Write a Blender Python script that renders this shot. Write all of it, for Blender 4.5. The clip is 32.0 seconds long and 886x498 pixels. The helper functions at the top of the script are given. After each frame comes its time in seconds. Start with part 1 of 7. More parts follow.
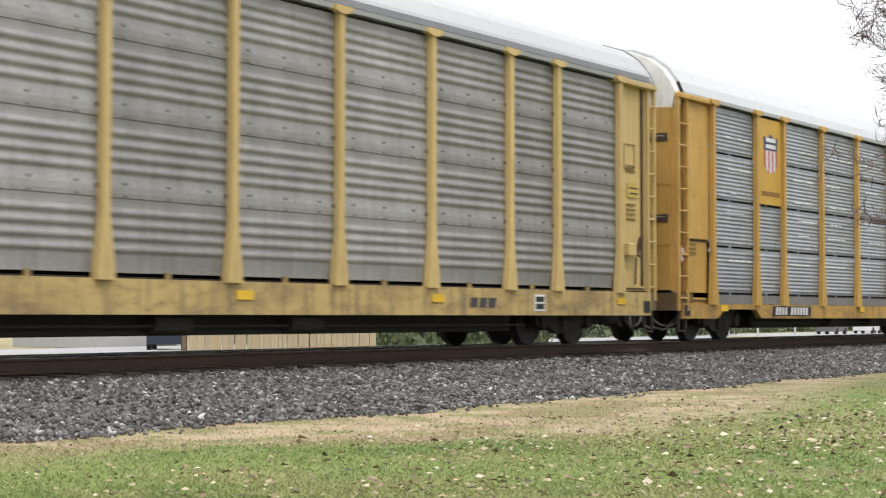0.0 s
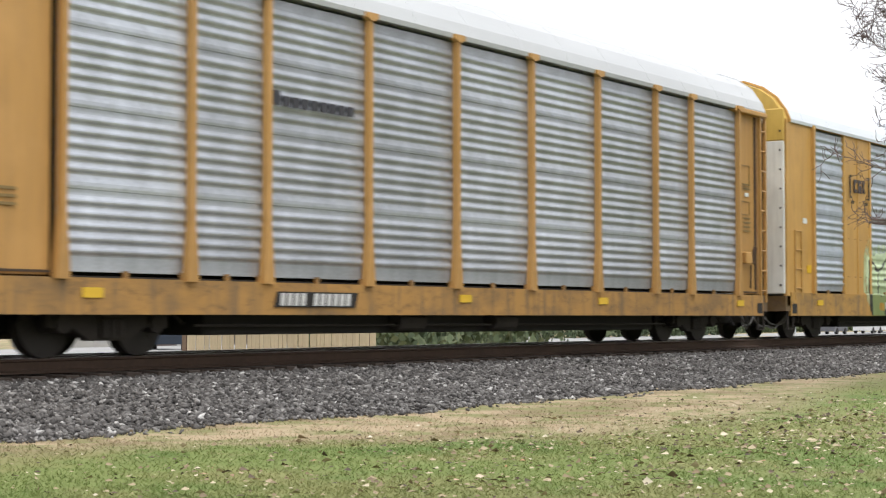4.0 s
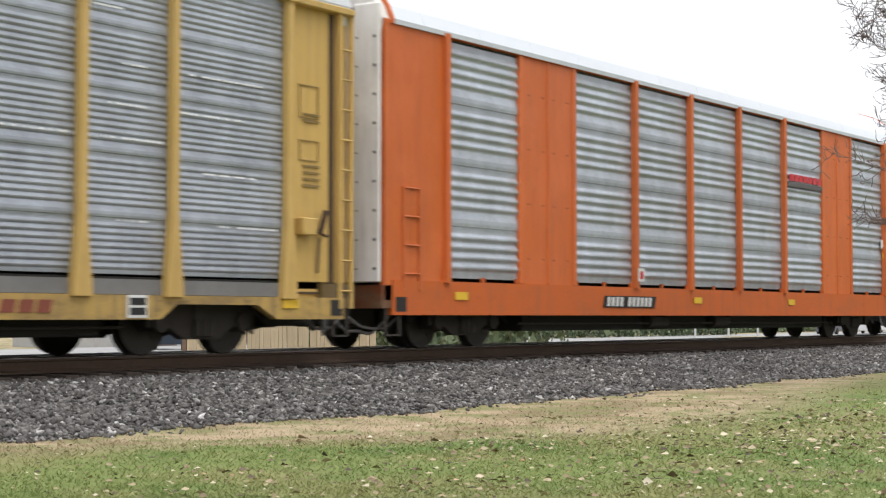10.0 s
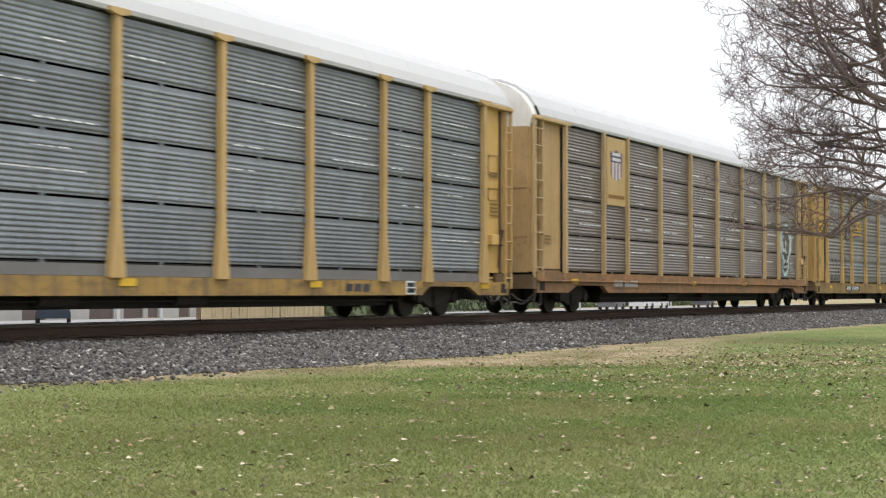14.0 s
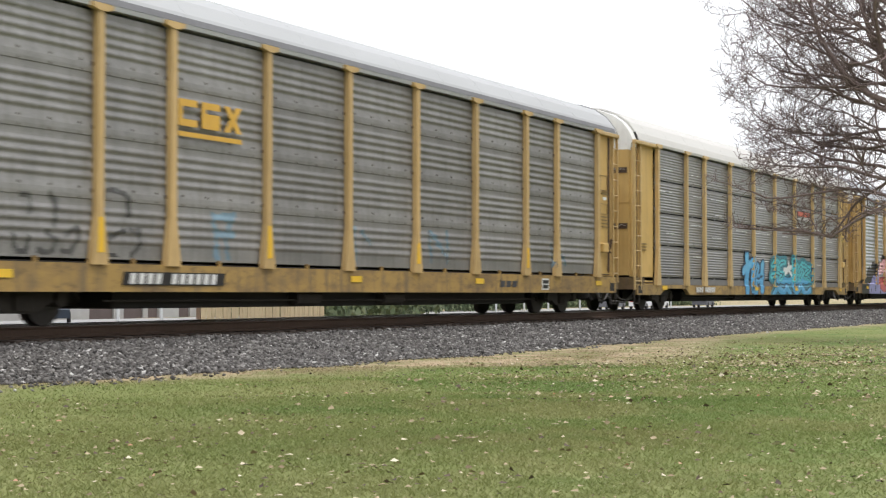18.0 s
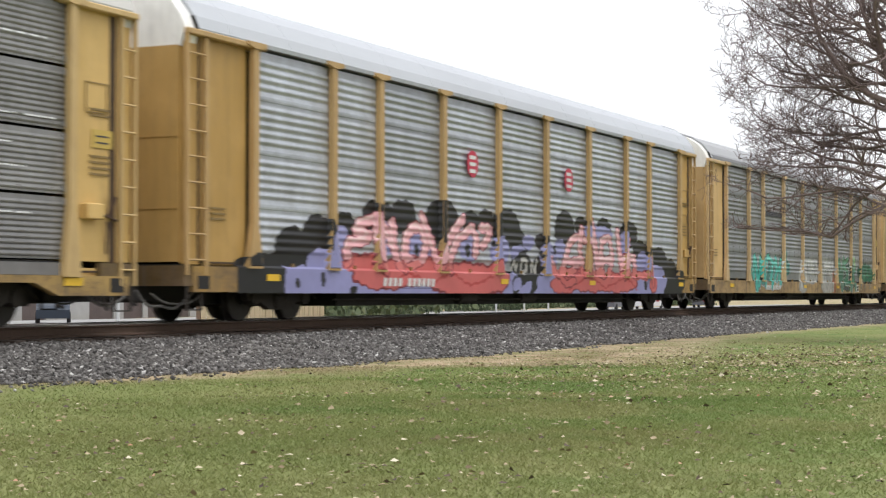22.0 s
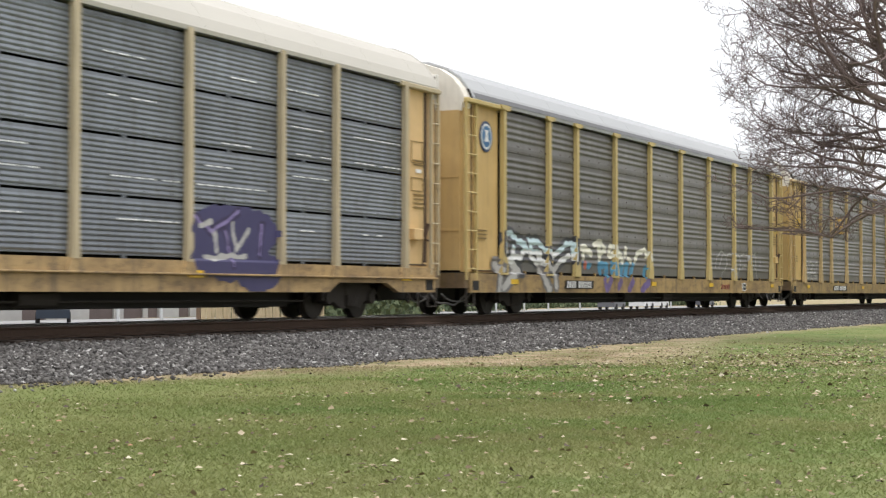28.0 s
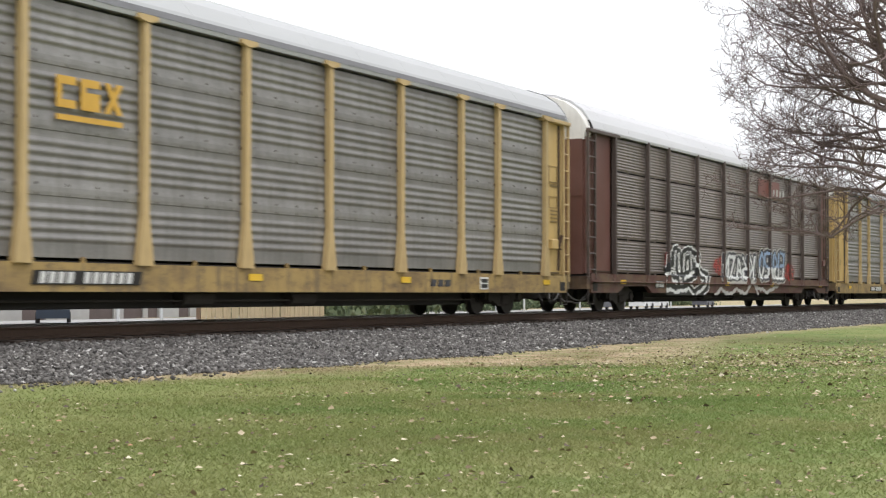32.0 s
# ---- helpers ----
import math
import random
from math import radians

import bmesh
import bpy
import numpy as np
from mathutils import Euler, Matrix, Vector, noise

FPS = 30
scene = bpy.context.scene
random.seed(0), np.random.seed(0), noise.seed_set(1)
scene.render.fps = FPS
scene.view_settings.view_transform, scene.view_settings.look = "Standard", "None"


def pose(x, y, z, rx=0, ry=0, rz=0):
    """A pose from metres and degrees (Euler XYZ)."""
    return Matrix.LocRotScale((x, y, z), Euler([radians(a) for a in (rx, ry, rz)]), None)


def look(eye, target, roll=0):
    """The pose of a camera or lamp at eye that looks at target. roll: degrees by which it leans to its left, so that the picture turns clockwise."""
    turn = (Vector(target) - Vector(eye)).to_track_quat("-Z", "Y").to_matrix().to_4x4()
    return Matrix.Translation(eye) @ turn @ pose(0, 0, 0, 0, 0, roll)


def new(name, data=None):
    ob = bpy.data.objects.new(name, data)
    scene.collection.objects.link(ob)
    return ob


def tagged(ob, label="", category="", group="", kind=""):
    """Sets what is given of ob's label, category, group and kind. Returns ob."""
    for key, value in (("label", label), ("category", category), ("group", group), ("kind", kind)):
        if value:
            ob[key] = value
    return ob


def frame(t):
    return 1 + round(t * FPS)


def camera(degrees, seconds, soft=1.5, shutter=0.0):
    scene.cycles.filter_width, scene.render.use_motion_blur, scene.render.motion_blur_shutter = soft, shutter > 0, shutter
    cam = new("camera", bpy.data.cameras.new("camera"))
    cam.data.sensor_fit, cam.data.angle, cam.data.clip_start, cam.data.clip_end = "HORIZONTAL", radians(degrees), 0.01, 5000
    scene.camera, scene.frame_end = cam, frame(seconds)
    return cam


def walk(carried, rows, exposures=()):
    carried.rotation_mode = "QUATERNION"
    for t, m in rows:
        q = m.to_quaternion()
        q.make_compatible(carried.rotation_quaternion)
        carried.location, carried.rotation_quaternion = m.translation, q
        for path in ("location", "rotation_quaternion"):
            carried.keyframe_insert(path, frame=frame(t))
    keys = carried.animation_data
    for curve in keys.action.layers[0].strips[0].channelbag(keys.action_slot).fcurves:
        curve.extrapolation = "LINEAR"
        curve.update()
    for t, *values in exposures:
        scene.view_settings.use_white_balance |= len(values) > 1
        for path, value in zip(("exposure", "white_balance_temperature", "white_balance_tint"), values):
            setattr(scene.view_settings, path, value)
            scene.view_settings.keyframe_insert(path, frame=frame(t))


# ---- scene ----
from collections import namedtuple
from functools import lru_cache

# ---- camera ----
# The eye stands in the grass beside the line; at about 10.5 to 12.4 s the view widens.
cam = camera(29.30, 32.0, soft=1.25, shutter=0.3)
EYE = [
    (0.00, 12.000, 1.255, 1.2403, 2.299, -56.281),
    (10.30, 12.000, 1.255, 1.2403, 2.299, -56.281),
    (10.50, 11.933, 1.248, 1.2403, 2.294, -56.323),
    (10.75, 11.142, 1.162, 1.2401, 2.224, -56.829),
    (11.00, 9.893, 1.028, 1.2399, 2.104, -57.639),
    (11.25, 8.455, 0.874, 1.2397, 2.014, -58.589),
    (11.50, 6.747, 0.692, 1.2394, 1.909, -59.744),
    (11.75, 4.540, 0.461, 1.2390, 1.776, -61.277),
    (12.00, 2.103, 0.210, 1.2386, 1.613, -63.024),
    (12.20, 0.417, 0.041, 1.2384, 1.528, -64.266),
    (12.40, 0.000, 0.000, 1.2383, 1.518, -64.577),
    (32.00, 0.000, 0.000, 1.2383, 1.518, -64.577),
]
walk(cam, [(t, pose(x, y, z, 90 + p, 0, r)) for t, x, y, z, p, r in EYE],
     exposures=[(t, e, 6420, 11) for t, e in ((0, 0.31), (3, 0.24), (6, 0.15), (10, 0.12), (12.5, 0.03), (19, 0.14), (23, 0.04), (32, 0.16))])

# ---- world and sun: bright overcast ----
world = bpy.data.worlds.new("sky")
scene.world = world
world.use_nodes = True
wn, wl = world.node_tree.nodes, world.node_tree.links
wbg = wn["Background"]
wsky = wn.new("ShaderNodeTexSky")
wsky.sky_type, wsky.sun_disc = "NISHITA", False
wsky.sun_elevation, wsky.sun_rotation = radians(70), radians(213)
wsky.air_density, wsky.dust_density, wsky.ozone_density = 1.0, 4.0, 1.0
whs = wn.new("ShaderNodeHueSaturation")
whs.inputs["Saturation"].default_value = 0.10
wmx = wn.new("ShaderNodeMix")
wmx.data_type = "RGBA"
wmx.inputs[0].default_value = 0.6
wmx.inputs[7].default_value = (9.3, 9.4, 9.6, 1)
wl.new(wsky.outputs[0], whs.inputs["Color"])
wl.new(whs.outputs[0], wmx.inputs[6])
wl.new(wmx.outputs[2], wbg.inputs["Color"])
wbg.inputs["Strength"].default_value = 0.150
sun = new("sun", bpy.data.lights.new("sun", "SUN"))
sun.data.energy, sun.data.angle, sun.data.color = 2.4, radians(60), (1.0, 0.985, 0.96)
sun.matrix_world = look((0, 0, 0), (0.24, 0.32, -1.5))

RAIL = 0.75          # height of the rail heads
TRACK = 17.34        # middle of the track, across


# ---- materials ----
def mat_base(name):
    m = bpy.data.materials.new(name)
    m.use_nodes = True
    nt = m.node_tree
    return m, nt.nodes, nt.links, nt.nodes["Principled BSDF"]


def noise_tex(n, l, scale, detail=4.0, rough=0.6, stretch=None, src="Object"):
    tc = n.new("ShaderNodeTexCoord")
    t = n.new("ShaderNodeTexNoise")
    t.inputs["Scale"].default_value = scale
    t.inputs["Detail"].default_value = detail
    t.inputs["Roughness"].default_value = rough
    if stretch:
        mp = n.new("ShaderNodeMapping")
        mp.inputs["Scale"].default_value = stretch
        l.new(tc.outputs[src], mp.inputs[0])
        l.new(mp.outputs[0], t.inputs["Vector"])
    else:
        l.new(tc.outputs[src], t.inputs["Vector"])
    return t.outputs["Fac"]


def ramp(n, l, src, stops):
    r = n.new("ShaderNodeValToRGB")
    e = r.color_ramp.elements
    while len(e) < len(stops):
        e.new(0.5)
    for el, (p, c) in zip(e, stops):
        el.position = p
        el.color = (*c, 1) if len(c) == 3 else c
    l.new(src, r.inputs[0])
    return r.outputs[0]


def mixc(n, l, fac, a, b, mode="MIX"):
    m = n.new("ShaderNodeMix")
    m.data_type, m.blend_type = "RGBA", mode
    for sock, v in ((m.inputs[0], fac), (m.inputs[6], a), (m.inputs[7], b)):
        if isinstance(v, (int, float)):
            sock.default_value = v
        elif isinstance(v, tuple):
            sock.default_value = (*v, 1)
        else:
            l.new(v, sock)
    return m.outputs[2]


def bump(n, l, bsdf, height, strength=0.3, dist=0.01):
    b = n.new("ShaderNodeBump")
    b.inputs["Strength"].default_value = strength
    b.inputs["Distance"].default_value = dist
    l.new(height, b.inputs["Height"])
    l.new(b.outputs[0], bsdf.inputs["Normal"])


def gray(v):
    return (v, v, v)


@lru_cache(None)
def paint(color, rust=0.3, rough=0.55, metal=0.0, dirt=0.35, rustcol=(0.13, 0.055, 0.025)):
    """Weathered paint: vertical streaks, blotches of dirt, spots of rust."""
    m, n, l, b = mat_base("weathered_paint")
    streak = noise_tex(n, l, 2.0, 5, 0.65, (4.0, 4.0, 0.35))
    blot = noise_tex(n, l, 0.9, 4, 0.6)
    fine = noise_tex(n, l, 11.0, 6, 0.7, (1.0, 1.0, 0.6))
    dark = tuple(c * 0.55 + 0.015 for c in color)
    lite = tuple(min(1, c * 1.10 + 0.025) for c in color)
    c = mixc(n, l, ramp(n, l, streak, ((0.45, gray(0)), (0.80, gray(0.6)))), color, dark)
    c = mixc(n, l, 1 - dirt, mixc(n, l, blot, c, (0.16, 0.13, 0.09)), c)
    c = mixc(n, l, ramp(n, l, blot, ((0.48, gray(0)), (0.75, gray(0.8)))), c, lite)
    rs = ramp(n, l, fine, ((0.66 - 0.16 * rust, gray(0)), (0.80 - 0.1 * rust, gray(min(1, rust * 1.6)))))
    c = mixc(n, l, rs, c, rustcol)
    oi = n.new("ShaderNodeObjectInfo")
    hv = n.new("ShaderNodeHueSaturation")
    mr = n.new("ShaderNodeMapRange")
    mr.inputs["To Min"].default_value, mr.inputs["To Max"].default_value = 0.92, 1.08
    l.new(oi.outputs["Random"], mr.inputs["Value"])
    l.new(mr.outputs[0], hv.inputs["Value"])
    l.new(c, hv.inputs["Color"])
    l.new(hv.outputs[0], b.inputs["Base Color"])
    b.inputs["Roughness"].default_value = rough
    b.inputs["Metallic"].default_value = metal
    bump(n, l, b, fine, 0.25, 0.004)
    return m


@lru_cache(None)
def galv(color, dirt=0.4, rough=0.45, metal=0.55, grime=(0.09, 0.08, 0.065)):
    """Zinc-coated sheet: spangle, vertical run-off, soot."""
    m, n, l, b = mat_base("zinc_sheet")
    streak = noise_tex(n, l, 3.0, 6, 0.7, (3.0, 3.0, 0.25))
    blot = noise_tex(n, l, 1.3, 5, 0.65)
    sp = noise_tex(n, l, 26.0, 3, 0.6)
    color = (color[0] * 0.92, color[1] * 0.92, color[2] * 0.945)
    dark = tuple(c * 0.70 for c in color)
    lite = tuple(min(1, c * 1.12) for c in color)
    c = mixc(n, l, ramp(n, l, blot, ((0.3, gray(0)), (0.7, gray(1)))), dark, lite)
    c = mixc(n, l, ramp(n, l, streak, ((0.62 - 0.3 * dirt, gray(0)), (0.85 - 0.1 * dirt, gray(min(1, dirt * 1.5))))), c, grime)
    c = mixc(n, l, 0.22, c, ramp(n, l, sp, ((0.3, gray(0.1)), (0.7, gray(0.7)))), "OVERLAY")
    oi = n.new("ShaderNodeObjectInfo")
    hv = n.new("ShaderNodeHueSaturation")
    mr = n.new("ShaderNodeMapRange")
    mr.inputs["To Min"].default_value, mr.inputs["To Max"].default_value = 0.88, 1.12
    l.new(oi.outputs["Random"], mr.inputs["Value"])
    l.new(mr.outputs[0], hv.inputs["Value"])
    l.new(c, hv.inputs["Color"])
    l.new(hv.outputs[0], b.inputs["Base Color"])
    b.inputs["Metallic"].default_value = metal
    rr = n.new("ShaderNodeMapRange")
    rr.inputs["To Min"].default_value, rr.inputs["To Max"].default_value = rough - 0.1, rough + 0.2
    l.new(blot, rr.inputs["Value"])
    l.new(rr.outputs[0], b.inputs["Roughness"])
    bump(n, l, b, sp, 0.15, 0.003)
    return m


@lru_cache(None)
def sill_paint(color, wear=0.5):
    """Sill paint: flaked, with brown grime in long patches and dark run-down streaks."""
    m, n, l, b = mat_base("sill_paint")
    patch = noise_tex(n, l, 1.1, 5, 0.62, (0.9, 1.0, 2.2))
    flake = noise_tex(n, l, 7.0, 6, 0.75, (0.5, 1.0, 1.0))
    run = noise_tex(n, l, 2.4, 4, 0.6, (3.0, 3.0, 0.3))
    c = mixc(n, l, ramp(n, l, patch, ((0.50 - 0.12 * wear, gray(0)), (0.66, gray(min(0.85, 0.15 + 1.2 * wear))))), color, (0.150, 0.098, 0.052))
    c = mixc(n, l, ramp(n, l, flake, ((0.56 - 0.08 * wear, gray(0)), (0.70, gray(min(0.8, 0.2 + 1.1 * wear))))), c, (0.072, 0.046, 0.030))
    c = mixc(n, l, ramp(n, l, run, ((0.52, gray(0)), (0.70, gray(min(0.7, 0.2 + wear))))), c, (0.11, 0.085, 0.06))
    l.new(c, b.inputs["Base Color"])
    b.inputs["Roughness"].default_value = 0.65
    bump(n, l, b, flake, 0.4, 0.006)
    return m


@lru_cache(None)
def plain(color, rough=0.7, metal=0.0, vary=0.25, scale=9.0):
    m, n, l, b = mat_base("plain_surface")
    f = noise_tex(n, l, scale, 5, 0.65)
    g = noise_tex(n, l, scale * 0.13, 3, 0.6)
    c = mixc(n, l, f, tuple(x * (1 - vary) for x in color), tuple(min(1, x * (1 + vary)) for x in color))
    c = mixc(n, l, ramp(n, l, g, ((0.4, gray(0)), (0.75, gray(0.5)))), c, tuple(x * 0.6 for x in color))
    l.new(c, b.inputs["Base Color"])
    b.inputs["Roughness"].default_value = rough
    b.inputs["Metallic"].default_value = metal
    bump(n, l, b, f, 0.3, 0.006)
    return m


@lru_cache(None)
def sheet_roof(color):
    """Pale roof sheet, faintly soiled."""
    m, n, l, b = mat_base("roof_sheet")
    f = noise_tex(n, l, 0.8, 5, 0.6, (0.3, 2.0, 1.0))
    g = noise_tex(n, l, 30.0, 3, 0.6)
    c = mixc(n, l, f, tuple(x * 0.86 for x in color), tuple(min(1, x * 1.06) for x in color))
    l.new(c, b.inputs["Base Color"])
    b.inputs["Roughness"].default_value = 0.6
    bump(n, l, b, g, 0.1, 0.003)
    return m


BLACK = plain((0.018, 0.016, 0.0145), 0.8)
GRIME = plain((0.036, 0.030, 0.025), 0.85, 0.0, 0.4)
WHEEL = plain((0.034, 0.029, 0.025), 0.65, 0.2, 0.35)
STEEL = plain((0.72, 0.70, 0.67), 0.3, 0.9, 0.1)
RUST = plain((0.074, 0.044, 0.029), 0.85, 0.0, 0.35, 14)


# ---- mesh helpers ----
def box(bm, x0, x1, y0, y1, z0, z1, bev=0.0):
    vs = [bm.verts.new((x, y, z)) for x in (x0, x1) for y in (y0, y1) for z in (z0, z1)]
    fs = [bm.faces.new([vs[i] for i in q]) for q in ((0, 1, 3, 2), (4, 6, 7, 5), (0, 4, 5, 1), (2, 3, 7, 6), (0, 2, 6, 4), (1, 5, 7, 3))]
    if bev:
        es = list({e for f in fs for e in f.edges})
        bmesh.ops.bevel(bm, geom=es, offset=bev, segments=1, affect="EDGES")
    return bm


def prism(bm, poly, axis, a, b):
    """Extrudes a polygon given in the two other axes from a to b along axis ('x', 'y' or 'z')."""
    def put(p, w):
        return {"x": (w, p[0], p[1]), "y": (p[0], w, p[1]), "z": (p[0], p[1], w)}[axis]
    lo = [bm.verts.new(put(p, a)) for p in poly]
    hi = [bm.verts.new(put(p, b)) for p in poly]
    k = len(poly)
    bm.faces.new(lo)
    bm.faces.new(hi[::-1])
    for i in range(k):
        bm.faces.new((lo[i], hi[i], hi[(i + 1) % k], lo[(i + 1) % k]))
    return bm


def tube(bm, p, q, r, seg=6):
    p, q = Vector(p), Vector(q)
    d = (q - p).normalized()
    a = d.orthogonal().normalized()
    b = d.cross(a)
    rings = [[bm.verts.new(c + r * (math.cos(i * math.tau / seg) * a + math.sin(i * math.tau / seg) * b)) for i in range(seg)] for c in (p, q)]
    for i in range(seg):
        bm.faces.new((rings[0][i], rings[0][(i + 1) % seg], rings[1][(i + 1) % seg], rings[1][i]))
    bm.faces.new(rings[0][::-1])
    bm.faces.new(rings[1])
    return bm


def pipe(bm, pts, r, seg=6):
    """One bent tube through the points."""
    rings = []
    for i, p in enumerate(pts):
        d = (Vector(pts[min(i + 1, len(pts) - 1)]) - Vector(pts[max(i - 1, 0)])).normalized()
        a = d.cross(Vector((0, 0.3, 1))).normalized()
        b = d.cross(a)
        rings.append([bm.verts.new(Vector(p) + r * (math.cos(j * math.tau / seg) * a + math.sin(j * math.tau / seg) * b)) for j in range(seg)])
    for u, v in zip(rings, rings[1:]):
        for j in range(seg):
            bm.faces.new((u[j], u[(j + 1) % seg], v[(j + 1) % seg], v[j]))
    bm.faces.new(rings[0][::-1])
    bm.faces.new(rings[-1])
    return bm


def disc(bm, c, r, y0, y1, seg=28):
    """A wheel-like drum about the y axis."""
    prism(bm, [(c[0] + r * math.cos(i * math.tau / seg), c[1] + r * math.sin(i * math.tau / seg)) for i in range(seg)], "y", y0, y1)
    return bm


def to_mesh(name, bm, mat, smooth=False):
    bmesh.ops.recalc_face_normals(bm, faces=bm.faces)
    me = bpy.data.meshes.new(name)
    bm.to_mesh(me)
    bm.free()
    for m in (mat if isinstance(mat, (list, tuple)) else (mat,)):
        me.materials.append(m)
    if smooth:
        me.shade_smooth()
    return me


SHARED = {}


def part(name, bm, mat, parent, label="", at=(0, 0, 0), key=None, smooth=False):
    """One mesh object under parent. bm: a bmesh, or, with a key, a function that makes it the first time."""
    if key is not None:
        if key not in SHARED:
            SHARED[key] = to_mesh(name, bm(), mat, smooth)
        me = SHARED[key]
    else:
        me = to_mesh(name, bm, mat, smooth)
    ob = new(name, me)
    ob.location = at
    ob.parent = parent
    if label:
        tagged(ob, label)
    return ob


def thing(name, at, label, category, group="", kind=""):
    ob = new(name)
    ob.empty_display_size = 0.2
    ob.location = at
    return tagged(ob, label, category, group, kind)


def solo(name, bm, mat, label, category, kind="", group="", smooth=False, at=(0, 0, 0)):
    ob = new(name, to_mesh(name, bm, mat, smooth))
    ob.location = at
    return tagged(ob, label, category, group, kind)


# ---- ground ----
def curve_y(n, l, xsock, pts, x0, x1, y0, y1):
    """A height read off a smooth ramp along x."""
    mr = n.new("ShaderNodeMapRange")
    mr.inputs["From Min"].default_value, mr.inputs["From Max"].default_value = x0, x1
    l.new(xsock, mr.inputs["Value"])
    r = ramp(n, l, mr.outputs[0], [((x - x0) / (x1 - x0), gray((y - y0) / (y1 - y0))) for x, y in pts])
    back = n.new("ShaderNodeMapRange")
    back.inputs["To Min"].default_value, back.inputs["To Max"].default_value = y0, y1
    l.new(r, back.inputs["Value"])
    return back.outputs[0]


def math_node(n, l, op, a, b=None):
    m = n.new("ShaderNodeMath")
    m.operation = op
    for s, v in zip(m.inputs, (a, b)):
        if v is None:
            continue
        if isinstance(v, (int, float)):
            s.default_value = v
        else:
            l.new(v, s)
    return m.outputs[0]


def turf_colour(n, l, fine_scale):
    """Lawn that turns to dry straw towards the ballast."""
    geo = n.new("ShaderNodeNewGeometry")
    sep = n.new("ShaderNodeSeparateXYZ")
    l.new(geo.outputs["Position"], sep.inputs[0])

    def nz(scale, detail=4, rough=0.6):
        t = n.new("ShaderNodeTexNoise")
        t.inputs["Scale"].default_value, t.inputs["Detail"].default_value, t.inputs["Roughness"].default_value = scale, detail, rough
        l.new(geo.outputs["Position"], t.inputs["Vector"])
        return t.outputs["Fac"]
    big, mid, small = nz(0.55, 4, 0.6), nz(1.7, 4, 0.6), nz(fine_scale, 3)
    edge = curve_y(n, l, sep.outputs[0], ((0, 13.5), (17, 13.1), (20.5, 11.7), (23.5, 11.0), (24.8, 9.75), (27, 8.85), (29.5, 9.0), (33, 9.6), (37, 10.8), (45, 12.0), (70, 12.0)), 0, 80, 0, 20)
    d = math_node(n, l, "SUBTRACT", sep.outputs[1], edge)
    d = math_node(n, l, "ADD", d, math_node(n, l, "MULTIPLY", math_node(n, l, "SUBTRACT", mid, 0.5), 5.0))
    straw = ramp(n, l, math_node(n, l, "ADD", math_node(n, l, "MULTIPLY", d, 0.45), 0.45), ((0.25, gray(0)), (0.75, gray(1))))
    thin = ramp(n, l, big, ((0.45, gray(0)), (0.60, gray(0.95))))
    green = mixc(n, l, mid, GREEN_A, GREEN_B)
    green = mixc(n, l, ramp(n, l, nz(0.34, 5, 0.65), ((0.44, gray(0.0)), (0.58, gray(0.95)))), green, GREEN_DEEP)
    green = mixc(n, l, math_node(n, l, "MULTIPLY", thin, 0.95), green, GREEN_DRY)
    # lusher away from the worn, yellowed corner of the lawn
    run = math_node(n, l, "ADD", sep.outputs[0], math_node(n, l, "MULTIPLY", sep.outputs[1], -0.6))
    run = math_node(n, l, "ADD", run, math_node(n, l, "MULTIPLY", nz(0.33, 4, 0.6), 16.0))
    lush = ramp(n, l, math_node(n, l, "MULTIPLY", math_node(n, l, "ADD", run, -10.0), 0.06), ((0.1, gray(0.0)), (0.7, gray(0.85))))
    green = mixc(n, l, lush, mixc(n, l, mid, GREEN_DRY, GREEN_LITE), green)
    green = mixc(n, l, ramp(n, l, small, ((0.35, gray(0)), (0.75, gray(0.7)))), green, GREEN_LITE)
    dry = mixc(n, l, small, STRAW_A, STRAW_B)
    dry = mixc(n, l, ramp(n, l, big, ((0.46, gray(0)), (0.60, gray(0.75)))), dry, (0.20, 0.155, 0.085))
    dry = mixc(n, l, ramp(n, l, mid, ((0.46, gray(0)), (0.60, gray(0.85)))), dry, (0.20, 0.215, 0.085))
    return mixc(n, l, straw, green, dry), small, mid


GREEN_A, GREEN_B = (0.130, 0.188, 0.050), (0.170, 0.222, 0.066)
GREEN_DRY, GREEN_LITE = (0.240, 0.230, 0.098), (0.188, 0.224, 0.074)
GREEN_DEEP = (0.094, 0.168, 0.040)
STRAW_A, STRAW_B = (0.34, 0.262, 0.165), (0.50, 0.40, 0.275)


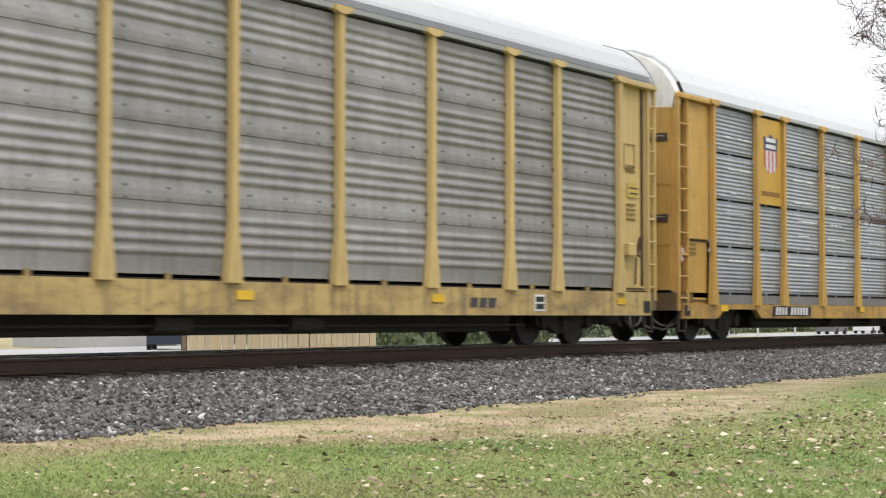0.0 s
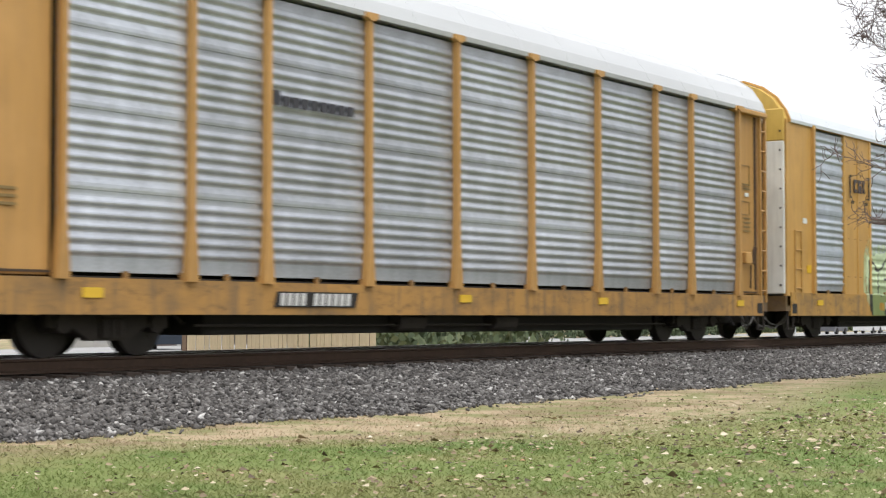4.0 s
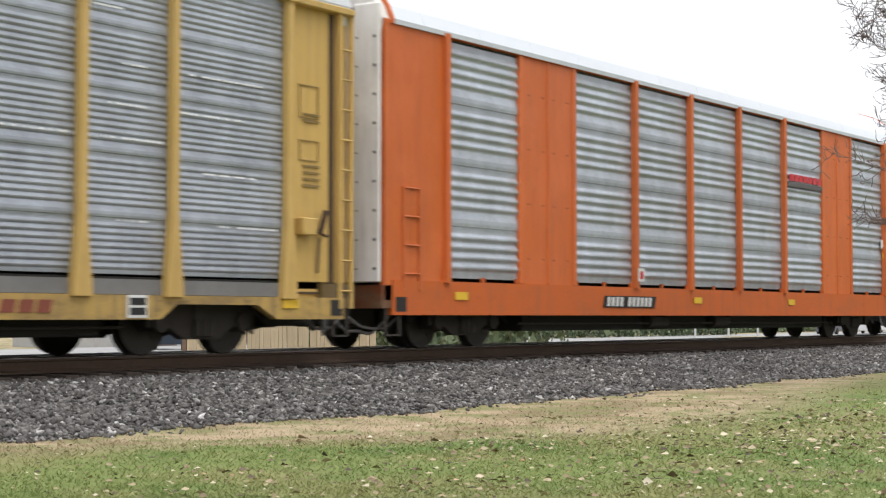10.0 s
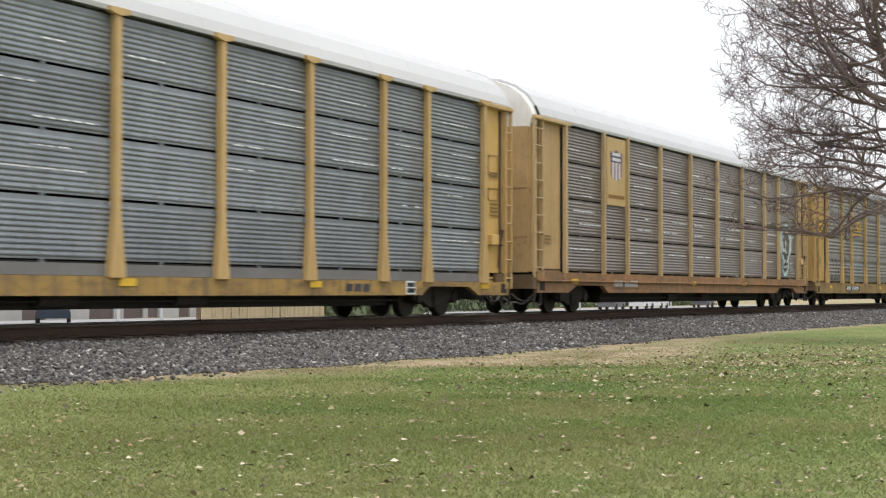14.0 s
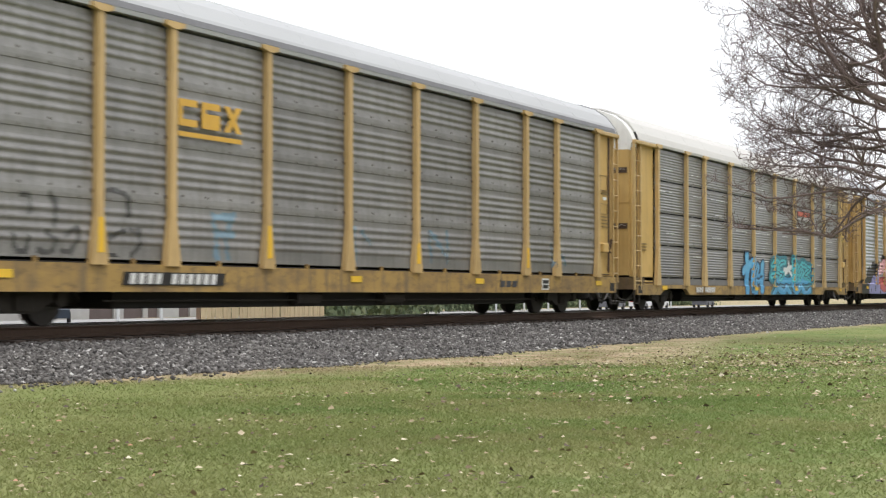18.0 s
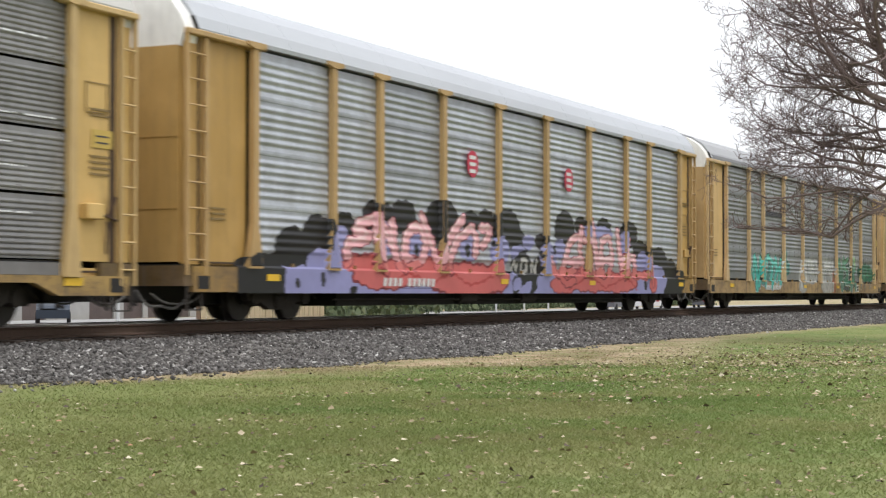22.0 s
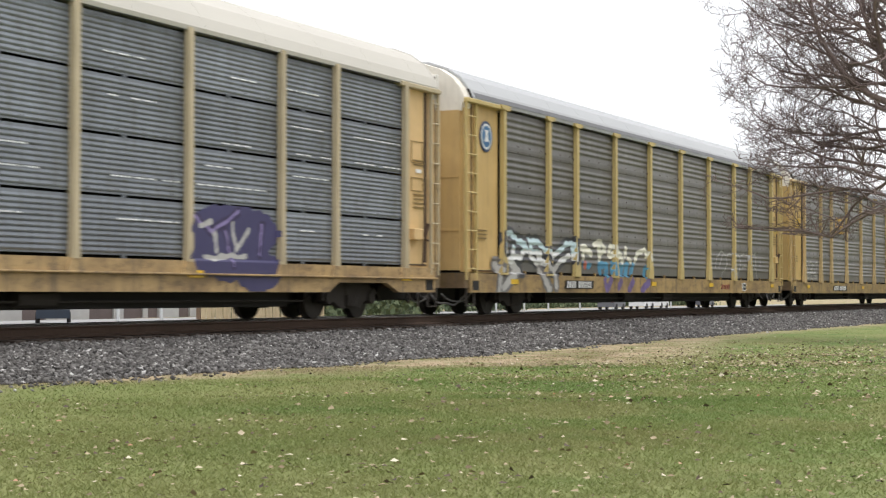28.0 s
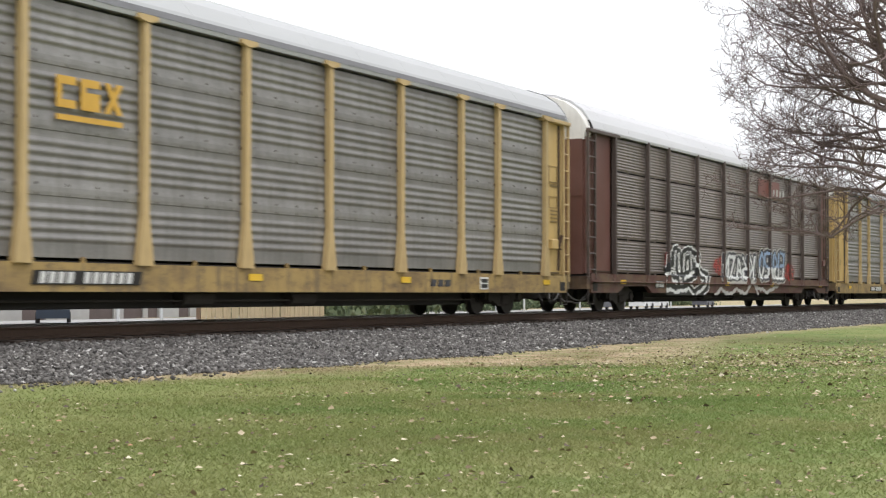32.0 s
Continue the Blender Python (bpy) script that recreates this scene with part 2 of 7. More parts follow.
def turf_material(name, fine_scale, rough, relief):
    m, n, l, b = mat_base(name)
    c, small, mid = turf_colour(n, l, fine_scale)
    if relief:
        c = mixc(n, l, 0.16, c, (0.06, 0.055, 0.025))
        bump(n, l, b, small, 0.5, 0.02)
    else:
        geo = n.new("ShaderNodeNewGeometry")
        c = mixc(n, l, ramp(n, l, geo.outputs["Random Per Island"], ((0.0, gray(0.25)), (0.25, gray(0.0)), (1.0, gray(0.0)))), c, (0.075, 0.085, 0.028))
        c = mixc(n, l, ramp(n, l, geo.outputs["Random Per Island"], ((0.88, gray(0.0)), (1.0, gray(0.55)))), c, (0.40, 0.37, 0.22))
    l.new(c, b.inputs["Base Color"])
    b.inputs["Roughness"].default_value = rough
    b.inputs["Specular IOR Level"].default_value = 0.2
    if not relief:          # thin blades let the light through
        tr, mx = n.new("ShaderNodeBsdfTranslucent"), n.new("ShaderNodeMixShader")
        mx.inputs[0].default_value = 0.5
        l.new(c, tr.inputs["Color"])
        l.new(b.outputs[0], mx.inputs[1])
        l.new(tr.outputs[0], mx.inputs[2])
        l.new(mx.outputs[0], n["Material Output"].inputs["Surface"])
    return m


TURF = turf_material("turf", 24.0, 0.95, True)
BLADE = turf_material("grass_blade", 40.0, 0.7, False)


def ground_z(x, y):
    """Height of the open ground."""
    return -0.42 * np.clip((y - 22) / 18, 0, 1) ** 2 + 0.10 + 0.03 * np.sin(x * 0.21 + 1.0) * np.cos(y * 0.33) + 0.012 * np.sin(x * 1.3 + y * 0.9)


def np_mesh(name, verts, faces, mat):
    """A mesh from arrays of corners and of equal-sized faces."""
    me = bpy.data.meshes.new(name)
    k = faces.shape[1]
    me.vertices.add(len(verts))
    me.vertices.foreach_set("co", verts.astype(np.float32).ravel())
    me.loops.add(faces.size)
    me.loops.foreach_set("vertex_index", faces.astype(np.int32).ravel())
    me.polygons.add(len(faces))
    me.polygons.foreach_set("loop_start", np.arange(0, faces.size, k, dtype=np.int32))
    me.update(calc_edges=True)
    for m in (mat if isinstance(mat, (list, tuple)) else (mat,)):
        me.materials.append(m)
    return me


def grid_sheet(name, xs, ys, zf, mat):
    gx, gy = np.meshgrid(xs, ys)
    v = np.stack([gx, gy, zf(gx, gy)], -1).reshape(-1, 3)
    w = len(xs)
    i = (np.arange(len(ys) - 1)[:, None] * w + np.arange(w - 1)[None, :]).ravel()
    f = np.stack([i, i + 1, i + 1 + w, i + w], -1)
    ob = new(name, np_mesh(name, v, f, mat))
    ob.data.shade_smooth()
    return ob


far = np.array([-3000, -1200, -500, -220, -120])
ground = grid_sheet("ground", np.concatenate([far, np.arange(-60, 120, 0.75), -far[::-1] + 40, [3600]]),
                    np.concatenate([far, np.arange(-40, 60, 0.75), -far[::-1]]), ground_z, TURF)
tagged(ground, "mown lawn going brown and strawy beside the ballast", "ground", kind="structure")

# ---- ballast bed ----
def ballast_material():
    m, n, l, b = mat_base("ballast_bed")
    t = n.new("ShaderNodeTexVoronoi")
    t.inputs["Scale"].default_value = 17.0
    geo = n.new("ShaderNodeNewGeometry")
    l.new(geo.outputs["Position"], t.inputs["Vector"])
    bw = n.new("ShaderNodeRGBToBW")
    l.new(t.outputs["Color"], bw.inputs[0])
    c = ramp(n, l, bw.outputs[0], ((0.0, (0.050, 0.046, 0.045)), (0.55, (0.115, 0.108, 0.105)), (0.9, (0.20, 0.19, 0.185)), (1.0, (0.40, 0.39, 0.38))))
    sep = n.new("ShaderNodeSeparateXYZ")
    l.new(geo.outputs["Position"], sep.inputs[0])
    br = ramp(n, l, math_node(n, l, "ADD", math_node(n, l, "MULTIPLY", sep.outputs[1], 1.0), -15.7), ((0.25, gray(0)), (0.75, gray(0.9))))
    c = mixc(n, l, br, c, (0.050, 0.032, 0.022))
    l.new(c, b.inputs["Base Color"])
    b.inputs["Roughness"].default_value = 0.9
    bump(n, l, b, t.outputs["Distance"], 1.0, 0.05)
    return m


BALLAST = ballast_material()
SLOPE = [(14.15, 0.04), (14.5, 0.16), (15.3, 0.36), (15.95, 0.485), (16.15, 0.50), (16.6, 0.47), (17.34, 0.46), (18.1, 0.47), (18.55, 0.50), (18.75, 0.485), (19.4, 0.36), (20.2, 0.16), (20.6, 0.04)]
SY, SZ = np.array([p[0] for p in SLOPE]), np.array([p[1] for p in SLOPE])


def toe_y(x):
    """Where the near shoulder runs out into the grass."""
    return np.interp(x, (0, 16, 23, 200), (14.2, 14.1, 13.1, 13.0)) + 0.10 * np.sin(x * 0.8) + 0.07 * np.sin(x * 2.3 + 1)


def ballast_z(x, y):
    """Height of the ballast bed, with its uneven toe."""
    t = toe_y(x)
    yw = np.where(y < 15.95, 15.95 - (15.95 - y) * (15.95 - 14.30) / (15.95 - t), y)
    return np.interp(yw, SY, SZ) + 0.018 * np.sin(x * 2.1 + y * 3) * np.sin(x * 0.7) * (np.abs(y - TRACK) > 1.3) - 0.5 * np.clip(14.1 - yw, 0, 1)


bed = grid_sheet("ballast_bed", np.concatenate([[-1500, -400], np.arange(-60, 140, 0.5), [420, 1500]]),
                 np.unique(np.concatenate([SY, np.arange(12.5, 20.6, 0.12)])), ballast_z, BALLAST)
tagged(bed, "grey crushed-stone ballast bed under the track", "ballast", kind="structure")


def stone_material():
    m, n, l, b = mat_base("ballast_stone")
    geo = n.new("ShaderNodeNewGeometry")
    c = ramp(n, l, geo.outputs["Random Per Island"], ((0.0, (0.028, 0.025, 0.023)), (0.30, (0.062, 0.057, 0.053)), (0.66, (0.106, 0.099, 0.093)), (0.90, (0.165, 0.157, 0.149)), (0.975, (0.27, 0.26, 0.245)), (1.0, (0.50, 0.49, 0.47))))
    sep = n.new("ShaderNodeSeparateXYZ")
    l.new(geo.outputs["Position"], sep.inputs[0])
    br = ramp(n, l, math_node(n, l, "ADD", sep.outputs[1], -15.75), ((0.2, gray(0)), (0.6, gray(0.85))))
    c = mixc(n, l, br, c, (0.064, 0.040, 0.028))
    t = n.new("ShaderNodeTexNoise")
    t.inputs["Scale"].default_value = 60.0
    l.new(geo.outputs["Position"], t.inputs["Vector"])
    c = mixc(n, l, 0.35, c, ramp(n, l, t.outputs["Fac"], ((0.3, gray(0.15)), (0.7, gray(0.8)))), "OVERLAY")
    l.new(c, b.inputs["Base Color"])
    b.inputs["Roughness"].default_value = 0.85
    return m


def scatter_stones(name, count, rng):
    """Angular stones over the near shoulder of the bed and between the rails."""
    base = np.array([(1, 0, 0), (-1, 0, 0), (0, 1, 0), (0, -1, 0), (0, 0, 1), (0, 0, -1)], float)
    tri = np.array([(0, 2, 4), (2, 1, 4), (1, 3, 4), (3, 0, 4), (2, 0, 5), (1, 2, 5), (3, 1, 5), (0, 3, 5)])
    x = 11 + 70 * rng.random(count) ** 1.9
    y = 12.6 + (16.9 - 12.6) * rng.random(count)
    keep = (y > toe_y(x) + 0.12 * rng.normal(size=count)) | (rng.random(count) < 0.02)
    x, y = x[keep], y[keep]
    k = len(x)
    size = 0.021 + 0.028 * rng.random((k, 1, 1)) ** 1.5
    v = base[None] * (0.6 + 0.8 * rng.random((k, 6, 1))) * size * np.array([1.4, 1.0, 0.68])
    a = rng.random(k) * math.tau
    tl = (rng.random(k) - 0.5) * 1.6
    ca, sa, ct, st = np.cos(a), np.sin(a), np.cos(tl), np.sin(tl)
    vx, vy, vz = v[..., 0], v[..., 1], v[..., 2]
    vx, vz = vx * ct[:, None] - vz * st[:, None], vx * st[:, None] + vz * ct[:, None]
    vx, vy = vx * ca[:, None] - vy * sa[:, None], vx * sa[:, None] + vy * ca[:, None]
    z = np.maximum(ballast_z(x, y), ground_z(x, y)) + 0.004 + 0.012 * rng.random(k)
    pts = np.stack([vx + x[:, None], vy + y[:, None], vz + z[:, None]], -1).reshape(-1, 3)
    f = (tri[None] + 6 * np.arange(k)[:, None, None]).reshape(-1, 3)
    ob = new(name, np_mesh(name, pts, f, stone_material()))
    return tagged(ob, "loose angular grey ballast stones, a few pale ones", "gravel", kind="stuff")


RNG = np.random.default_rng(5)
scatter_stones("ballast_stones", 128000, RNG)

# ---- track ----
RAIL_SECTION = [(-0.07, -0.185), (0.07, -0.185), (0.07, -0.165), (0.015, -0.14), (0.012, -0.05), (0.036, -0.035), (0.036, -0.008), (0.028, 0.0), (-0.028, 0.0), (-0.036, -0.008), (-0.036, -0.035), (-0.012, -0.05), (-0.015, -0.14), (-0.07, -0.165)]
track = thing("railway_track", (0, TRACK, RAIL), "rust-brown steel rails on dark wooden sleepers", "railway track", kind="structure")
for side in (-1, 1):
    bm = bmesh.new()
    prism(bm, [(p[0] + side * 0.755, p[1]) for p in RAIL_SECTION], "x", -900, 900)
    part("rail", bm, RUST, track, "rust-brown steel rail")
    bm = bmesh.new()
    prism(bm, [(side * 0.755 + a, b) for a, b in ((-0.0375, -0.012), (-0.0290, 0.002), (0.0290, 0.002), (0.0375, -0.012), (0.034, -0.012), (-0.034, -0.012))], "x", -900, 900)
    part("running_surface", bm, STEEL, track, "polished running surface of the rail")
    bm = bmesh.new()
    y = side * 0.755 - side * 0.037
    box(bm, -900, 900, min(y, y - side * 0.002), max(y, y - side * 0.002), -0.034, -0.0125)
    # near-white colour stands in for the reflection on the worn steel
    part("gauge_face", bm, plain((0.85, 0.84, 0.81), 0.4, 0.25, 0.08), track, "worn gauge face of the rail head, coloured pale for its shine")
SLEEPER = plain((0.045, 0.032, 0.024), 0.9, 0.0, 0.45, 6)
sleeper_rng = random.Random(3)
for i in range(150):
    part("sleeper", lambda: box(bmesh.new(), -0.115, 0.115, -1.3, 1.3, -0.36, -0.19, 0.012), SLEEPER, track,
         at=(6 + i * 0.52 + sleeper_rng.uniform(-0.03, 0.03), sleeper_rng.uniform(-0.04, 0.04), sleeper_rng.uniform(-0.008, 0.008)), key="sleeper")


# ---- grass and fallen leaves ----
def blades(name, spots, mat, rng, label):
    """Single blades of grass; spots: arrays of x, y."""
    x, y = spots
    k = len(x)
    h = 0.014 + 0.024 * rng.random(k) ** 1.6
    a = rng.random(k) * math.tau
    w = 0.004 + 0.005 * rng.random(k)
    lean = 0.036 * rng.normal(size=(k, 2))
    z = ground_z(x, y) - 0.004
    dx, dy = np.cos(a) * w, np.sin(a) * w
    p = np.stack([np.stack([x - dx, y - dy, z], -1), np.stack([x + dx, y + dy, z], -1), np.stack([x + lean[:, 0], y + lean[:, 1], z + h], -1)], 1)
    ob = new(name, np_mesh(name, p.reshape(-1, 3), np.arange(3 * k).reshape(-1, 3), mat))
    return tagged(ob, label, "grass", kind="stuff")


def fan(cx, cy, a0, a1, near_r, far_r, count, rng):
    """Spots thinning out with distance from a standpoint on the lawn."""
    r = 1 / (1 / far_r + (1 / near_r - 1 / far_r) * rng.random(count))
    a = np.radians(a0 + (a1 - a0) * rng.random(count))
    return cx + r * np.cos(a), cy + r * np.sin(a)


sx = np.concatenate([17 + 9.5 * RNG.normal(size=230000), RNG.uniform(-12, 80, 70000), 12 + 4.5 * RNG.normal(size=160000)])
sy = np.concatenate([7.0 + 4.2 * RNG.normal(size=230000), RNG.uniform(-12, 14, 70000), 5.5 + 2.8 * RNG.normal(size=160000)])
keep = sy < toe_y(sx) + 0.12
blades("lawn_grass", (sx[keep], sy[keep]), BLADE, RNG, "short green and straw-coloured lawn grass")


def leaf_litter(name, x, y, rng, size, label):
    k = len(x)
    base = np.array([(-0.5, 0, 0), (-0.1, 0.34, 0.12), (0.5, 0.0, 0.0), (-0.1, -0.34, 0.10)])
    s = size * (0.024 + 0.040 * rng.random((k, 1, 1)) ** 1.5)
    v = base[None] * s * (0.75 + 0.5 * rng.random((k, 4, 1)))
    a, t = rng.random(k) * math.tau, rng.normal(size=k) * 0.45
    vx, vy, vz = v[..., 0], v[..., 1], v[..., 2]
    vy, vz = vy * np.cos(t)[:, None] - vz * np.sin(t)[:, None], vy * np.sin(t)[:, None] + vz * np.cos(t)[:, None]
    vx, vy = vx * np.cos(a)[:, None] - vy * np.sin(a)[:, None], vx * np.sin(a)[:, None] + vy * np.cos(a)[:, None]
    z = ground_z(x, y) + 0.026 + 0.018 * rng.random(k)
    p = np.stack([vx + x[:, None], vy + y[:, None], vz + z[:, None]], -1).reshape(-1, 3)
    f = np.concatenate([np.array([(0, 1, 2), (0, 2, 3)])[None] + 4 * np.arange(k)[:, None, None]]).reshape(-1, 3)
    m, n, l, b = mat_base("dead_leaf")
    geo = n.new("ShaderNodeNewGeometry")
    c = ramp(n, l, geo.outputs["Random Per Island"], ((0.0, (0.05, 0.032, 0.022)), (0.22, (0.10, 0.065, 0.038)), (0.40, (0.20, 0.145, 0.08)), (0.80, (0.37, 0.30, 0.19)), (0.96, (0.56, 0.50, 0.38)), (1.0, (0.34, 0.12, 0.05))))
    l.new(c, b.inputs["Base Color"])
    b.inputs["Roughness"].default_value = 0.7
    ob = new(name, np_mesh(name, p, f, m))
    return tagged(ob, label, "leaves", kind="stuff")


def drifts(count, rng):
    """Leaves blown together in small drifts."""
    n = count // 9
    cx, cy = rng.uniform(9, 42, n), rng.uniform(1.5, 11, n)
    r = 0.15 + 0.5 * rng.random(n)
    pick = rng.integers(0, n, count)
    return cx[pick] + rng.normal(size=count) * r[pick], cy[pick] + rng.normal(size=count) * r[pick] * 0.6


lx, ly = (np.concatenate(p) for p in zip(fan(0, 0, 8, 44, 7.5, 60, 2000, RNG), fan(12, 1.2, 16, 52, 8, 50, 800, RNG), drifts(3200, RNG)))
keep = ly < toe_y(lx) - 0.1
leaf_litter("fallen_leaves", lx[keep], ly[keep], RNG, 1.0, "scattered brown and tan fallen leaves on the lawn")
lx, ly = 29.5 + RNG.normal(size=5000) * 6.0, 6.7 + RNG.normal(size=5000) * 1.9
keep = ly < toe_y(lx) - 0.1
leaf_litter("leaf_carpet", lx[keep], ly[keep], RNG, 1.3, "brown carpet of fallen leaves near the bare tree")


# ---- rail cars ----
HALF = 1.55       # half the width of a car
PANEL_LO, PANEL_HI = 1.07, 4.84


def rib_profile(style, lo, hi):
    """(height, outward bulge) of a pressed side sheet."""
    pts = [(lo, 0.0)]
    n, pitch, flat, deep, start = {"banded": (4, 0.148, 0.373, 0.023, 1.24), "bold": (5, 0.147, 0.230, 0.029, 1.205), "four": (4, 0.158, 0.333, 0.031, 1.20), "fine": (60, 0.083, 0.0, 0.018, lo + 0.03), "fine_banded": (7, 0.083, 0.19, 0.019, 1.06)}[style]
    z, i = start, 0
    while z + pitch < hi:
        if style in ("fine", "fine_banded"):
            pts += [(z + a * pitch, b * deep) for a, b in ((0.0, 0.0), (0.22, 0.75), (0.42, 1.0), (0.66, 0.55), (0.86, 0.10))]
        else:
            pts += [(z + a * pitch, b * deep) for a, b in ((0.0, 0.0), (0.14, 0.22), (0.30, 0.80), (0.44, 1.0), (0.58, 0.86), (0.76, 0.34), (0.90, 0.06))]
        i += 1
        z += pitch
        if i % n == 0 and flat and z + flat < hi:
            pts += [(z + 0.06 * flat, 0.0), (z + 0.24 * flat, 0.002), (z + 0.27 * flat, 0.017), (z + 0.42 * flat, 0.022), (z + 0.62 * flat, 0.020), (z + 0.80 * flat, 0.009), (z + 0.95 * flat, 0.001)]
            z += flat
        elif i % n == 0:
            z += flat
    pts.append((hi, 0.0))
    return pts


def sheet(style, x0, x1, lo, hi):
    """A pressed side sheet, 3 cm deep, facing -y at y = 0."""
    pr = rib_profile(style, lo, hi)
    bm = bmesh.new()
    prism(bm, [(-b, z) for z, b in pr] + [(0.03, hi), (0.03, lo)], "x", x0, x1)
    return bm


def roof_section(rise=0.87, lip=4.93):
    return [(HALF + 0.02, lip - 0.07), (HALF + 0.03, lip), (HALF - 0.06, lip + 0.19 * rise / 0.87), (HALF - 0.28, lip + 0.46 * rise / 0.87), (HALF - 0.62, lip + 0.68 * rise / 0.87), (HALF - 1.05, lip + 0.82 * rise / 0.87), (0, lip + rise)]


def make_wheelset(parent, x, y):
    """Two wheels on an axle; turns about the axle."""
    ax = new("wheelset")
    ax.parent = parent
    ax.location = (x, y, 0.42)
    for side in (-1, 1):
        def wheel(side=side):
            bm = bmesh.new()
            a, c = side * 0.69, side * 0.83
            disc(bm, (0, 0), 0.42, min(a, c), max(a, c))
            disc(bm, (0, 0), 0.445, side * 0.69 - 0.015, side * 0.69 + 0.015)
            disc(bm, (0, 0), 0.13, min(c, c + side * 0.03), max(c, c + side * 0.03), 14)
            for i in range(3):
                t = i * math.tau / 3
                disc(bm, (0.25 * math.cos(t), 0.25 * math.sin(t)), 0.035, min(c, c + side * 0.006), max(c, c + side * 0.006), 8)
            return bm
        part("wheel", wheel, WHEEL, ax, key=("wheel", side))
    part("axle", lambda: disc(bmesh.new(), (0, 0), 0.08, -0.95, 0.95, 12), GRIME, ax, key="axle")
    return ax


def make_truck(car, x, k):
    """Four-wheeled truck: side frames, springs, bolster, two wheelsets."""
    wb = 0.89 * (0.55 + 0.45 * k)
    truck = part("truck_bolster", lambda: box(bmesh.new(), -0.2, 0.2, -1.15, 1.15, 0.42, 0.72, 0.03), GRIME, car, "dark grimy cast-steel truck", at=(x, 0, 0), key="bolster")
    sets = []
    for side in (-1, 1):
        def frame_mesh(side=side):
            bm = bmesh.new()
            y0, y1 = (-1.12, -0.98) if side < 0 else (0.98, 1.12)
            prism(bm, [(-wb - 0.22, 0.36), (-wb + 0.18, 0.36), (-0.34, 0.2), (0.34, 0.2), (wb - 0.18, 0.36), (wb + 0.22, 0.36), (wb + 0.22, 0.56), (0.45, 0.78), (-0.45, 0.78), (-wb - 0.22, 0.56)], "y", y0, y1)
            for s in (-1, 1):
                disc(bm, (s * wb, 0.42), 0.13, y0 - 0.05, y1 + 0.05, 12)
            return bm
        part("side_frame", frame_mesh, GRIME, truck, key=("side_frame", side, round(wb, 3)))
        for i in (-1, 0, 1):
            part("spring", lambda: prism(bmesh.new(), [(0.06 * math.cos(j), 0.06 * math.sin(j)) for j in np.linspace(0, math.tau, 9)[:-1]], "z", 0.24, 0.46), GRIME, truck, at=(i * 0.13, side * 1.15, 0), key="spring")
    def rigging():
        bm = bmesh.new()
        for s in (-1, 1):
            box(bm, *sorted((s * (wb - 0.52), s * (wb - 0.44))), -0.86, 0.86, 0.26, 0.40, 0.02)
            for y in (-0.76, 0.76):
                box(bm, *sorted((s * (wb - 0.50), s * (wb - 0.40))), y - 0.05, y + 0.05, 0.24, 0.62, 0.02)
                tube(bm, (s * (wb - 0.46), y * 0.9, 0.34), (s * 0.1, y * 0.25, 0.30), 0.03, 6)
            tube(bm, (s * (wb + 0.30), -1.02, 0.62), (s * (wb + 0.62), -1.02, 0.40), 0.02, 5)
        tube(bm, (-wb, -0.30, 0.60), (wb, -0.22, 0.56), 0.03, 6)
        tube(bm, (-wb - 0.2, 0.45, 0.62), (wb + 0.2, 0.40, 0.55), 0.025, 6)
        return bm
    part("brake_rigging", rigging, GRIME, truck, "dark greasy brake beams and rods", key=("rigging", round(wb, 3)))
    for s in (-1, 1):
        sets.append(make_wheelset(truck, s * wb, 0))
    return sets


FRAC = (0.083, 0.180, 0.246, 0.347, 0.4495, 0.5505, 0.653, 0.754, 0.823, 0.923)


def Style(ribs="banded", rows=1, yellow=(0.58, 0.38, 0.09), sheet=(0.34, 0.35, 0.35), roof=(0.62, 0.63, 0.64), notched=False, caps=True, posts=0.155, fracs=FRAC,
          dirt=0.45, rust=0.25, end_top=(0.80, 0.79, 0.76), rise=None, wide=(), label="", sheet_metal=0.45, door="plain", sill=None, post_col=None):
    """Looks of one car."""
    rise = rise or (0.88 if ribs == "banded" else 0.96)
    return Look(ribs, rows, yellow, sheet, roof, notched, caps, posts, fracs, dirt, rust, end_top, rise, wide, label, sheet_metal, door, sill, post_col)


Look = namedtuple("Look", "ribs rows yellow sheet roof notched caps posts fracs dirt rust end_top rise wide label sheet_metal door sill post_col")


BOLT = plain((0.13, 0.115, 0.10), 0.7, 0.0, 0.4)
SEAM = plain((0.060, 0.036, 0.022), 0.8, 0.0, 0.5)
HOSE = plain((0.13, 0.125, 0.12), 0.6)


def bolt_heights(st, plo):
    """Heights of the bolt rows on the plain bands between the ribs."""
    if st.rows > 1:
        return [plo + (PANEL_HI - plo) * i / st.rows + 0.10 for i in range(1, st.rows)]
    out = []
    pr = rib_profile(st.ribs, PANEL_LO + 0.03, PANEL_HI - 0.03)
    for (z0, b0), (z1, b1) in zip(pr, pr[1:]):
        if b0 == 0.022:
            out += [z0 - 0.5 * (z1 - z0), z0 + 1.5 * (z1 - z0)]
    return out


def levels(st):
    """Lower and upper edge of the side sill, lower edge of the side sheets."""
    if st.notched:
        return 0.46, 0.76, 0.98
    return (0.52, 0.955, 0.995) if st.caps and not st.wide else (0.52, 1.04, PANEL_LO)


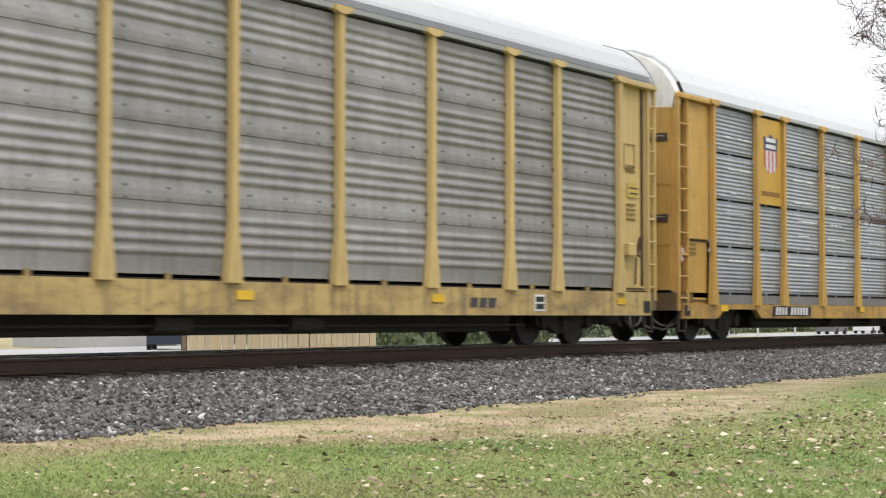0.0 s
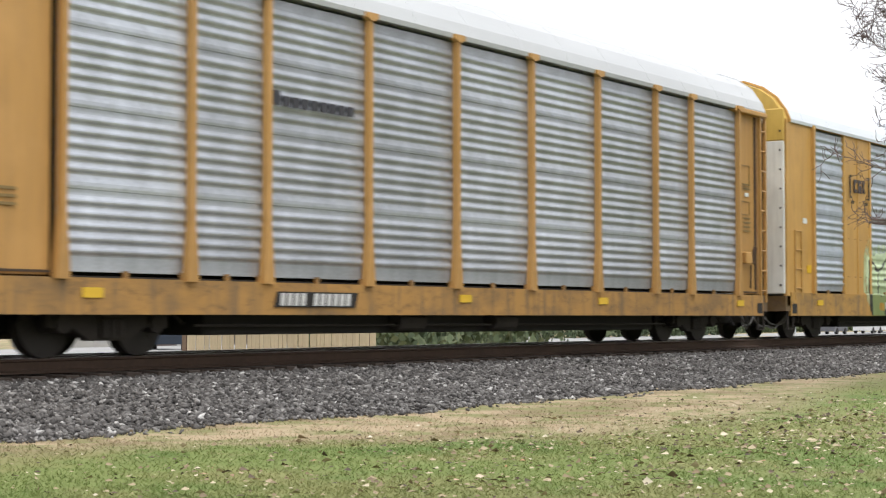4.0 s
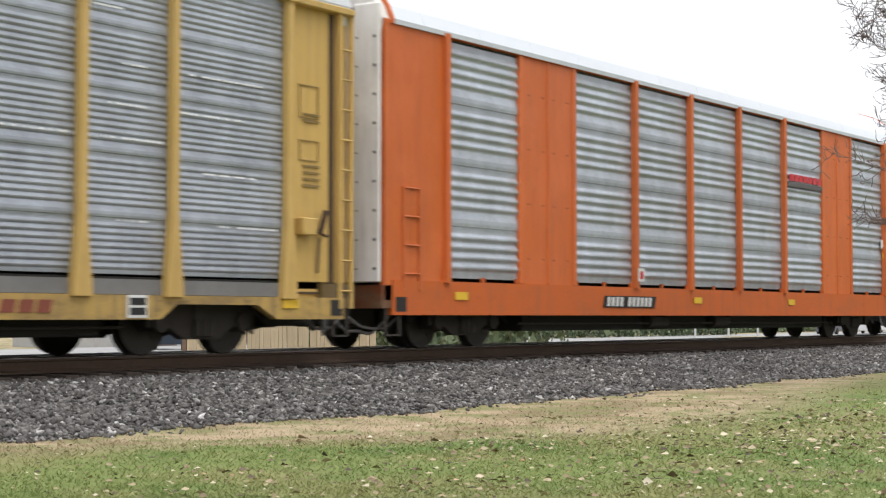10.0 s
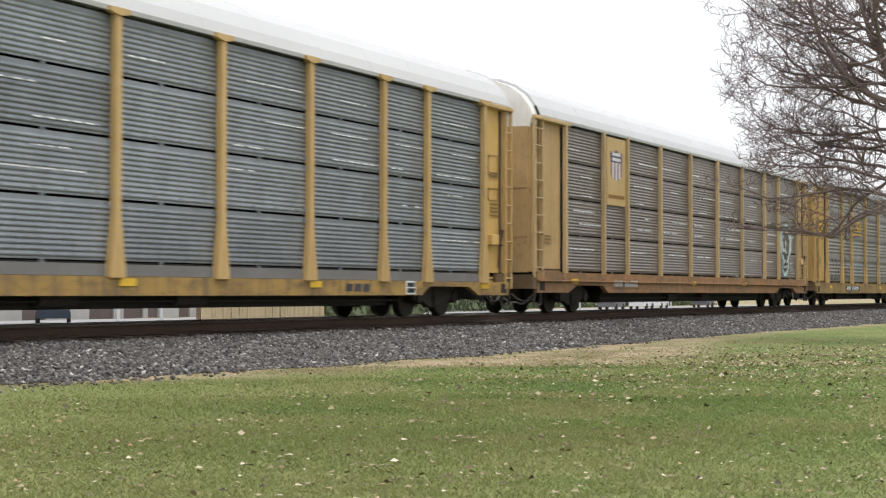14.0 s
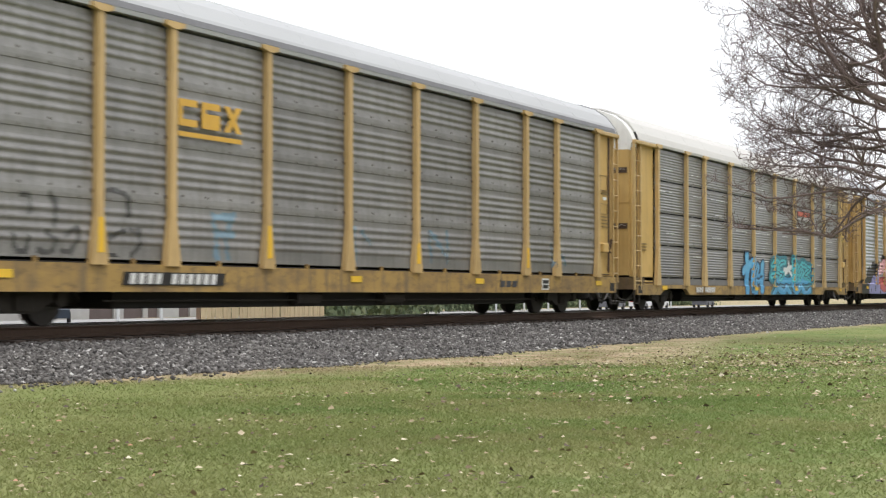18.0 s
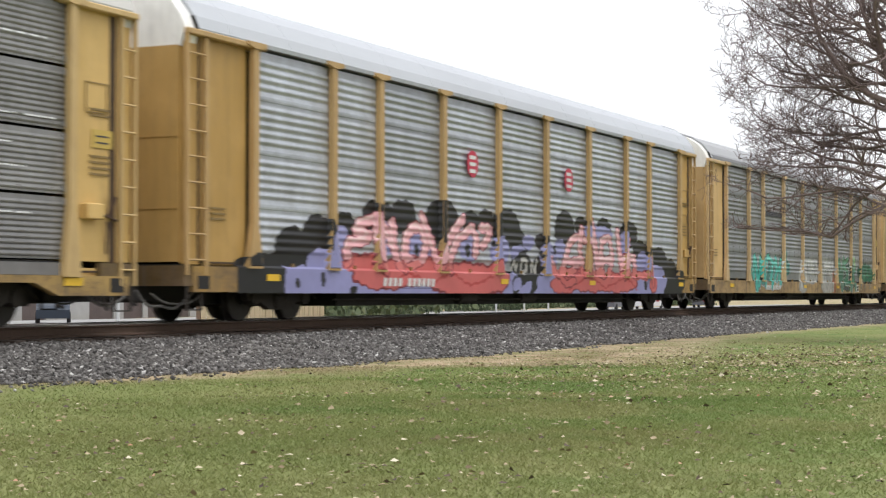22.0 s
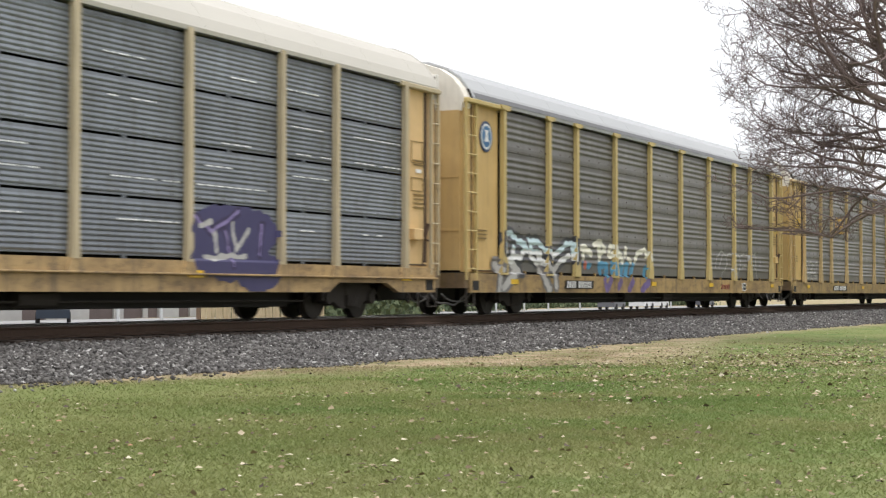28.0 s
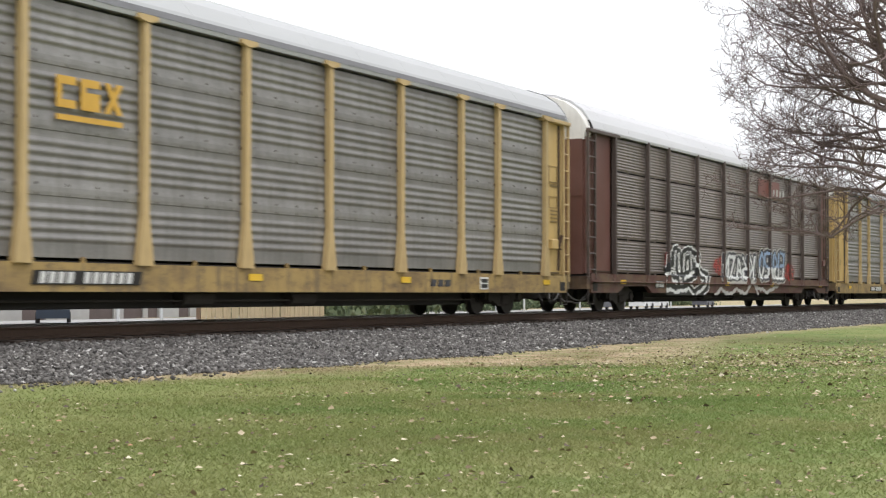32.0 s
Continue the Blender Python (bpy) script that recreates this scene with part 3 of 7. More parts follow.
def make_car(L, st):
    """One closed auto-carrying rail car, from coupling plane x = 0 to x = L, rail heads at z = 0."""
    k = L / 29.45
    car = thing("autorack_car", (0, 0, 0), st.label, "rail car", "cars of the freight train")
    YEL = paint(st.yellow, st.rust, 0.5, 0.0, 0.18)
    # door yellow, darkened for the shade between cars, with a little more dirt
    SHADED_YEL = paint(tuple(c * (0.92 if st.notched else 0.87) for c in st.yellow), st.rust * (0.8 if st.notched else 1.0), 0.6, 0.0, 0.2 if st.notched else 0.28)
    pale = tuple(0.86 * c + 0.14 * 0.38 for c in st.yellow) if L > 29 else st.yellow
    PST = paint(st.post_col or pale, st.rust * 0.8, 0.5, 0.0, 0.25)
    SILL = sill_paint(st.sill or tuple(c * (0.85 if L == 24.3 else 0.82 if L < 29 else 0.66) for c in st.yellow), 0.0 if L == 24.3 else 0.40 if L < 29 else 0.50)
    ZINC = galv(st.sheet, st.dirt, 0.42 if st.ribs == "banded" else 0.32, 0.30 if st.ribs == "banded" else st.sheet_metal * 0.6)
    ROOF = sheet_roof(tuple(c * (0.62 if st.ribs == "banded" else 0.88 if st.wide else 0.64) for c in st.roof))
    tag = (round(L, 2), st.ribs, st.yellow, st.sheet, st.posts)
    e0, e1 = (0.62 if st.wide else 0.36) * k, L - (0.42 if st.wide else 0.36 if L < 23 else 0.62) * k - (0.35 if L == 24.3 else 0.0)
    xs = [f * L for f in st.fracs]
    slo, shi, plo = levels(st)
    tx = (0.137 * L, 0.868 * L)

    # underframe
    part("center_sill", box(bmesh.new(), e0 + 0.5 * k, e1 - 0.5 * k, -0.45, 0.45, 0.34, 0.875), BLACK, car, "black grimy center sill")
    for i in range(9):
        part("cross_bearer", lambda: box(bmesh.new(), -0.08, 0.08, -1.4, 1.4, 0.56, 0.87), BLACK, car, at=(L * (0.22 + 0.07 * i), 0, 0), key=("bearer",))
    part("floor_plate", box(bmesh.new(), e0, e1, -1.45, 1.45, 0.88, 0.98), BLACK, car)
    part("belly_box", box(bmesh.new(), L * 0.215, L * 0.79, -1.05, 1.05, 0.25, 0.55, 0.02), BLACK, car, "black grimy belly of the underframe")
    for x in tx:
        part("bolster", box(bmesh.new(), x - 1.9 * k, x + 1.9 * k, -0.55, 0.55, 0.30, 0.6), BLACK, car)
    bm = bmesh.new()
    for x in (L * 0.40, L * 0.52):
        tube(bm, (x, -1.15, 0.42), (x + 0.9 * k, -1.15, 0.42), 0.14, 10)
    tube(bm, (L * 0.2, -1.2, 0.38), (L * 0.8, -1.2, 0.36), 0.02, 5)
    part("brake_gear", bm, GRIME, car, "dark brake cylinders and rods")

    # side sills
    for side in (-1, 1):
        bm = bmesh.new()
        y0, y1 = sorted((side * (HALF - 0.12), side * HALF))
        arched = st.notched or (not st.caps and not st.wide)
        if arched:
            pts = [(e0 + 0.2, slo), (tx[0] - 1.35 * k, slo), (tx[0] - 0.8 * k, slo + 0.19), (tx[0] + 1.2 * k, slo + 0.19), (tx[0] + 1.6 * k, slo), (tx[1] - 1.6 * k, slo), (tx[1] - 1.2 * k, slo + 0.19), (tx[1] + 0.8 * k, slo + 0.19), (tx[1] + 1.35 * k, slo), (e1 - 0.2, slo), (e1 - 0.2, shi), (e0 + 0.2, shi)]
        else:
            pts = [(e0 + 0.2, slo), (e1 - 0.2, slo), (e1 - 0.2, shi), (e0 + 0.2, shi)]
        prism(bm, pts, "y", y0, y1)
        if not st.caps and not st.wide:
            box(bm, e0 + 0.2, e1 - 0.2, *sorted((side * (HALF - 0.05), side * (HALF + 0.07))), 0.80, 0.835, 0.008)
            for x in xs:
                prism(bm, [(x - 0.20 * k, 0.835), (x + 0.20 * k, 0.835), (x + 0.10 * k, 1.03), (x - 0.10 * k, 1.03)], "y", *sorted((side * (HALF - 0.02), side * (HALF + 0.05))))
        box(bm, e0 + 0.2, e1 - 0.2, min(y0, y1 + 0.03 * side), max(y1, y0 + 0.03 * side), shi - 0.035, shi - 0.005)
        sill = part("side_sill", bm, SILL, car, "yellow steel side sill, scuffed" if st.yellow[0] > st.yellow[2] * 3 and st.yellow[1] > 0.2 else "painted steel side sill, scuffed")
        if st.notched:
            bm = bmesh.new()
            prism(bm, [(side * (HALF - 0.03), 0.765), (side * (HALF - 0.10), 0.765), (side * (HALF - 0.08), 0.95), (side * (HALF - 0.05), 0.95)], "x", xs[0], xs[-1])
            part("kick_plate", bm, plain((0.165, 0.16, 0.155), 0.6, 0.2), car, "plain grey kick plate")

    # side sheets and posts
    rows = [plo + (PANEL_HI - plo) * i / st.rows for i in range(st.rows + 1)]
    for side in (-1, 1):
        for i in range(len(xs) - 1):
            w = xs[i + 1] - xs[i]
            if i in st.wide:
                def flat(w=w):
                    bm = bmesh.new()
                    box(bm, 0, w, -0.03, 0.03, shi - 0.01, 4.90)
                    return bm
                for u0, u1 in ((-0.06 * k, 0.10 * k), (w * 0.48, w * 0.52), (w - 0.10 * k, w + 0.06 * k)):
                    part("stiffener", lambda: box(bmesh.new(), 0, u1 - u0, -0.05, 0.05, 1.04, 4.88, 0.01), YEL, car, at=(xs[i] + u0, side * (HALF - 0.055), 0), key=("stiff", round(u1 - u0, 3), st.yellow))
                def rivets(w=w):
                    bm = bmesh.new()
                    for j in range(4):
                        for u in (0.14, 0.40, 0.60, 0.86):
                            box(bm, w * u - 0.022, w * u + 0.022, -0.008, 0.0, 1.45 + 0.92 * j, 1.468 + 0.92 * j)
                    return bm
                if side < 0:
                    tagged(part("rivet_rows", rivets, SEAM, car, "rows of small rusty rivet marks", at=(xs[i], -HALF + 0.029, 0), key=("rivets", round(w, 3))), kind="stuff")
                ob = part("solid_panel", flat, YEL, car, at=(xs[i], side * (HALF - 0.06), 0), key=("flat", round(w, 3), st.yellow))
                if side > 0:
                    ob.rotation_euler.z, ob.location.x = math.pi, xs[i] + w
                continue
            for r in range(st.rows):
                lo, hi = rows[r] + (0.022 if st.rows > 1 else 0.03), rows[r + 1] - (0.022 if r < st.rows - 1 else 0.03)
                ob = part("side_panel", lambda: sheet(st.ribs, 0.0, w, lo, hi), ZINC, car, at=(xs[i], side * (HALF - 0.075), 0),
                          key=("sheet", st.ribs, round(w, 3), round(lo, 3), round(hi, 3), st.sheet, st.dirt, st.sheet_metal))
                if side > 0:
                    ob.rotation_euler.z, ob.location.x = math.pi, xs[i] + w
        flats = bolt_heights(st, plo)
        for i in range(len(xs) - 1):
            w = xs[i + 1] - xs[i]
            if side > 0 or i in st.wide:
                continue

            def bolts(w=w):
                bm = bmesh.new()
                n = max(2, int(w / 0.62))
                r = 0.021 if st.rows == 1 else 0.011
                for z in flats:
                    for j in range(n):
                        x = w * (j + 0.5) / n + 0.03 * math.sin(7 * j + z)
                        prism(bm, [(x + r * math.cos(q), z + r * math.sin(q)) for q in np.linspace(0, math.tau, 7)[:-1]], "y", -0.028, 0.0)
                return bm
            if st.rows > 1:
                def bridges(w=w):
                    bm = bmesh.new()
                    for z in rows[:-1]:
                        box(bm, w * 0.44 - 0.04, w * 0.44 + 0.04, -0.012, 0.012, z - 0.03, z + 0.03)
                        box(bm, -0.02, 0.16, -0.012, 0.012, z - 0.03, z + 0.03)
                    return bm
                tagged(part("slot_bridge", bridges, ZINC, car, "zinc tabs across the dark slots", at=(xs[i], -HALF + 0.075, 0), key=("bridge", round(w, 3), plo, st.sheet)), kind="stuff")
            if st.rows == 1 and not st.notched:
                def tabs(w=w):
                    bm = bmesh.new()
                    n = max(2, int(w / 1.2))
                    for j in range(n + 1):
                        x = 0.1 + (w - 0.2) * j / n
                        box(bm, x - 0.035, x + 0.035, -0.02, 0.02, shi - 0.01, plo + 0.05)
                    return bm
                tagged(part("clip_strip", tabs, SILL, car, "small fixing clips over dark slots", at=(xs[i], side * (HALF - 0.05), 0), key=("tabs", round(w, 3), st.yellow, st.rust)), kind="stuff")
            if st.ribs != "banded" and st.rows == 1:
                continue
            ob = part("bolted_seam", bolts, BOLT, car, "dark rusty bolt heads", at=(xs[i], side * (HALF - 0.075), 0), key=("bolts", st.ribs, st.rows, round(w, 3), st.notched))
            tagged(ob, kind="stuff")
        for i, x in enumerate(xs):
            if any(i in (j, j + 1) for j in st.wide):
                continue

            def post(side=side):
                bm = bmesh.new()
                h = st.posts / 2 * k
                flare = h * (2.6 if st.caps else 1.3)
                y0, y1 = sorted((side * (HALF - 0.05), side * (HALF + 0.055)))
                prism(bm, [(-flare, shi - 0.02), (flare, shi - 0.02), (flare * 0.92, shi + 0.12), (h, 1.72), (h, 4.9), (-h, 4.9), (-h, 1.72), (-flare * 0.92, shi + 0.12)], "y", y0, y1)
                if st.caps:
                    c = 3.4 * h
                    y2, y3 = sorted((side * (HALF - 0.02), side * (HALF + 0.085)))
                    prism(bm, [(-h, 4.80), (h, 4.80), (c * 0.92, 4.838), (c, 4.845), (c, 4.915), (-c, 4.915), (-c, 4.845), (-c * 0.92, 4.838)], "y", y2, y3)
                return bm
            if side < 0 and st.ribs == "banded" and i not in (0, len(xs) - 1):
                for z in flats[1::2]:
                    part("post_clamp", lambda: box(bmesh.new(), -0.085 * k - 0.03, 0.085 * k + 0.03, -0.012, 0.035, -0.03, 0.03, 0.006), SEAM, car, "rusty clamp behind the post", at=(x, -HALF + 0.05, z - 0.04), key=("clamp", round(k, 3)))
            if side < 0 and st.rows > 1 and st.caps:
                for z in rows[1:-1]:
                    for dz in (-0.10, 0.10):
                        part("post_clamp", lambda: box(bmesh.new(), -0.085 * k - 0.035, 0.085 * k + 0.035, -0.012, 0.03, -0.045, 0.045, 0.008), ZINC, car, "zinc clamp behind the post", at=(x, -HALF + 0.05, z + dz), key=("zinc_clamp", round(k, 3), st.sheet))
            part("post", post, PST, car, at=(x, 0, 0), key=("post", side, st.posts, round(k, 3), st.post_col or st.yellow, st.caps, st.notched, st.rust))
        bm = bmesh.new()
        y0, y1 = sorted((side * (HALF - 0.10), side * (HALF + 0.015)))
        box(bm, xs[0] - 0.3, xs[-1] + 0.3, y0, y1, 4.855, 4.93)
        part("top_chord", bm, PST if st.wide else galv((0.45, 0.45, 0.45), 0.3), car)
    # solid black box: stands in for the shade seen through the slots
    part("deck_core", box(bmesh.new(), xs[0] + 0.2, xs[-1] - 0.2, -1.25, 1.25, 1.0, 4.8), BLACK, car, "black box standing in for the shade inside the car")

    # roof
    sec = roof_section(st.rise)
    full = sec + [(-y, z) for y, z in sec[-2::-1]]
    bm = bmesh.new()
    r0, r1 = (e0 + 0.34 * k, e1 - 0.16 * k) if not st.wide else (e0 + 0.25 * k, e1 - 0.2 * k)
    prism(bm, full, "x", r0, r1)
    roof = part("roof", bm, ROOF, car, "pale corrugated sheet-steel roof")
    if st.ribs == "banded":
        for side in (-1, 1):
            bm = bmesh.new()
            y = side * (HALF + 0.036)
            prism(bm, [(y, 4.935), (y - side * 0.05, 4.935), (y - side * 0.09, 5.05), (y - side * 0.045, 5.05)], "x", r0 + 0.1, r1 - 0.1)
            part("roof_flashing", bm, plain((0.16, 0.16, 0.165), 0.5, 0.4), car, "dark grey roof flashing")
    seam = [(y * 1.001, 4.5 + (z - 4.5) * 1.0015) for y, z in full]
    for i in range(14):
        x = r0 + (r1 - r0) * (i + 0.5) / 14
        part("roof_seam", lambda: prism(bmesh.new(), seam, "x", -0.03, 0.03), ROOF, roof, at=(x, 0, 0), key=("seam", st.rise, st.roof))

    # ends
    TOP = paint(st.end_top, 0.15, 0.6) if st.end_top else YEL
    LEAF = paint(tuple(c * 0.88 for c in st.end_top), 0.25, 0.6, 0.0, 0.3)
    CAP = paint((0.62, 0.40, 0.07), 0.2, 0.5)
    for end in (-1, 1):
        xe = e0 if end < 0 else e1             # outer plane of the doors
        xp = xs[0] if end < 0 else xs[-1]      # first post
        xin = xp - 0.12 * k if end < 0 else xp + 0.12 * k
        # corner walls beside the doors
        for side in (-1, 1):
            ys = side * (HALF - 0.02)
            if st.wide:
                y0, y1 = sorted((side * (HALF - 0.10), side * (HALF - 0.02)))
                part("end_wall", box(bmesh.new(), *sorted((xe - end * 0.02, xp)), y0, y1, shi - 0.3, 4.92), YEL, car)
                y0, y1 = sorted((side * (HALF - 0.03), side * (HALF - 0.52)))
                top_z = 4.42 if st.door == "capped" else 5.15
                edge = part("door_edge", box(bmesh.new(), *sorted((xe + end * 0.05, xe + end * 0.10)), y0, y1, shi - 0.04, top_z, 0.02), TOP, car, "white riveted edge of the end door")
                if st.door == "capped":
                    part("door_cap", box(bmesh.new(), *sorted((xe + end * 0.05, xe + end * 0.10)), y0, y1, top_z + 0.004, 5.15, 0.02), CAP, car, "yellow head of the end door")
                part("door_gap", box(bmesh.new(), *sorted((xe + end * 0.02, xe + end * 0.09)), *sorted((side * (HALF - 0.52), side * (HALF - 0.57))), shi, 5.1), SEAM, edge, "dark gap beside the door edge")
                for i in range(9):
                    part("rivet", lambda: box(bmesh.new(), *sorted((end * 0.10, end * 0.112)), -0.014, 0.014, -0.014, 0.014), GRIME, edge, at=(xe, side * (HALF - 0.45), 1.2 + 0.43 * i), key=("small_rivet", end))
                    part("rivet", lambda: box(bmesh.new(), *sorted((end * 0.10, end * 0.112)), -0.02, 0.02, -0.02, 0.02), GRIME, edge, at=(xe, side * (HALF - 0.12), 1.2 + 0.43 * i), key=("rivet", end))
                a, b = (xe + 0.56 * k, xe + 1.14 * k) if end < 0 else (xe - 0.55 * k, xe - 0.1 * k)
                top, rungs = 2.45, 4
            else:
                y0, y1 = sorted((side * (HALF - 0.17), side * (HALF - 0.10)))
                wall = part("end_wall", box(bmesh.new(), *sorted((xe - end * 0.04 * k, xin)), y0, y1, shi, 4.86), YEL, car)
                xr = xe - end * 0.70 * k
                part("door_gap", box(bmesh.new(), *sorted((xe - end * 0.44 * k, xe - end * (0.50 if end < 0 else 0.58) * k)), *sorted((side * (HALF - 0.10), side * (HALF - 0.094))), shi + 0.12, 4.79), SEAM, wall, "dark rusty gap beside the door track")
                for z in (shi + 0.05,):
                    part("grime_lip", box(bmesh.new(), *sorted((xe - end * 0.5 * k, xin)), *sorted((side * (HALF - 0.10), side * (HALF - 0.07))), z, z + 0.03), SEAM, wall)
                if st.notched and st.rust > 0.4:
                    p0, p1 = sorted((xr - end * 0.06, xin - end * 0.02))
                    part("upper_plate", box(bmesh.new(), p0, p1, *sorted((side * (HALF - 0.10), side * (HALF - 0.055))), 2.05, 4.79, 0.008), YEL, wall, "overlapping upper plate of the end wall")
                    # the plate's shadow on the wall below, laid on as a dark strip
                    part("plate_lip", box(bmesh.new(), p0 + 0.02, p1 - 0.06, *sorted((side * (HALF - 0.10), side * (HALF - 0.092))), 2.0, 2.045), SEAM, wall, "dark strip painted as the shadow under the plate")
                elif end > 0:
                    part("latch_box", box(bmesh.new(), xp + 0.35 * k, xp + 0.75 * k, *sorted((side * (HALF - 0.10), side * (HALF + 0.06))), 1.62, 1.86, 0.015), YEL, wall, "raised yellow latch box")
                    bm = bmesh.new()
                    tube(bm, (xp + 1.0 * k, side * (HALF - 0.05), 1.66), (xp + 1.06 * k, side * (HALF + 0.02), 1.98), 0.042, 6)
                    tube(bm, (xp + 0.98 * k, side * (HALF - 0.05), 1.60), (xp + 0.93 * k, side * (HALF - 0.05), 1.10), 0.018, 5)
                    tube(bm, (xp + 0.75 * k, side * (HALF - 0.05), 1.72), (xp + 1.2 * k, side * (HALF - 0.05), 1.62), 0.022, 5)
                    part("brake_lever", bm, RUST, wall, "dark rusty brake lever")
                if end < 0:
                    part("corner_rib", box(bmesh.new(), xr - 0.04, xr + 0.04, *sorted((side * (HALF - 0.10), side * (HALF - 0.05))), shi, 4.8), PST, wall)
                a, b = (xe, xe + 0.60 * k) if end < 0 else (xe - 0.42 * k, xe)
                top, rungs = 4.82, 9
                bm = bmesh.new()
                y2, y3 = sorted((side * (HALF - 0.2), side * (HALF + 0.05)))
                box(bm, *sorted((xe, xp + (0.35 * k if end < 0 else -0.25 * k))), y2, y3, 4.80, 4.90, 0.015)
                part("eave_bracket", bm, PST, car)
            LAD = SHADED_YEL if st.wide else PST
            bm = bmesh.new()
            box(bm, a, a + 0.06, ys - 0.03, ys + 0.03, shi - 0.15, top)
            box(bm, b - 0.06, b, ys - 0.03, ys + 0.03, shi - 0.15, top)
            lad = part("ladder", bm, LAD, car)
            for i in range(rungs):
                part("rung", lambda: tube(bmesh.new(), (0, 0, 0), (b - a - 0.05, 0, 0), 0.018, 5), LAD, lad, at=(a + 0.025, ys + side * 0.02, shi + 0.1 + i * 0.43), key=("rung", round(b - a, 3), st.yellow, st.rust))
        # doors, two leaves, with a domed head
        for side in (-1, 1):
            bm = bmesh.new()
            y0, y1 = sorted((0.012 * side, side * (HALF - 0.16)))
            a, b = sorted((xe + end * 0.02, xe - end * 0.06))
            box(bm, a, b, y0, y1, 1.02, 4.62)
            if st.door != "ribbed":
                for zz in (1.9, 3.1):
                    box(bm, min(a, a - 0.012), max(b, b + 0.012), y0, y1, zz, zz + 0.03)
            door = part("end_door", bm, YEL if st.door == "ribbed" else LEAF if st.wide else SHADED_YEL, car)
            if st.door == "ribbed":
                a2, b2 = sorted((xe + end * 0.02, xe + end * 0.20))
                for j in range(4):
                    y2, y3 = sorted((side * (0.02 + 0.37 * j), side * (0.33 + 0.37 * j)))
                    part("door_panel", box(bmesh.new(), a2, b2, y2, y3, 1.05, 4.48, 0.012), YEL, door)
                    part("panel_head", box(bmesh.new(), a2, b2, y2, y3, 4.484, 5.56 - 0.10 * j, 0.012), TOP, door, "white-painted head of the door panel")
                part("door_gap", box(bmesh.new(), *sorted((xe + end * 0.02, xe + end * 0.03)), *sorted((side * 0.02, side * 1.44)), 1.05, 5.2), SEAM, door, "dark rusty grooves between the panels")
            if st.door == "slotted":
                for zz in (2.35, 3.95):
                    bm = bmesh.new()
                    a2, b2 = sorted((xe + end * 0.022, xe + end * 0.034))
                    box(bm, a2, b2, *sorted((side * 0.30, side * 1.34)), zz, zz + 0.16)
                    slot = part("slot", bm, SEAM, door, "dark vent slot with bright zigzag wire")
                    for row in (0.105,):
                        bm = bmesh.new()
                        pts = [(xe + end * 0.037, side * (0.27 + 0.1 * j), zz + row + (0.012 if j % 2 else -0.012)) for j in range(11)]
                        pipe(bm, pts, 0.005)
                        part("wire", bm, STEEL, slot)
        bm = bmesh.new()
        head = [(HALF - 0.12, 4.60)] + [(y * 0.955, 4.86 + (z - 4.86) * 0.955) for y, z in roof_section(st.rise)]
        head = head + [(-y, z) for y, z in head[-2::-1]]
        lip = [(y * 0.992, 4.6 + (z - 4.6) * 0.99) for y, z in head]
        xh = r0 if end < 0 else r1
        ra, rb, rc = ([bm.verts.new((x, *p)) for p in sec] for x, sec in ((xh - end * 0.05, head), (xe - end * 0.10 * k, head), (xe + end * 0.015, lip)))
        m = len(head)
        for u, v in ((ra, rb), (rb, rc)):
            for i in range(m):
                bm.faces.new((u[i], v[i], v[(i + 1) % m], u[(i + 1) % m]))
        bm.faces.new(ra)
        bm.faces.new(rc[::-1])
        part("end_hood", bm, CAP if st.door == "capped" else TOP, car)
        # black gasket hoop at the roof edge
        bm = bmesh.new()
        hoop = roof_section(st.rise + 0.02)
        hoop = hoop + [(-y, z) for y, z in hoop[-2::-1]]
        xh = r0 if end < 0 else r1
        inner = [(y * 0.96, 4.86 + (z - 4.86) * 0.95) for y, z in hoop]
        prism(bm, hoop + inner[::-1], "x", min(xh, xh + end * 0.05), max(xh, xh + end * 0.05))
        part("roof_hoop", bm, YEL if st.wide else plain((0.05, 0.05, 0.05), 0.6) if end > 0 and st.ribs == "banded" else ROOF, car)
        if end < 0 and not st.wide:
            corner, inset = hoop[:3], inner[:3]
            for side in (-1, 1):
                bm = bmesh.new()
                prism(bm, [(side * y, z + 0.004) for y, z in corner] + [(side * y, z) for y, z in inset[::-1]], "x", xh - 0.07, xh - 0.052)
                part("corner_gasket", bm, BLACK, car, "short black gasket at the roof corner")
        # coupler, platform and step
        bm = bmesh.new()
        box(bm, *sorted((xe, xe + end * 0.40 * k)), -0.12, 0.12, 0.62, 0.92, 0.02)
        box(bm, *sorted((xe + end * 0.30 * k, xe + end * 0.46 * k)), -0.2, 0.16, 0.58, 0.96, 0.03)
        part("coupler", bm, GRIME, car, "rusty knuckle coupler")
        bm = bmesh.new()
        box(bm, *sorted((xe + end * 0.06, xe - end * 0.9 * k)), -HALF + 0.02, HALF - 0.02, 0.62, 0.96)
        part("end_sill", bm, sill_paint(tuple(c * 0.22 for c in st.yellow), 0.9), car, "grimy painted end sill")
        part("draft_gear", box(bmesh.new(), *sorted((xe + end * 0.22 * k, xe - end * 1.1 * k)), -0.62, 0.62, 0.36, 0.70, 0.02), BLACK, car, "black greasy draft gear behind the coupler")
        for side in (-1, 1):
            xq = xe - end * 0.50 * k
            part("sill_pocket", box(bmesh.new(), xq - 0.17 * k, xq + 0.17 * k, *sorted((side * (HALF - 0.02), side * (HALF + 0.006))), slo + 0.05, slo + 0.27), BLACK, car, "dark jacking pocket in the sill")
            bm = bmesh.new()
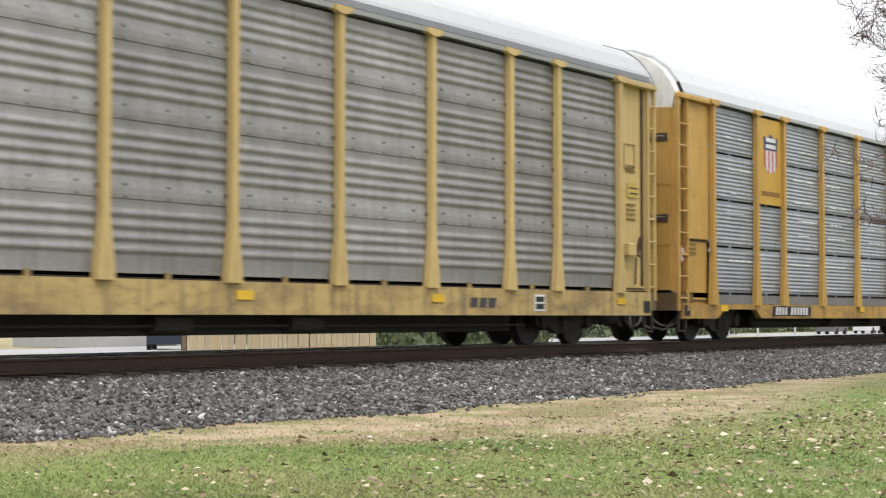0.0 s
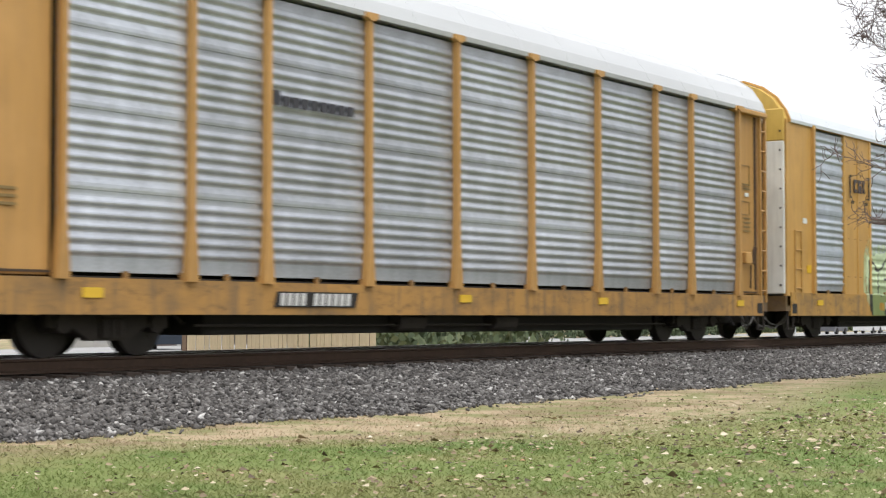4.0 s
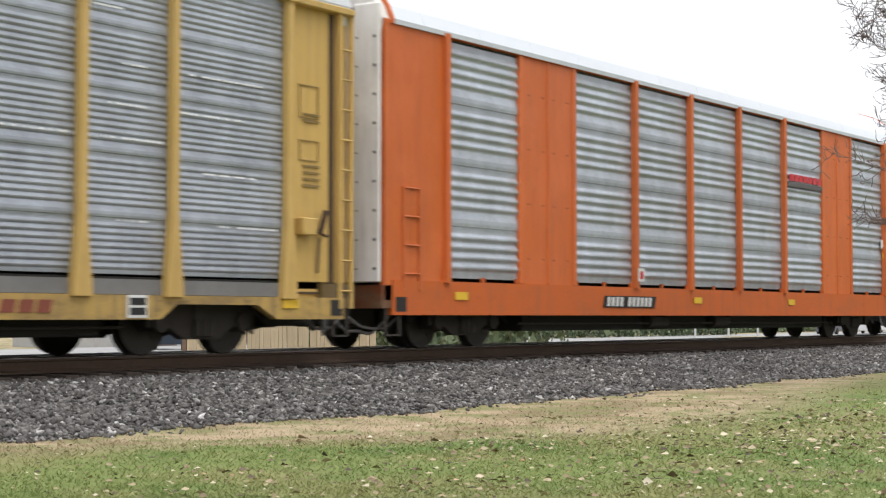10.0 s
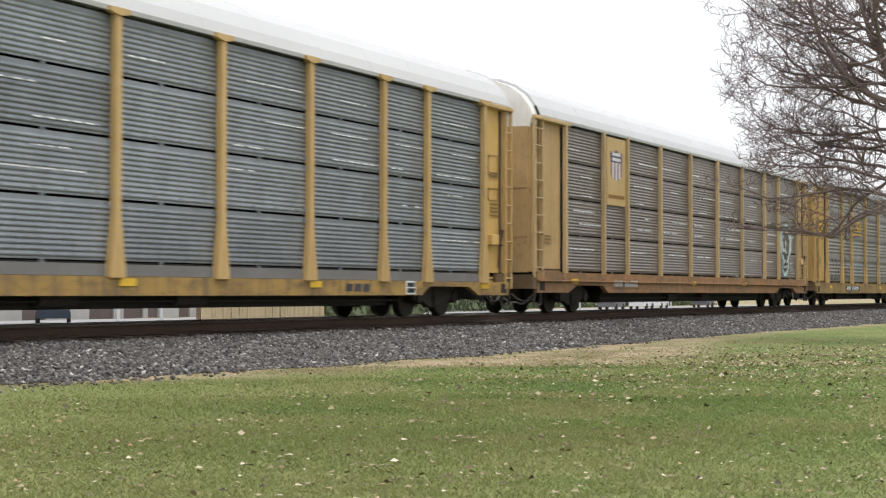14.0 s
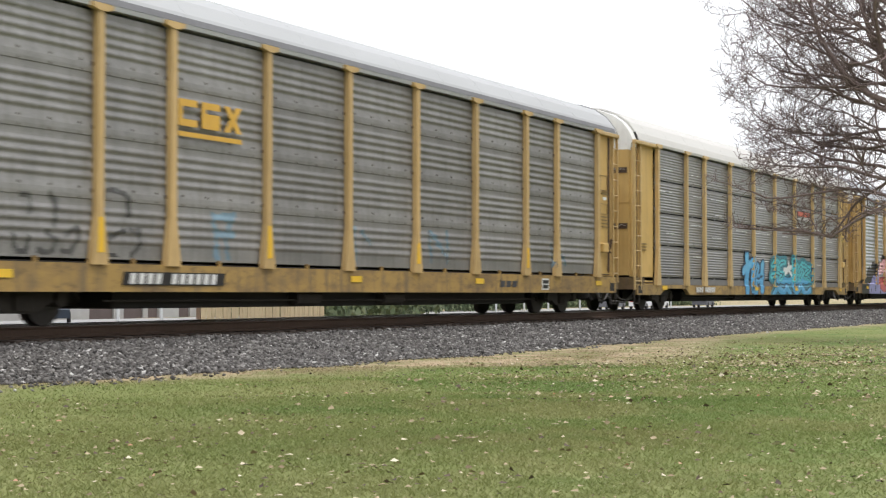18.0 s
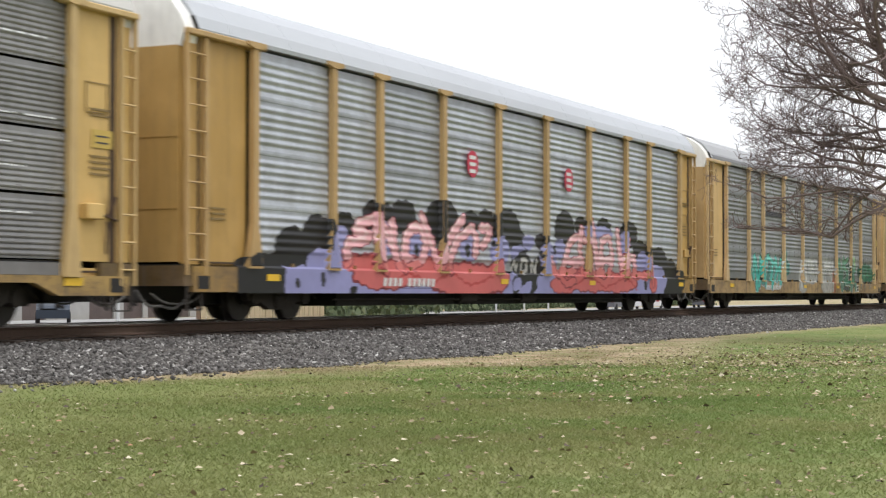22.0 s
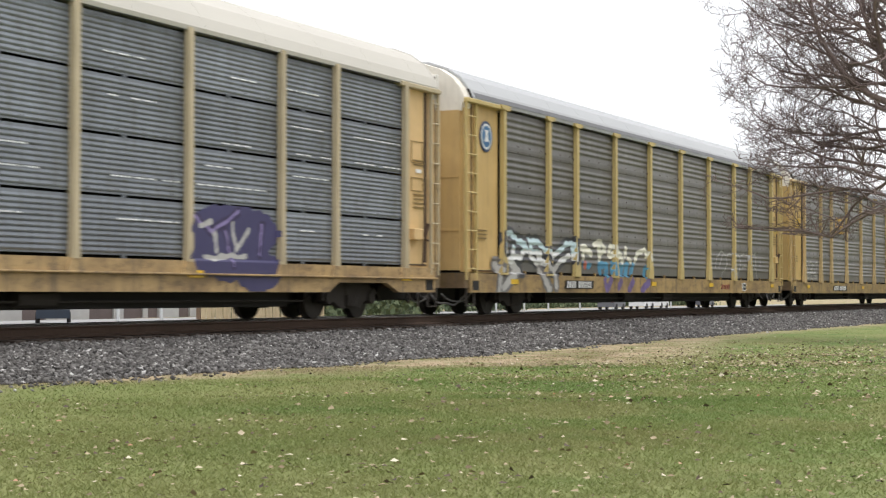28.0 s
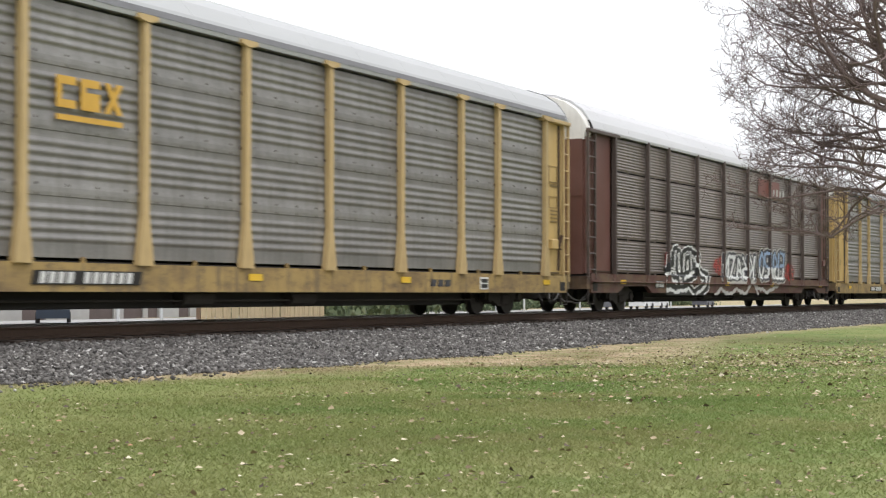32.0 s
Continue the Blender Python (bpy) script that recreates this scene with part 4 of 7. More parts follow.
            pipe(bm, [(xe - end * (0.9 - 1.25 * t) * k, side * (1.25 - 0.15 * t), 0.50 - 0.20 * math.sin(t * math.pi) - 0.02 * math.sin(9 * t)) for t in np.linspace(0, 1, 14)], 0.020)
            pipe(bm, [(xe - end * (0.55 - 0.95 * t) * k, side * (1.32 - 0.5 * t), 0.52 - 0.27 * math.sin(t * math.pi) ** 0.7 + 0.03 * math.sin(14 * t)) for t in np.linspace(0, 1, 14)], 0.024)
            part("air_hose", bm, HOSE, car, "sagging grey rubber air hose")
        bm = bmesh.new()
        pipe(bm, [(xe + end * (0.05 + 0.35 * t) * k, -0.45 - 0.25 * math.sin(t * math.pi), 0.6 - 0.30 * math.sin(t * math.pi)) for t in np.linspace(0, 1, 12)], 0.022)
        part("air_hose", bm, BLACK, car)
        for side in (-1, 1):
            bm = bmesh.new()
            xa = xe - end * 0.08
            for dx in (0, -end * 0.42 * k):
                box(bm, xa + dx - 0.02, xa + dx + 0.02, side * 1.5 - 0.02, side * 1.5 + 0.02, 0.22, 0.62)
            box(bm, *sorted((xa - 0.02, xa - end * 0.42 * k)), side * 1.5 - 0.03, side * 1.5 + 0.03, 0.21, 0.235)
            part("stirrup_step", bm, GRIME, car)
    sets = []
    for x in tx:
        sets += make_truck(car, x, k)
    return car, sets


def sill_marks(car, L, st, board=None, bare="", ink=(0.66, 0.66, 0.64)):
    """Number board with blocked-out characters, and reflective patches along the near sill."""
    k = L / 29.45
    y = -HALF - 0.016
    zc = 0.62 if st.notched else 0.73 if st.caps and not st.wide else 0.77
    refl = paint((0.80, 0.50, 0.02), 0.25, 0.45, 0.0, 0.3)
    for f in (0.105, 0.46, 0.66, 0.925):
        part("reflector", lambda: box(bmesh.new(), -0.22 * k, 0.22 * k, -0.004, 0.004, -0.06, 0.06), refl, car, "yellow reflective patch", at=(f * L, y, zc + 0.05), key=("refl", round(k, 3)))
    if board:
        x0, x1 = board[0] * L, board[1] * L
        if bare:
            bd = part("number_line", box(bmesh.new(), x0, x1, y + 0.005, y + 0.007, zc - 0.13, zc - 0.125), BLACK, car, bare)
        else:
            bm = prism(bmesh.new(), [(x0, zc - 0.105), (x1 - 0.06, zc - 0.105), (x1, zc + 0.105), (x0 + 0.06, zc + 0.105)], "y", y - 0.004, y + 0.004)
            bd = part("number_board", bm, BLACK, car, "black board with blocked-out white characters")
        white = plain(ink, 0.7, 0.0, 0.3)
        n1 = 4
        ch = (x1 - x0) / 12.5
        x = x0 + ch * 0.8
        for i in range(10):
            if i == n1:
                x += ch * 0.9
            part("character", lambda: prism(bmesh.new(), [(0, -0.085), (ch * 0.62, -0.085), (ch * 0.78, 0.085), (ch * 0.16, 0.085)], "y", -0.003, 0.003), white, bd, at=(x, y - 0.008, zc), key=("char", round(ch, 3), ink))
            x += ch * 0.98


PALE = (0.55, 0.40, 0.155)
TAN = (0.50, 0.27, 0.075)
CARS = [
    # length, looks
    ("A", 22.75, Style(ribs="banded", yellow=PALE, sheet=(0.345, 0.337, 0.318), dirt=0.4, sheet_metal=0.6, label="dirty grey and pale yellow auto-carrying rail car")),
    ("B", 22.75, Style(ribs="fine", rows=4, yellow=(0.54, 0.315, 0.07), rust=0.45, sheet=(0.36, 0.385, 0.42), dirt=0.2, notched=True, door="slotted", roof=(0.75, 0.77, 0.79), label="grey slotted rail car with bright yellow posts and a shield emblem")),
    ("C", 22.75, Style(ribs="bold", yellow=TAN, sheet=(0.565, 0.595, 0.63), dirt=0.12, posts=0.105, sheet_metal=0.85, end_top=(0.78, 0.77, 0.75), roof=(0.75, 0.77, 0.79), label="bright corrugated zinc rail car with thin tan posts")),
    ("D", 22.75, Style(ribs="four", yellow=(0.52, 0.29, 0.07), sheet=(0.45, 0.50, 0.555), dirt=0.25, posts=0.13, caps=False, wide=(1, 7), fracs=(0.089, 0.181, 0.259, 0.3555, 0.4565, 0.5587, 0.6627, 0.765, 0.838, 0.929), end_top=(0.84, 0.84, 0.79), door="capped", roof=(0.70, 0.74, 0.80), label="ochre rail car with solid panels and painted graffiti")),
    ("E", 22.75, Style(ribs="fine_banded", rows=1, yellow=(0.54, 0.35, 0.10), sheet=(0.43, 0.46, 0.50), dirt=0.25, sheet_metal=0.75, notched=True, roof=(0.75, 0.77, 0.80), end_top=(0.78, 0.78, 0.76), door="slotted", label="grey fine-ribbed rail car with yellow posts and a black striped emblem")),
    ("F", 24.3, Style(ribs="four", yellow=(0.61, 0.128, 0.018), sheet=(0.53, 0.57, 0.615), dirt=0.16, posts=0.14, caps=False, wide=(1, 7), fracs=(0.088, 0.182, 0.257, 0.350, 0.448, 0.545, 0.645, 0.744, 0.820, 0.914), end_top=(0.78, 0.76, 0.74), sheet_metal=0.75, roof=(0.72, 0.76, 0.82), label="orange rail car with bright zinc corrugated sheets")),
    ("G", 29.45, Style(ribs="fine", rows=4, yellow=(0.55, 0.345, 0.095), sheet=(0.25, 0.275, 0.29), dirt=0.3, notched=True, roof=(0.80, 0.80, 0.80), end_top=(0.78, 0.78, 0.76), door="slotted", label="grey slotted rail car with yellow posts and faded black emblem")),
    ("H", 29.45, Style(ribs="fine", rows=4, yellow=(0.54, 0.36, 0.16), post_col=(0.53, 0.38, 0.19), sheet=(0.255, 0.222, 0.20), dirt=0.6, caps=False, posts=0.10, rust=0.55, sill=(0.30, 0.155, 0.065), roof=(0.80, 0.81, 0.82), label="soot-brown slotted rail car with rusty sill")),
    ("I", 29.45, Style(ribs="banded", yellow=(0.53, 0.338, 0.10), sheet=(0.285, 0.278, 0.262), dirt=0.45, sheet_metal=0.85, label="dirty grey banded rail car with dull yellow posts")),
    ("J", 29.45, Style(ribs="fine", rows=4, yellow=(0.57, 0.375, 0.125), sheet=(0.275, 0.272, 0.262), dirt=0.4, notched=True, roof=(0.78, 0.76, 0.72), end_top=(0.78, 0.78, 0.76), door="slotted", label="grey slotted rail car with turquoise graffiti")),
    ("K", 29.45, Style(ribs="bold", yellow=(0.48, 0.29, 0.08), sheet=(0.545, 0.575, 0.605), dirt=0.22, sheet_metal=0.85, posts=0.18, roof=(0.66, 0.69, 0.74), end_top=(0.78, 0.78, 0.76), label="bright corrugated rail car with large pink graffiti")),
    ("L", 29.45, Style(ribs="banded", yellow=(0.60, 0.40, 0.175), sheet=(0.305, 0.318, 0.318), dirt=0.45, sheet_metal=0.85, roof=(0.52, 0.53, 0.55), label="grey banded rail car with green and white graffiti")),
    ("M", 29.45, Style(ribs="fine", rows=4, yellow=(0.60, 0.41, 0.19), sheet=(0.225, 0.247, 0.272), dirt=0.5, post_col=(0.48, 0.40, 0.26), caps=False, posts=0.14, roof=(0.74, 0.70, 0.62), door="ribbed", end_top=(0.75, 0.72, 0.68), label="blue-grey slotted rail car with blue graffiti")),
    ("N", 29.45, Style(ribs="banded", yellow=(0.57, 0.385, 0.15), post_col=(0.56, 0.43, 0.17), sheet=(0.222, 0.212, 0.196), dirt=0.5, sheet_metal=0.85, end_top=(0.74, 0.70, 0.62), label="grimy grey banded rail car with white lettered graffiti")),
    ("O", 29.45, Style(ribs="banded", yellow=(0.535, 0.368, 0.135), sheet=(0.290, 0.280, 0.262), dirt=0.45, sheet_metal=0.85, end_top=(0.76, 0.72, 0.64), label="grey banded rail car with yellow posts and a yellow emblem")),
    ("P", 29.45, Style(ribs="fine", rows=4, yellow=(0.120, 0.042, 0.033), sheet=(0.235, 0.185, 0.162), dirt=0.75, caps=False, posts=0.10, post_col=(0.07, 0.05, 0.045), roof=(0.74, 0.74, 0.76), label="dark red-brown slotted rail car with white graffiti")),
    ("Q", 29.45, Style(ribs="banded", yellow=(0.535, 0.368, 0.135), sheet=(0.31, 0.30, 0.285), dirt=0.4, sheet_metal=0.85, label="grey banded rail car with pale yellow posts")),
]
ALL = {}
GAP = 0.42    # slack between the bodies beyond their own length
place = -sum(L + GAP for n, L, s in CARS[:6])
for key, L, st in CARS:
    car, sets = make_car(L, st)
    ALL[key] = dict(car=car, sets=sets, L=L, st=st, off=place + (0.42 if key in "ABCDE" else 0.0))
    place += L + GAP


# ---- painted marks on the cars ----
def spray(c, rough=0.45):
    return plain(c, rough, 0.0, 0.12, 5.0)


def seg_dist(px, pz, pts):
    """Distance of many points from a polyline."""
    d = np.full(px.shape, 1e9)
    pts = list(pts)
    if len(pts) == 1:
        pts = pts * 2
    for (ax, az), (bx, bz) in zip(pts, pts[1:]):
        ux, uz = bx - ax, bz - az
        t = np.clip(((px - ax) * ux + (pz - az) * uz) / (ux * ux + uz * uz + 1e-9), 0, 1)
        d = np.minimum(d, np.hypot(px - ax - t * ux, pz - az - t * uz))
    return d


def surface_y(key, x, z):
    """How far the near side of a car stands out at (x, z)."""
    c = ALL[key]
    st, L = c["st"], c["L"]
    k = L / 29.45
    slo, shi, plo = levels(st)
    pr = np.array(rib_profile(st.ribs if st.rows == 1 else "fine", plo + 0.02, PANEL_HI - 0.03))
    out = HALF - 0.075 + np.interp(z, pr[:, 0], pr[:, 1])
    if st.rows > 1:
        out = HALF - 0.075 + 0.034 + 0 * z
    for i, f in enumerate(st.fracs):
        h = st.posts / 2 * k
        flare = h * (2.6 if st.caps else 1.3)
        w = np.interp(z, (shi - 0.02, shi + 0.12, 1.72), (flare, 0.92 * flare, h))
        out = np.where(np.abs(x - f * L) < w, HALF + 0.055, out)
    for i in st.wide:
        inside = (x > st.fracs[i] * L - 0.06) & (x < st.fracs[i + 1] * L + 0.06)
        out = np.where(inside, HALF - 0.03, out)
    out = np.where(z < shi + 0.02, HALF + 0.004, out)
    if st.notched:
        out = np.where((z > shi - 0.01) & (z < plo), np.maximum(out, HALF - 0.03), out)
    return out


def spray_thin(c, cover):
    """Thin spray that lets the metal show through."""
    m, n, l, b = mat_base("thin_spray")
    f = noise_tex(n, l, 3.0, 5, 0.65)
    b.inputs["Base Color"].default_value = (*c, 1)
    b.inputs["Roughness"].default_value = 0.5
    l.new(ramp(n, l, f, ((0.3, gray(cover - 0.2)), (0.7, gray(min(1, cover + 0.2))))), b.inputs["Alpha"])
    return m


def mural(key, name, label, f0, f1, z0, z1, layers, step=0.035, lift=0.006):
    """Spray paint that follows the ribs, posts and sill. layers, the last on top: (material, test(x, z) -> bool array), x in metres from f0."""
    c = ALL[key]
    L = c["L"]
    x0, x1 = f0 * L, f1 * L
    xs = np.arange(x0, x1 + step, step)
    zs = np.arange(z0, z1 + 0.02, 0.02)
    gx, gz = np.meshgrid(xs, zs)
    cx, cz = (gx[:-1, :-1] + step / 2), (gz[:-1, :-1] + 0.01)
    idx = np.full(cx.shape, -1)
    wob = 0.02 * np.sin(cx * 7.0 + cz * 5) + 0.015 * np.sin(cx * 17 - cz * 11)
    mats = []
    for m, test in layers:
        mats.append(m)
        idx[test(cx - x0 + wob, cz + wob)] = len(mats) - 1
    y = -(surface_y(key, gx, gz) + lift)
    v = np.stack([gx, y, gz], -1).reshape(-1, 3)
    w = len(xs)
    i = (np.arange(len(zs) - 1)[:, None] * w + np.arange(w - 1)[None, :])
    f = np.stack([i, i + 1, i + 1 + w, i + w], -1)
    on = idx >= 0
    f, mi = f[on], idx[on]
    used, inv = np.unique(f, return_inverse=True)
    me = np_mesh(name, v[used], inv.reshape(-1, 4), mats)
    me.polygons.foreach_set("material_index", mi.astype(np.int32))
    ob = new(name, me)
    ob.parent = c["car"]
    return tagged(ob, label)


GLYPH = {  # letter-like skeletons in a unit box
    "a": [[(0.02, 0), (0.42, 1), (0.6, 1), (0.95, 0)], [(0.25, 0.38), (0.75, 0.38)]],
    "n": [[(0.05, 0), (0.1, 1), (0.85, 0.02), (0.92, 1)]],
    "o": [[(0.5, 0), (0.12, 0.25), (0.1, 0.75), (0.45, 1), (0.85, 0.8), (0.9, 0.3), (0.5, 0)]],
    "s": [[(0.92, 0.95), (0.2, 0.92), (0.08, 0.62), (0.88, 0.45), (0.85, 0.08), (0.05, 0.05)]],
    "k": [[(0.1, 0), (0.12, 1)], [(0.9, 1), (0.25, 0.5), (0.95, 0)]],
    "m": [[(0.02, 0), (0.15, 1), (0.5, 0.35), (0.85, 1), (0.98, 0)]],
    "e": [[(0.95, 1), (0.1, 0.95), (0.08, 0.05), (0.95, 0)], [(0.1, 0.5), (0.75, 0.5)]],
    "z": [[(0.05, 1), (0.95, 0.95), (0.1, 0.05), (0.98, 0)]],
    "r": [[(0.08, 0), (0.1, 1), (0.75, 0.95), (0.85, 0.6), (0.2, 0.48), (0.95, 0)]],
    "w": [[(0.03, 1), (0.22, 0), (0.5, 0.65), (0.78, 0), (0.97, 1)]],
}


def strokes(word, x0, x1, z0, z1, tilt=0.0):
    out, n = [], len(word)
    for i, ch in enumerate(word):
        a, b = x0 + (x1 - x0) * (i + 0.06) / n, x0 + (x1 - x0) * (i + 0.94) / n
        up = 0.08 * (z1 - z0) * math.sin(i * 2.1)
        for s in GLYPH[ch]:
            if i % 2:
                s = [(u, 1 - v) for u, v in s]
            s = [(1 - u + 0.12 * math.sin(3 * v + i), v) for u, v in s]
            out.append([(a + (b - a) * u + tilt * v, z0 + (z1 - z0) * v + up * v) for u, v in s])
    return out


def near(lines, r, squash=1.0):
    """Within r of the strokes; squash below 1 widens the upright strokes."""
    return lambda x, z: np.minimum.reduce([seg_dist(x * squash, z, [(a * squash, b) for a, b in s]) for s in lines]) < r


def brush(lines, r):
    """Broad-nib lettering: upright strokes half as wide again as level ones."""
    return near(lines, r, 0.64)


def blobs(items):
    return lambda x, z: np.logical_or.reduce([((x - a) / r) ** 2 + ((z - b) / (r * e)) ** 2 < 1 for a, b, r, e in items])


def both(*tests):
    return lambda x, z: np.logical_and.reduce([t(x, z) for t in tests])


INK, CHALK = spray((0.012, 0.012, 0.014)), spray((0.70, 0.71, 0.70))
CORAL, VIOLET = spray((0.57, 0.135, 0.13)), spray((0.28, 0.28, 0.50))
MINT_D, CYAN = spray((0.20, 0.25, 0.09)), spray((0.10, 0.48, 0.72))
SOOT, TEAL = spray((0.045, 0.045, 0.055)), spray((0.055, 0.33, 0.37))
RED, PURPLE, CREAM = spray((0.55, 0.03, 0.04)), spray((0.05, 0.045, 0.12)), spray((0.72, 0.70, 0.58))
PALEBLUE, ASH = spray((0.52, 0.66, 0.70)), spray((0.45, 0.44, 0.42))
above, below = (lambda h: lambda x, z: z > h), (lambda h: lambda x, z: z < h)


def murals():
    # pink and red piece over black clouds, most of the length of the car
    five = [[(5.19, 2.02), (4.58, 1.88), (4.42, 1.75), (4.95, 1.67), (4.85, 1.55), (4.15, 1.52), (4.03, 1.33), (4.1, 1.1)]]
    enn = [[(5.27, 1.89), (5.4, 1.37), (5.61, 0.95)], [(5.55, 1.9), (6.2, 1.21), (6.43, 1)], [(5.98, 1.95), (6.09, 1.39)]]
    ring = [[(6.93, 1.9), (6.59, 1.66), (6.54, 1.31), (6.94, 1.07), (7.4, 1.24), (7.58, 1.57), (7.28, 1.87), (6.93, 1.9)]]
    vee = [[(7.36, 2.15), (7.82, 1.64), (8.13, 1.09)], [(8.13, 1.09), (8.57, 1.6), (9.42, 2.17)]]
    ayy = [[(9.9, 1.98), (9.15, 1.69), (8.83, 1.34), (8.7, 1)], [(9.9, 1.98), (10.18, 1.73), (10.11, 1.41)], [(10.46, 2.01), (10.92, 1.98), (10.77, 1.75), (10.49, 1.58)]]
    ess = [[(16.57, 2), (16, 1.79), (15.72, 1.38), (15.48, 1.06), (16.07, 1.02), (16.57, 1.19)], [(15.69, 1.33), (16.96, 1.35)], [(14.69, 1.32), (14.98, 1.03), (15.58, 0.75), (16.19, 0.81)], [(16.89, 2.18), (16.76, 1.68), (16.99, 0.97)]]
    tee = [[(17.63, 2.41), (17.91, 1.79), (18.19, 1.02)], [(17.16, 1.89), (17.56, 1.88), (17.61, 1.01)], [(18.47, 1.94), (18.33, 1.52), (18.5, 0.99)], [(18.47, 1.96), (19.06, 2.01), (19.28, 1.48), (19.06, 1.04)], [(18.4, 1.4), (19.21, 1.44)]]
    kay = [[(19.69, 2.23), (19.89, 1.57), (20.16, 0.98)], [(20.61, 1.98), (20.29, 1.51), (20.21, 0.99)], [(20.21, 1.43), (21.1, 1.51), (21.18, 1.07)], [(21.1, 1.03), (22.12, 1.04)], [(22.56, 1.53), (22.65, 0.77)]]
    clouds = [(1.94, 1.27, 0.63, 0.73), (2.95, 1.5, 0.68, 0.73), (3.97, 1.84, 0.4, 0.66), (5.05, 2.07, 0.37, 0.75), (5.64, 2.06, 0.41, 0.75), (6.47, 2.09, 0.59, 0.62), (8.38, 2.06, 0.88, 0.56), (9.9, 2.12, 0.45, 0.56), (10.74, 2.18, 0.5, 0.52), (11.87, 2.01, 0.87, 0.56), (12.66, 1.68, 0.59, 0.59)]
    clouds += [(14.02, 1.78, 0.38, 0.56), (15.69, 2.14, 0.72, 0.67), (16.89, 2.3, 0.51, 0.43), (18.61, 2.29, 0.59, 0.44), (20.64, 2.16, 0.76, 0.52), (21.69, 1.74, 0.7, 0.4), (23.29, 1.51, 0.85, 0.42)]
    clouds += [(24.41, 1.17, 0.7, 0.52), (25.11, 0.89, 0.65, 0.53)] + [(1.2, 0.75, 1.6, 0.3)]
    halo = [(2.19, 0.76, 0.51, 0.51), (2.96, 1.02, 0.49, 0.68), (3.77, 1.38, 0.46, 0.95), (3.78, 0.75, 0.87, 0.33), (5.77, 1.63, 0.43, 0.85), (7.11, 1.42, 0.72, 0.54), (9.76, 1.5, 0.56, 0.5), (11.49, 1.48, 0.55, 0.69), (12.58, 1.44, 0.49, 0.46)]
    halo += [(13.21, 1.74, 0.38, 0.48), (13.22, 0.73, 1.3, 0.23), (14.52, 1.35, 0.6, 0.74), (15.33, 1.63, 0.41, 0.57), (14.08, 0.71, 0.67, 0.44), (18.04, 2.15, 1.31, 0.14), (20.29, 1.88, 0.48, 0.78), (21.86, 1.39, 0.53, 0.6), (23.2, 0.94, 0.75, 0.54), (21.95, 0.77, 1.07, 0.26)]
    spots = [(2.04, 0.68, 0.08, 1.44), (3, 0.77, 0.11, 1.26), (4.54, 1.22, 0.12, 0.8), (7.11, 1.42, 0.14, 0.92), (9.69, 1.47, 0.16, 1.02), (4.2, 0.58, 0.14, 0.6), (12.26, 0.75, 0.16, 0.95)]
    spots += [(11.13, 1.65, 0.09, 1.13), (12.22, 0.74, 0.12, 1.1), (14.98, 1.59, 0.12, 0.99), (14.07, 1.46, 0.13, 0.75), (21.95, 0.77, 0.14, 1.24)]
    low = [(4.54, 1.17, 0.62, 0.59), (5.56, 0.83, 1.44, 0.19), (7.11, 0.97, 1.72, 0.19), (9.63, 0.8, 2.17, 0.19), (11.34, 0.89, 0.61, 0.6)]
    low += [(11.41, 0.98, 0.43, 0.83), (15.46, 0.72, 0.99, 0.24), (17.5, 0.8, 1.86, 0.15), (19.51, 0.79, 1.76, 0.16), (22.65, 0.77, 0.36, 0.79)]
    tag = [[(12.21, 1.08), (12.33, 1.26), (12.46, 1.05), (12.59, 1.23)], [(12.81, 1.03), (12.83, 1.3), (13.09, 1.32), (13.12, 1.04), (12.81, 1.03)], [(13.43, 1.01), (13.47, 1.29), (13.73, 1.02), (13.77, 1.33)]]
    pink = five + enn + ring + vee + ayy + ess + tee + kay
    rose, salmon, wine = spray((0.74, 0.40, 0.43)), spray((0.64, 0.20, 0.19)), spray((0.20, 0.028, 0.04))
    mural("K", "graffiti", "large pink, red and violet graffiti over black clouds", 0.065, 0.95, 0.50, 2.72, [
        (INK, both(lambda x, z: (x > 0.4) & (x < 25.4), below(1.0))), (INK, blobs(clouds)), (VIOLET, both(lambda x, z: (x > 1.6) & (x < 23.6), below(0.98 + 0.0))), (VIOLET, blobs(halo)), (INK, blobs(spots)), (INK, lambda x, z: (x > 12.25 + 0.12 * np.sin(9 * z)) & (x < 13.95 + 0.15 * np.sin(7 * z)) & (z < 1.42 + 0.10 * np.sin(5 * x)) & (z > 0.60 + 0.1 * np.sin(6 * x))), (VIOLET, blobs([(12.4, 0.72, 0.25, 0.6), (13.9, 0.75, 0.3, 0.7), (13.1, 0.68, 0.2, 0.7)])), (ASH, near(tag, 0.05)),
        (wine, both(blobs(low), below(1.30))), (CORAL, both(brush(pink, 0.15), below(1.12))), (CORAL, both(blobs([(p, q, r * 0.93, e * 0.93) for p, q, r, e in low]), below(1.25))),
        (spray((0.42, 0.05, 0.05)), both(near([[(5.2, 1.0), (5.9, 0.7), (6.6, 0.95), (7.6, 0.66), (8.6, 0.95), (9.8, 0.68), (11.0, 0.9)], [(15.8, 0.62), (17.2, 0.95), (18.6, 0.66), (20.2, 0.95), (21.2, 0.62)]], 0.03), below(1.05))),
        (wine, brush(pink, 0.122)), (rose, both(brush(pink, 0.100), above(1.16))), (salmon, both(brush(pink, 0.095), lambda x, z: (z > 0.95) & (z <= 1.16 + 0.05 * np.sin(9 * x)))), (CORAL, both(brush(pink, 0.083), below(0.98))),
        (spray((0.80, 0.56, 0.56)), both(near([[(a - 0.09, b + 0.04) for a, b in line] for line in pink], 0.035), above(1.38)))], 0.03)
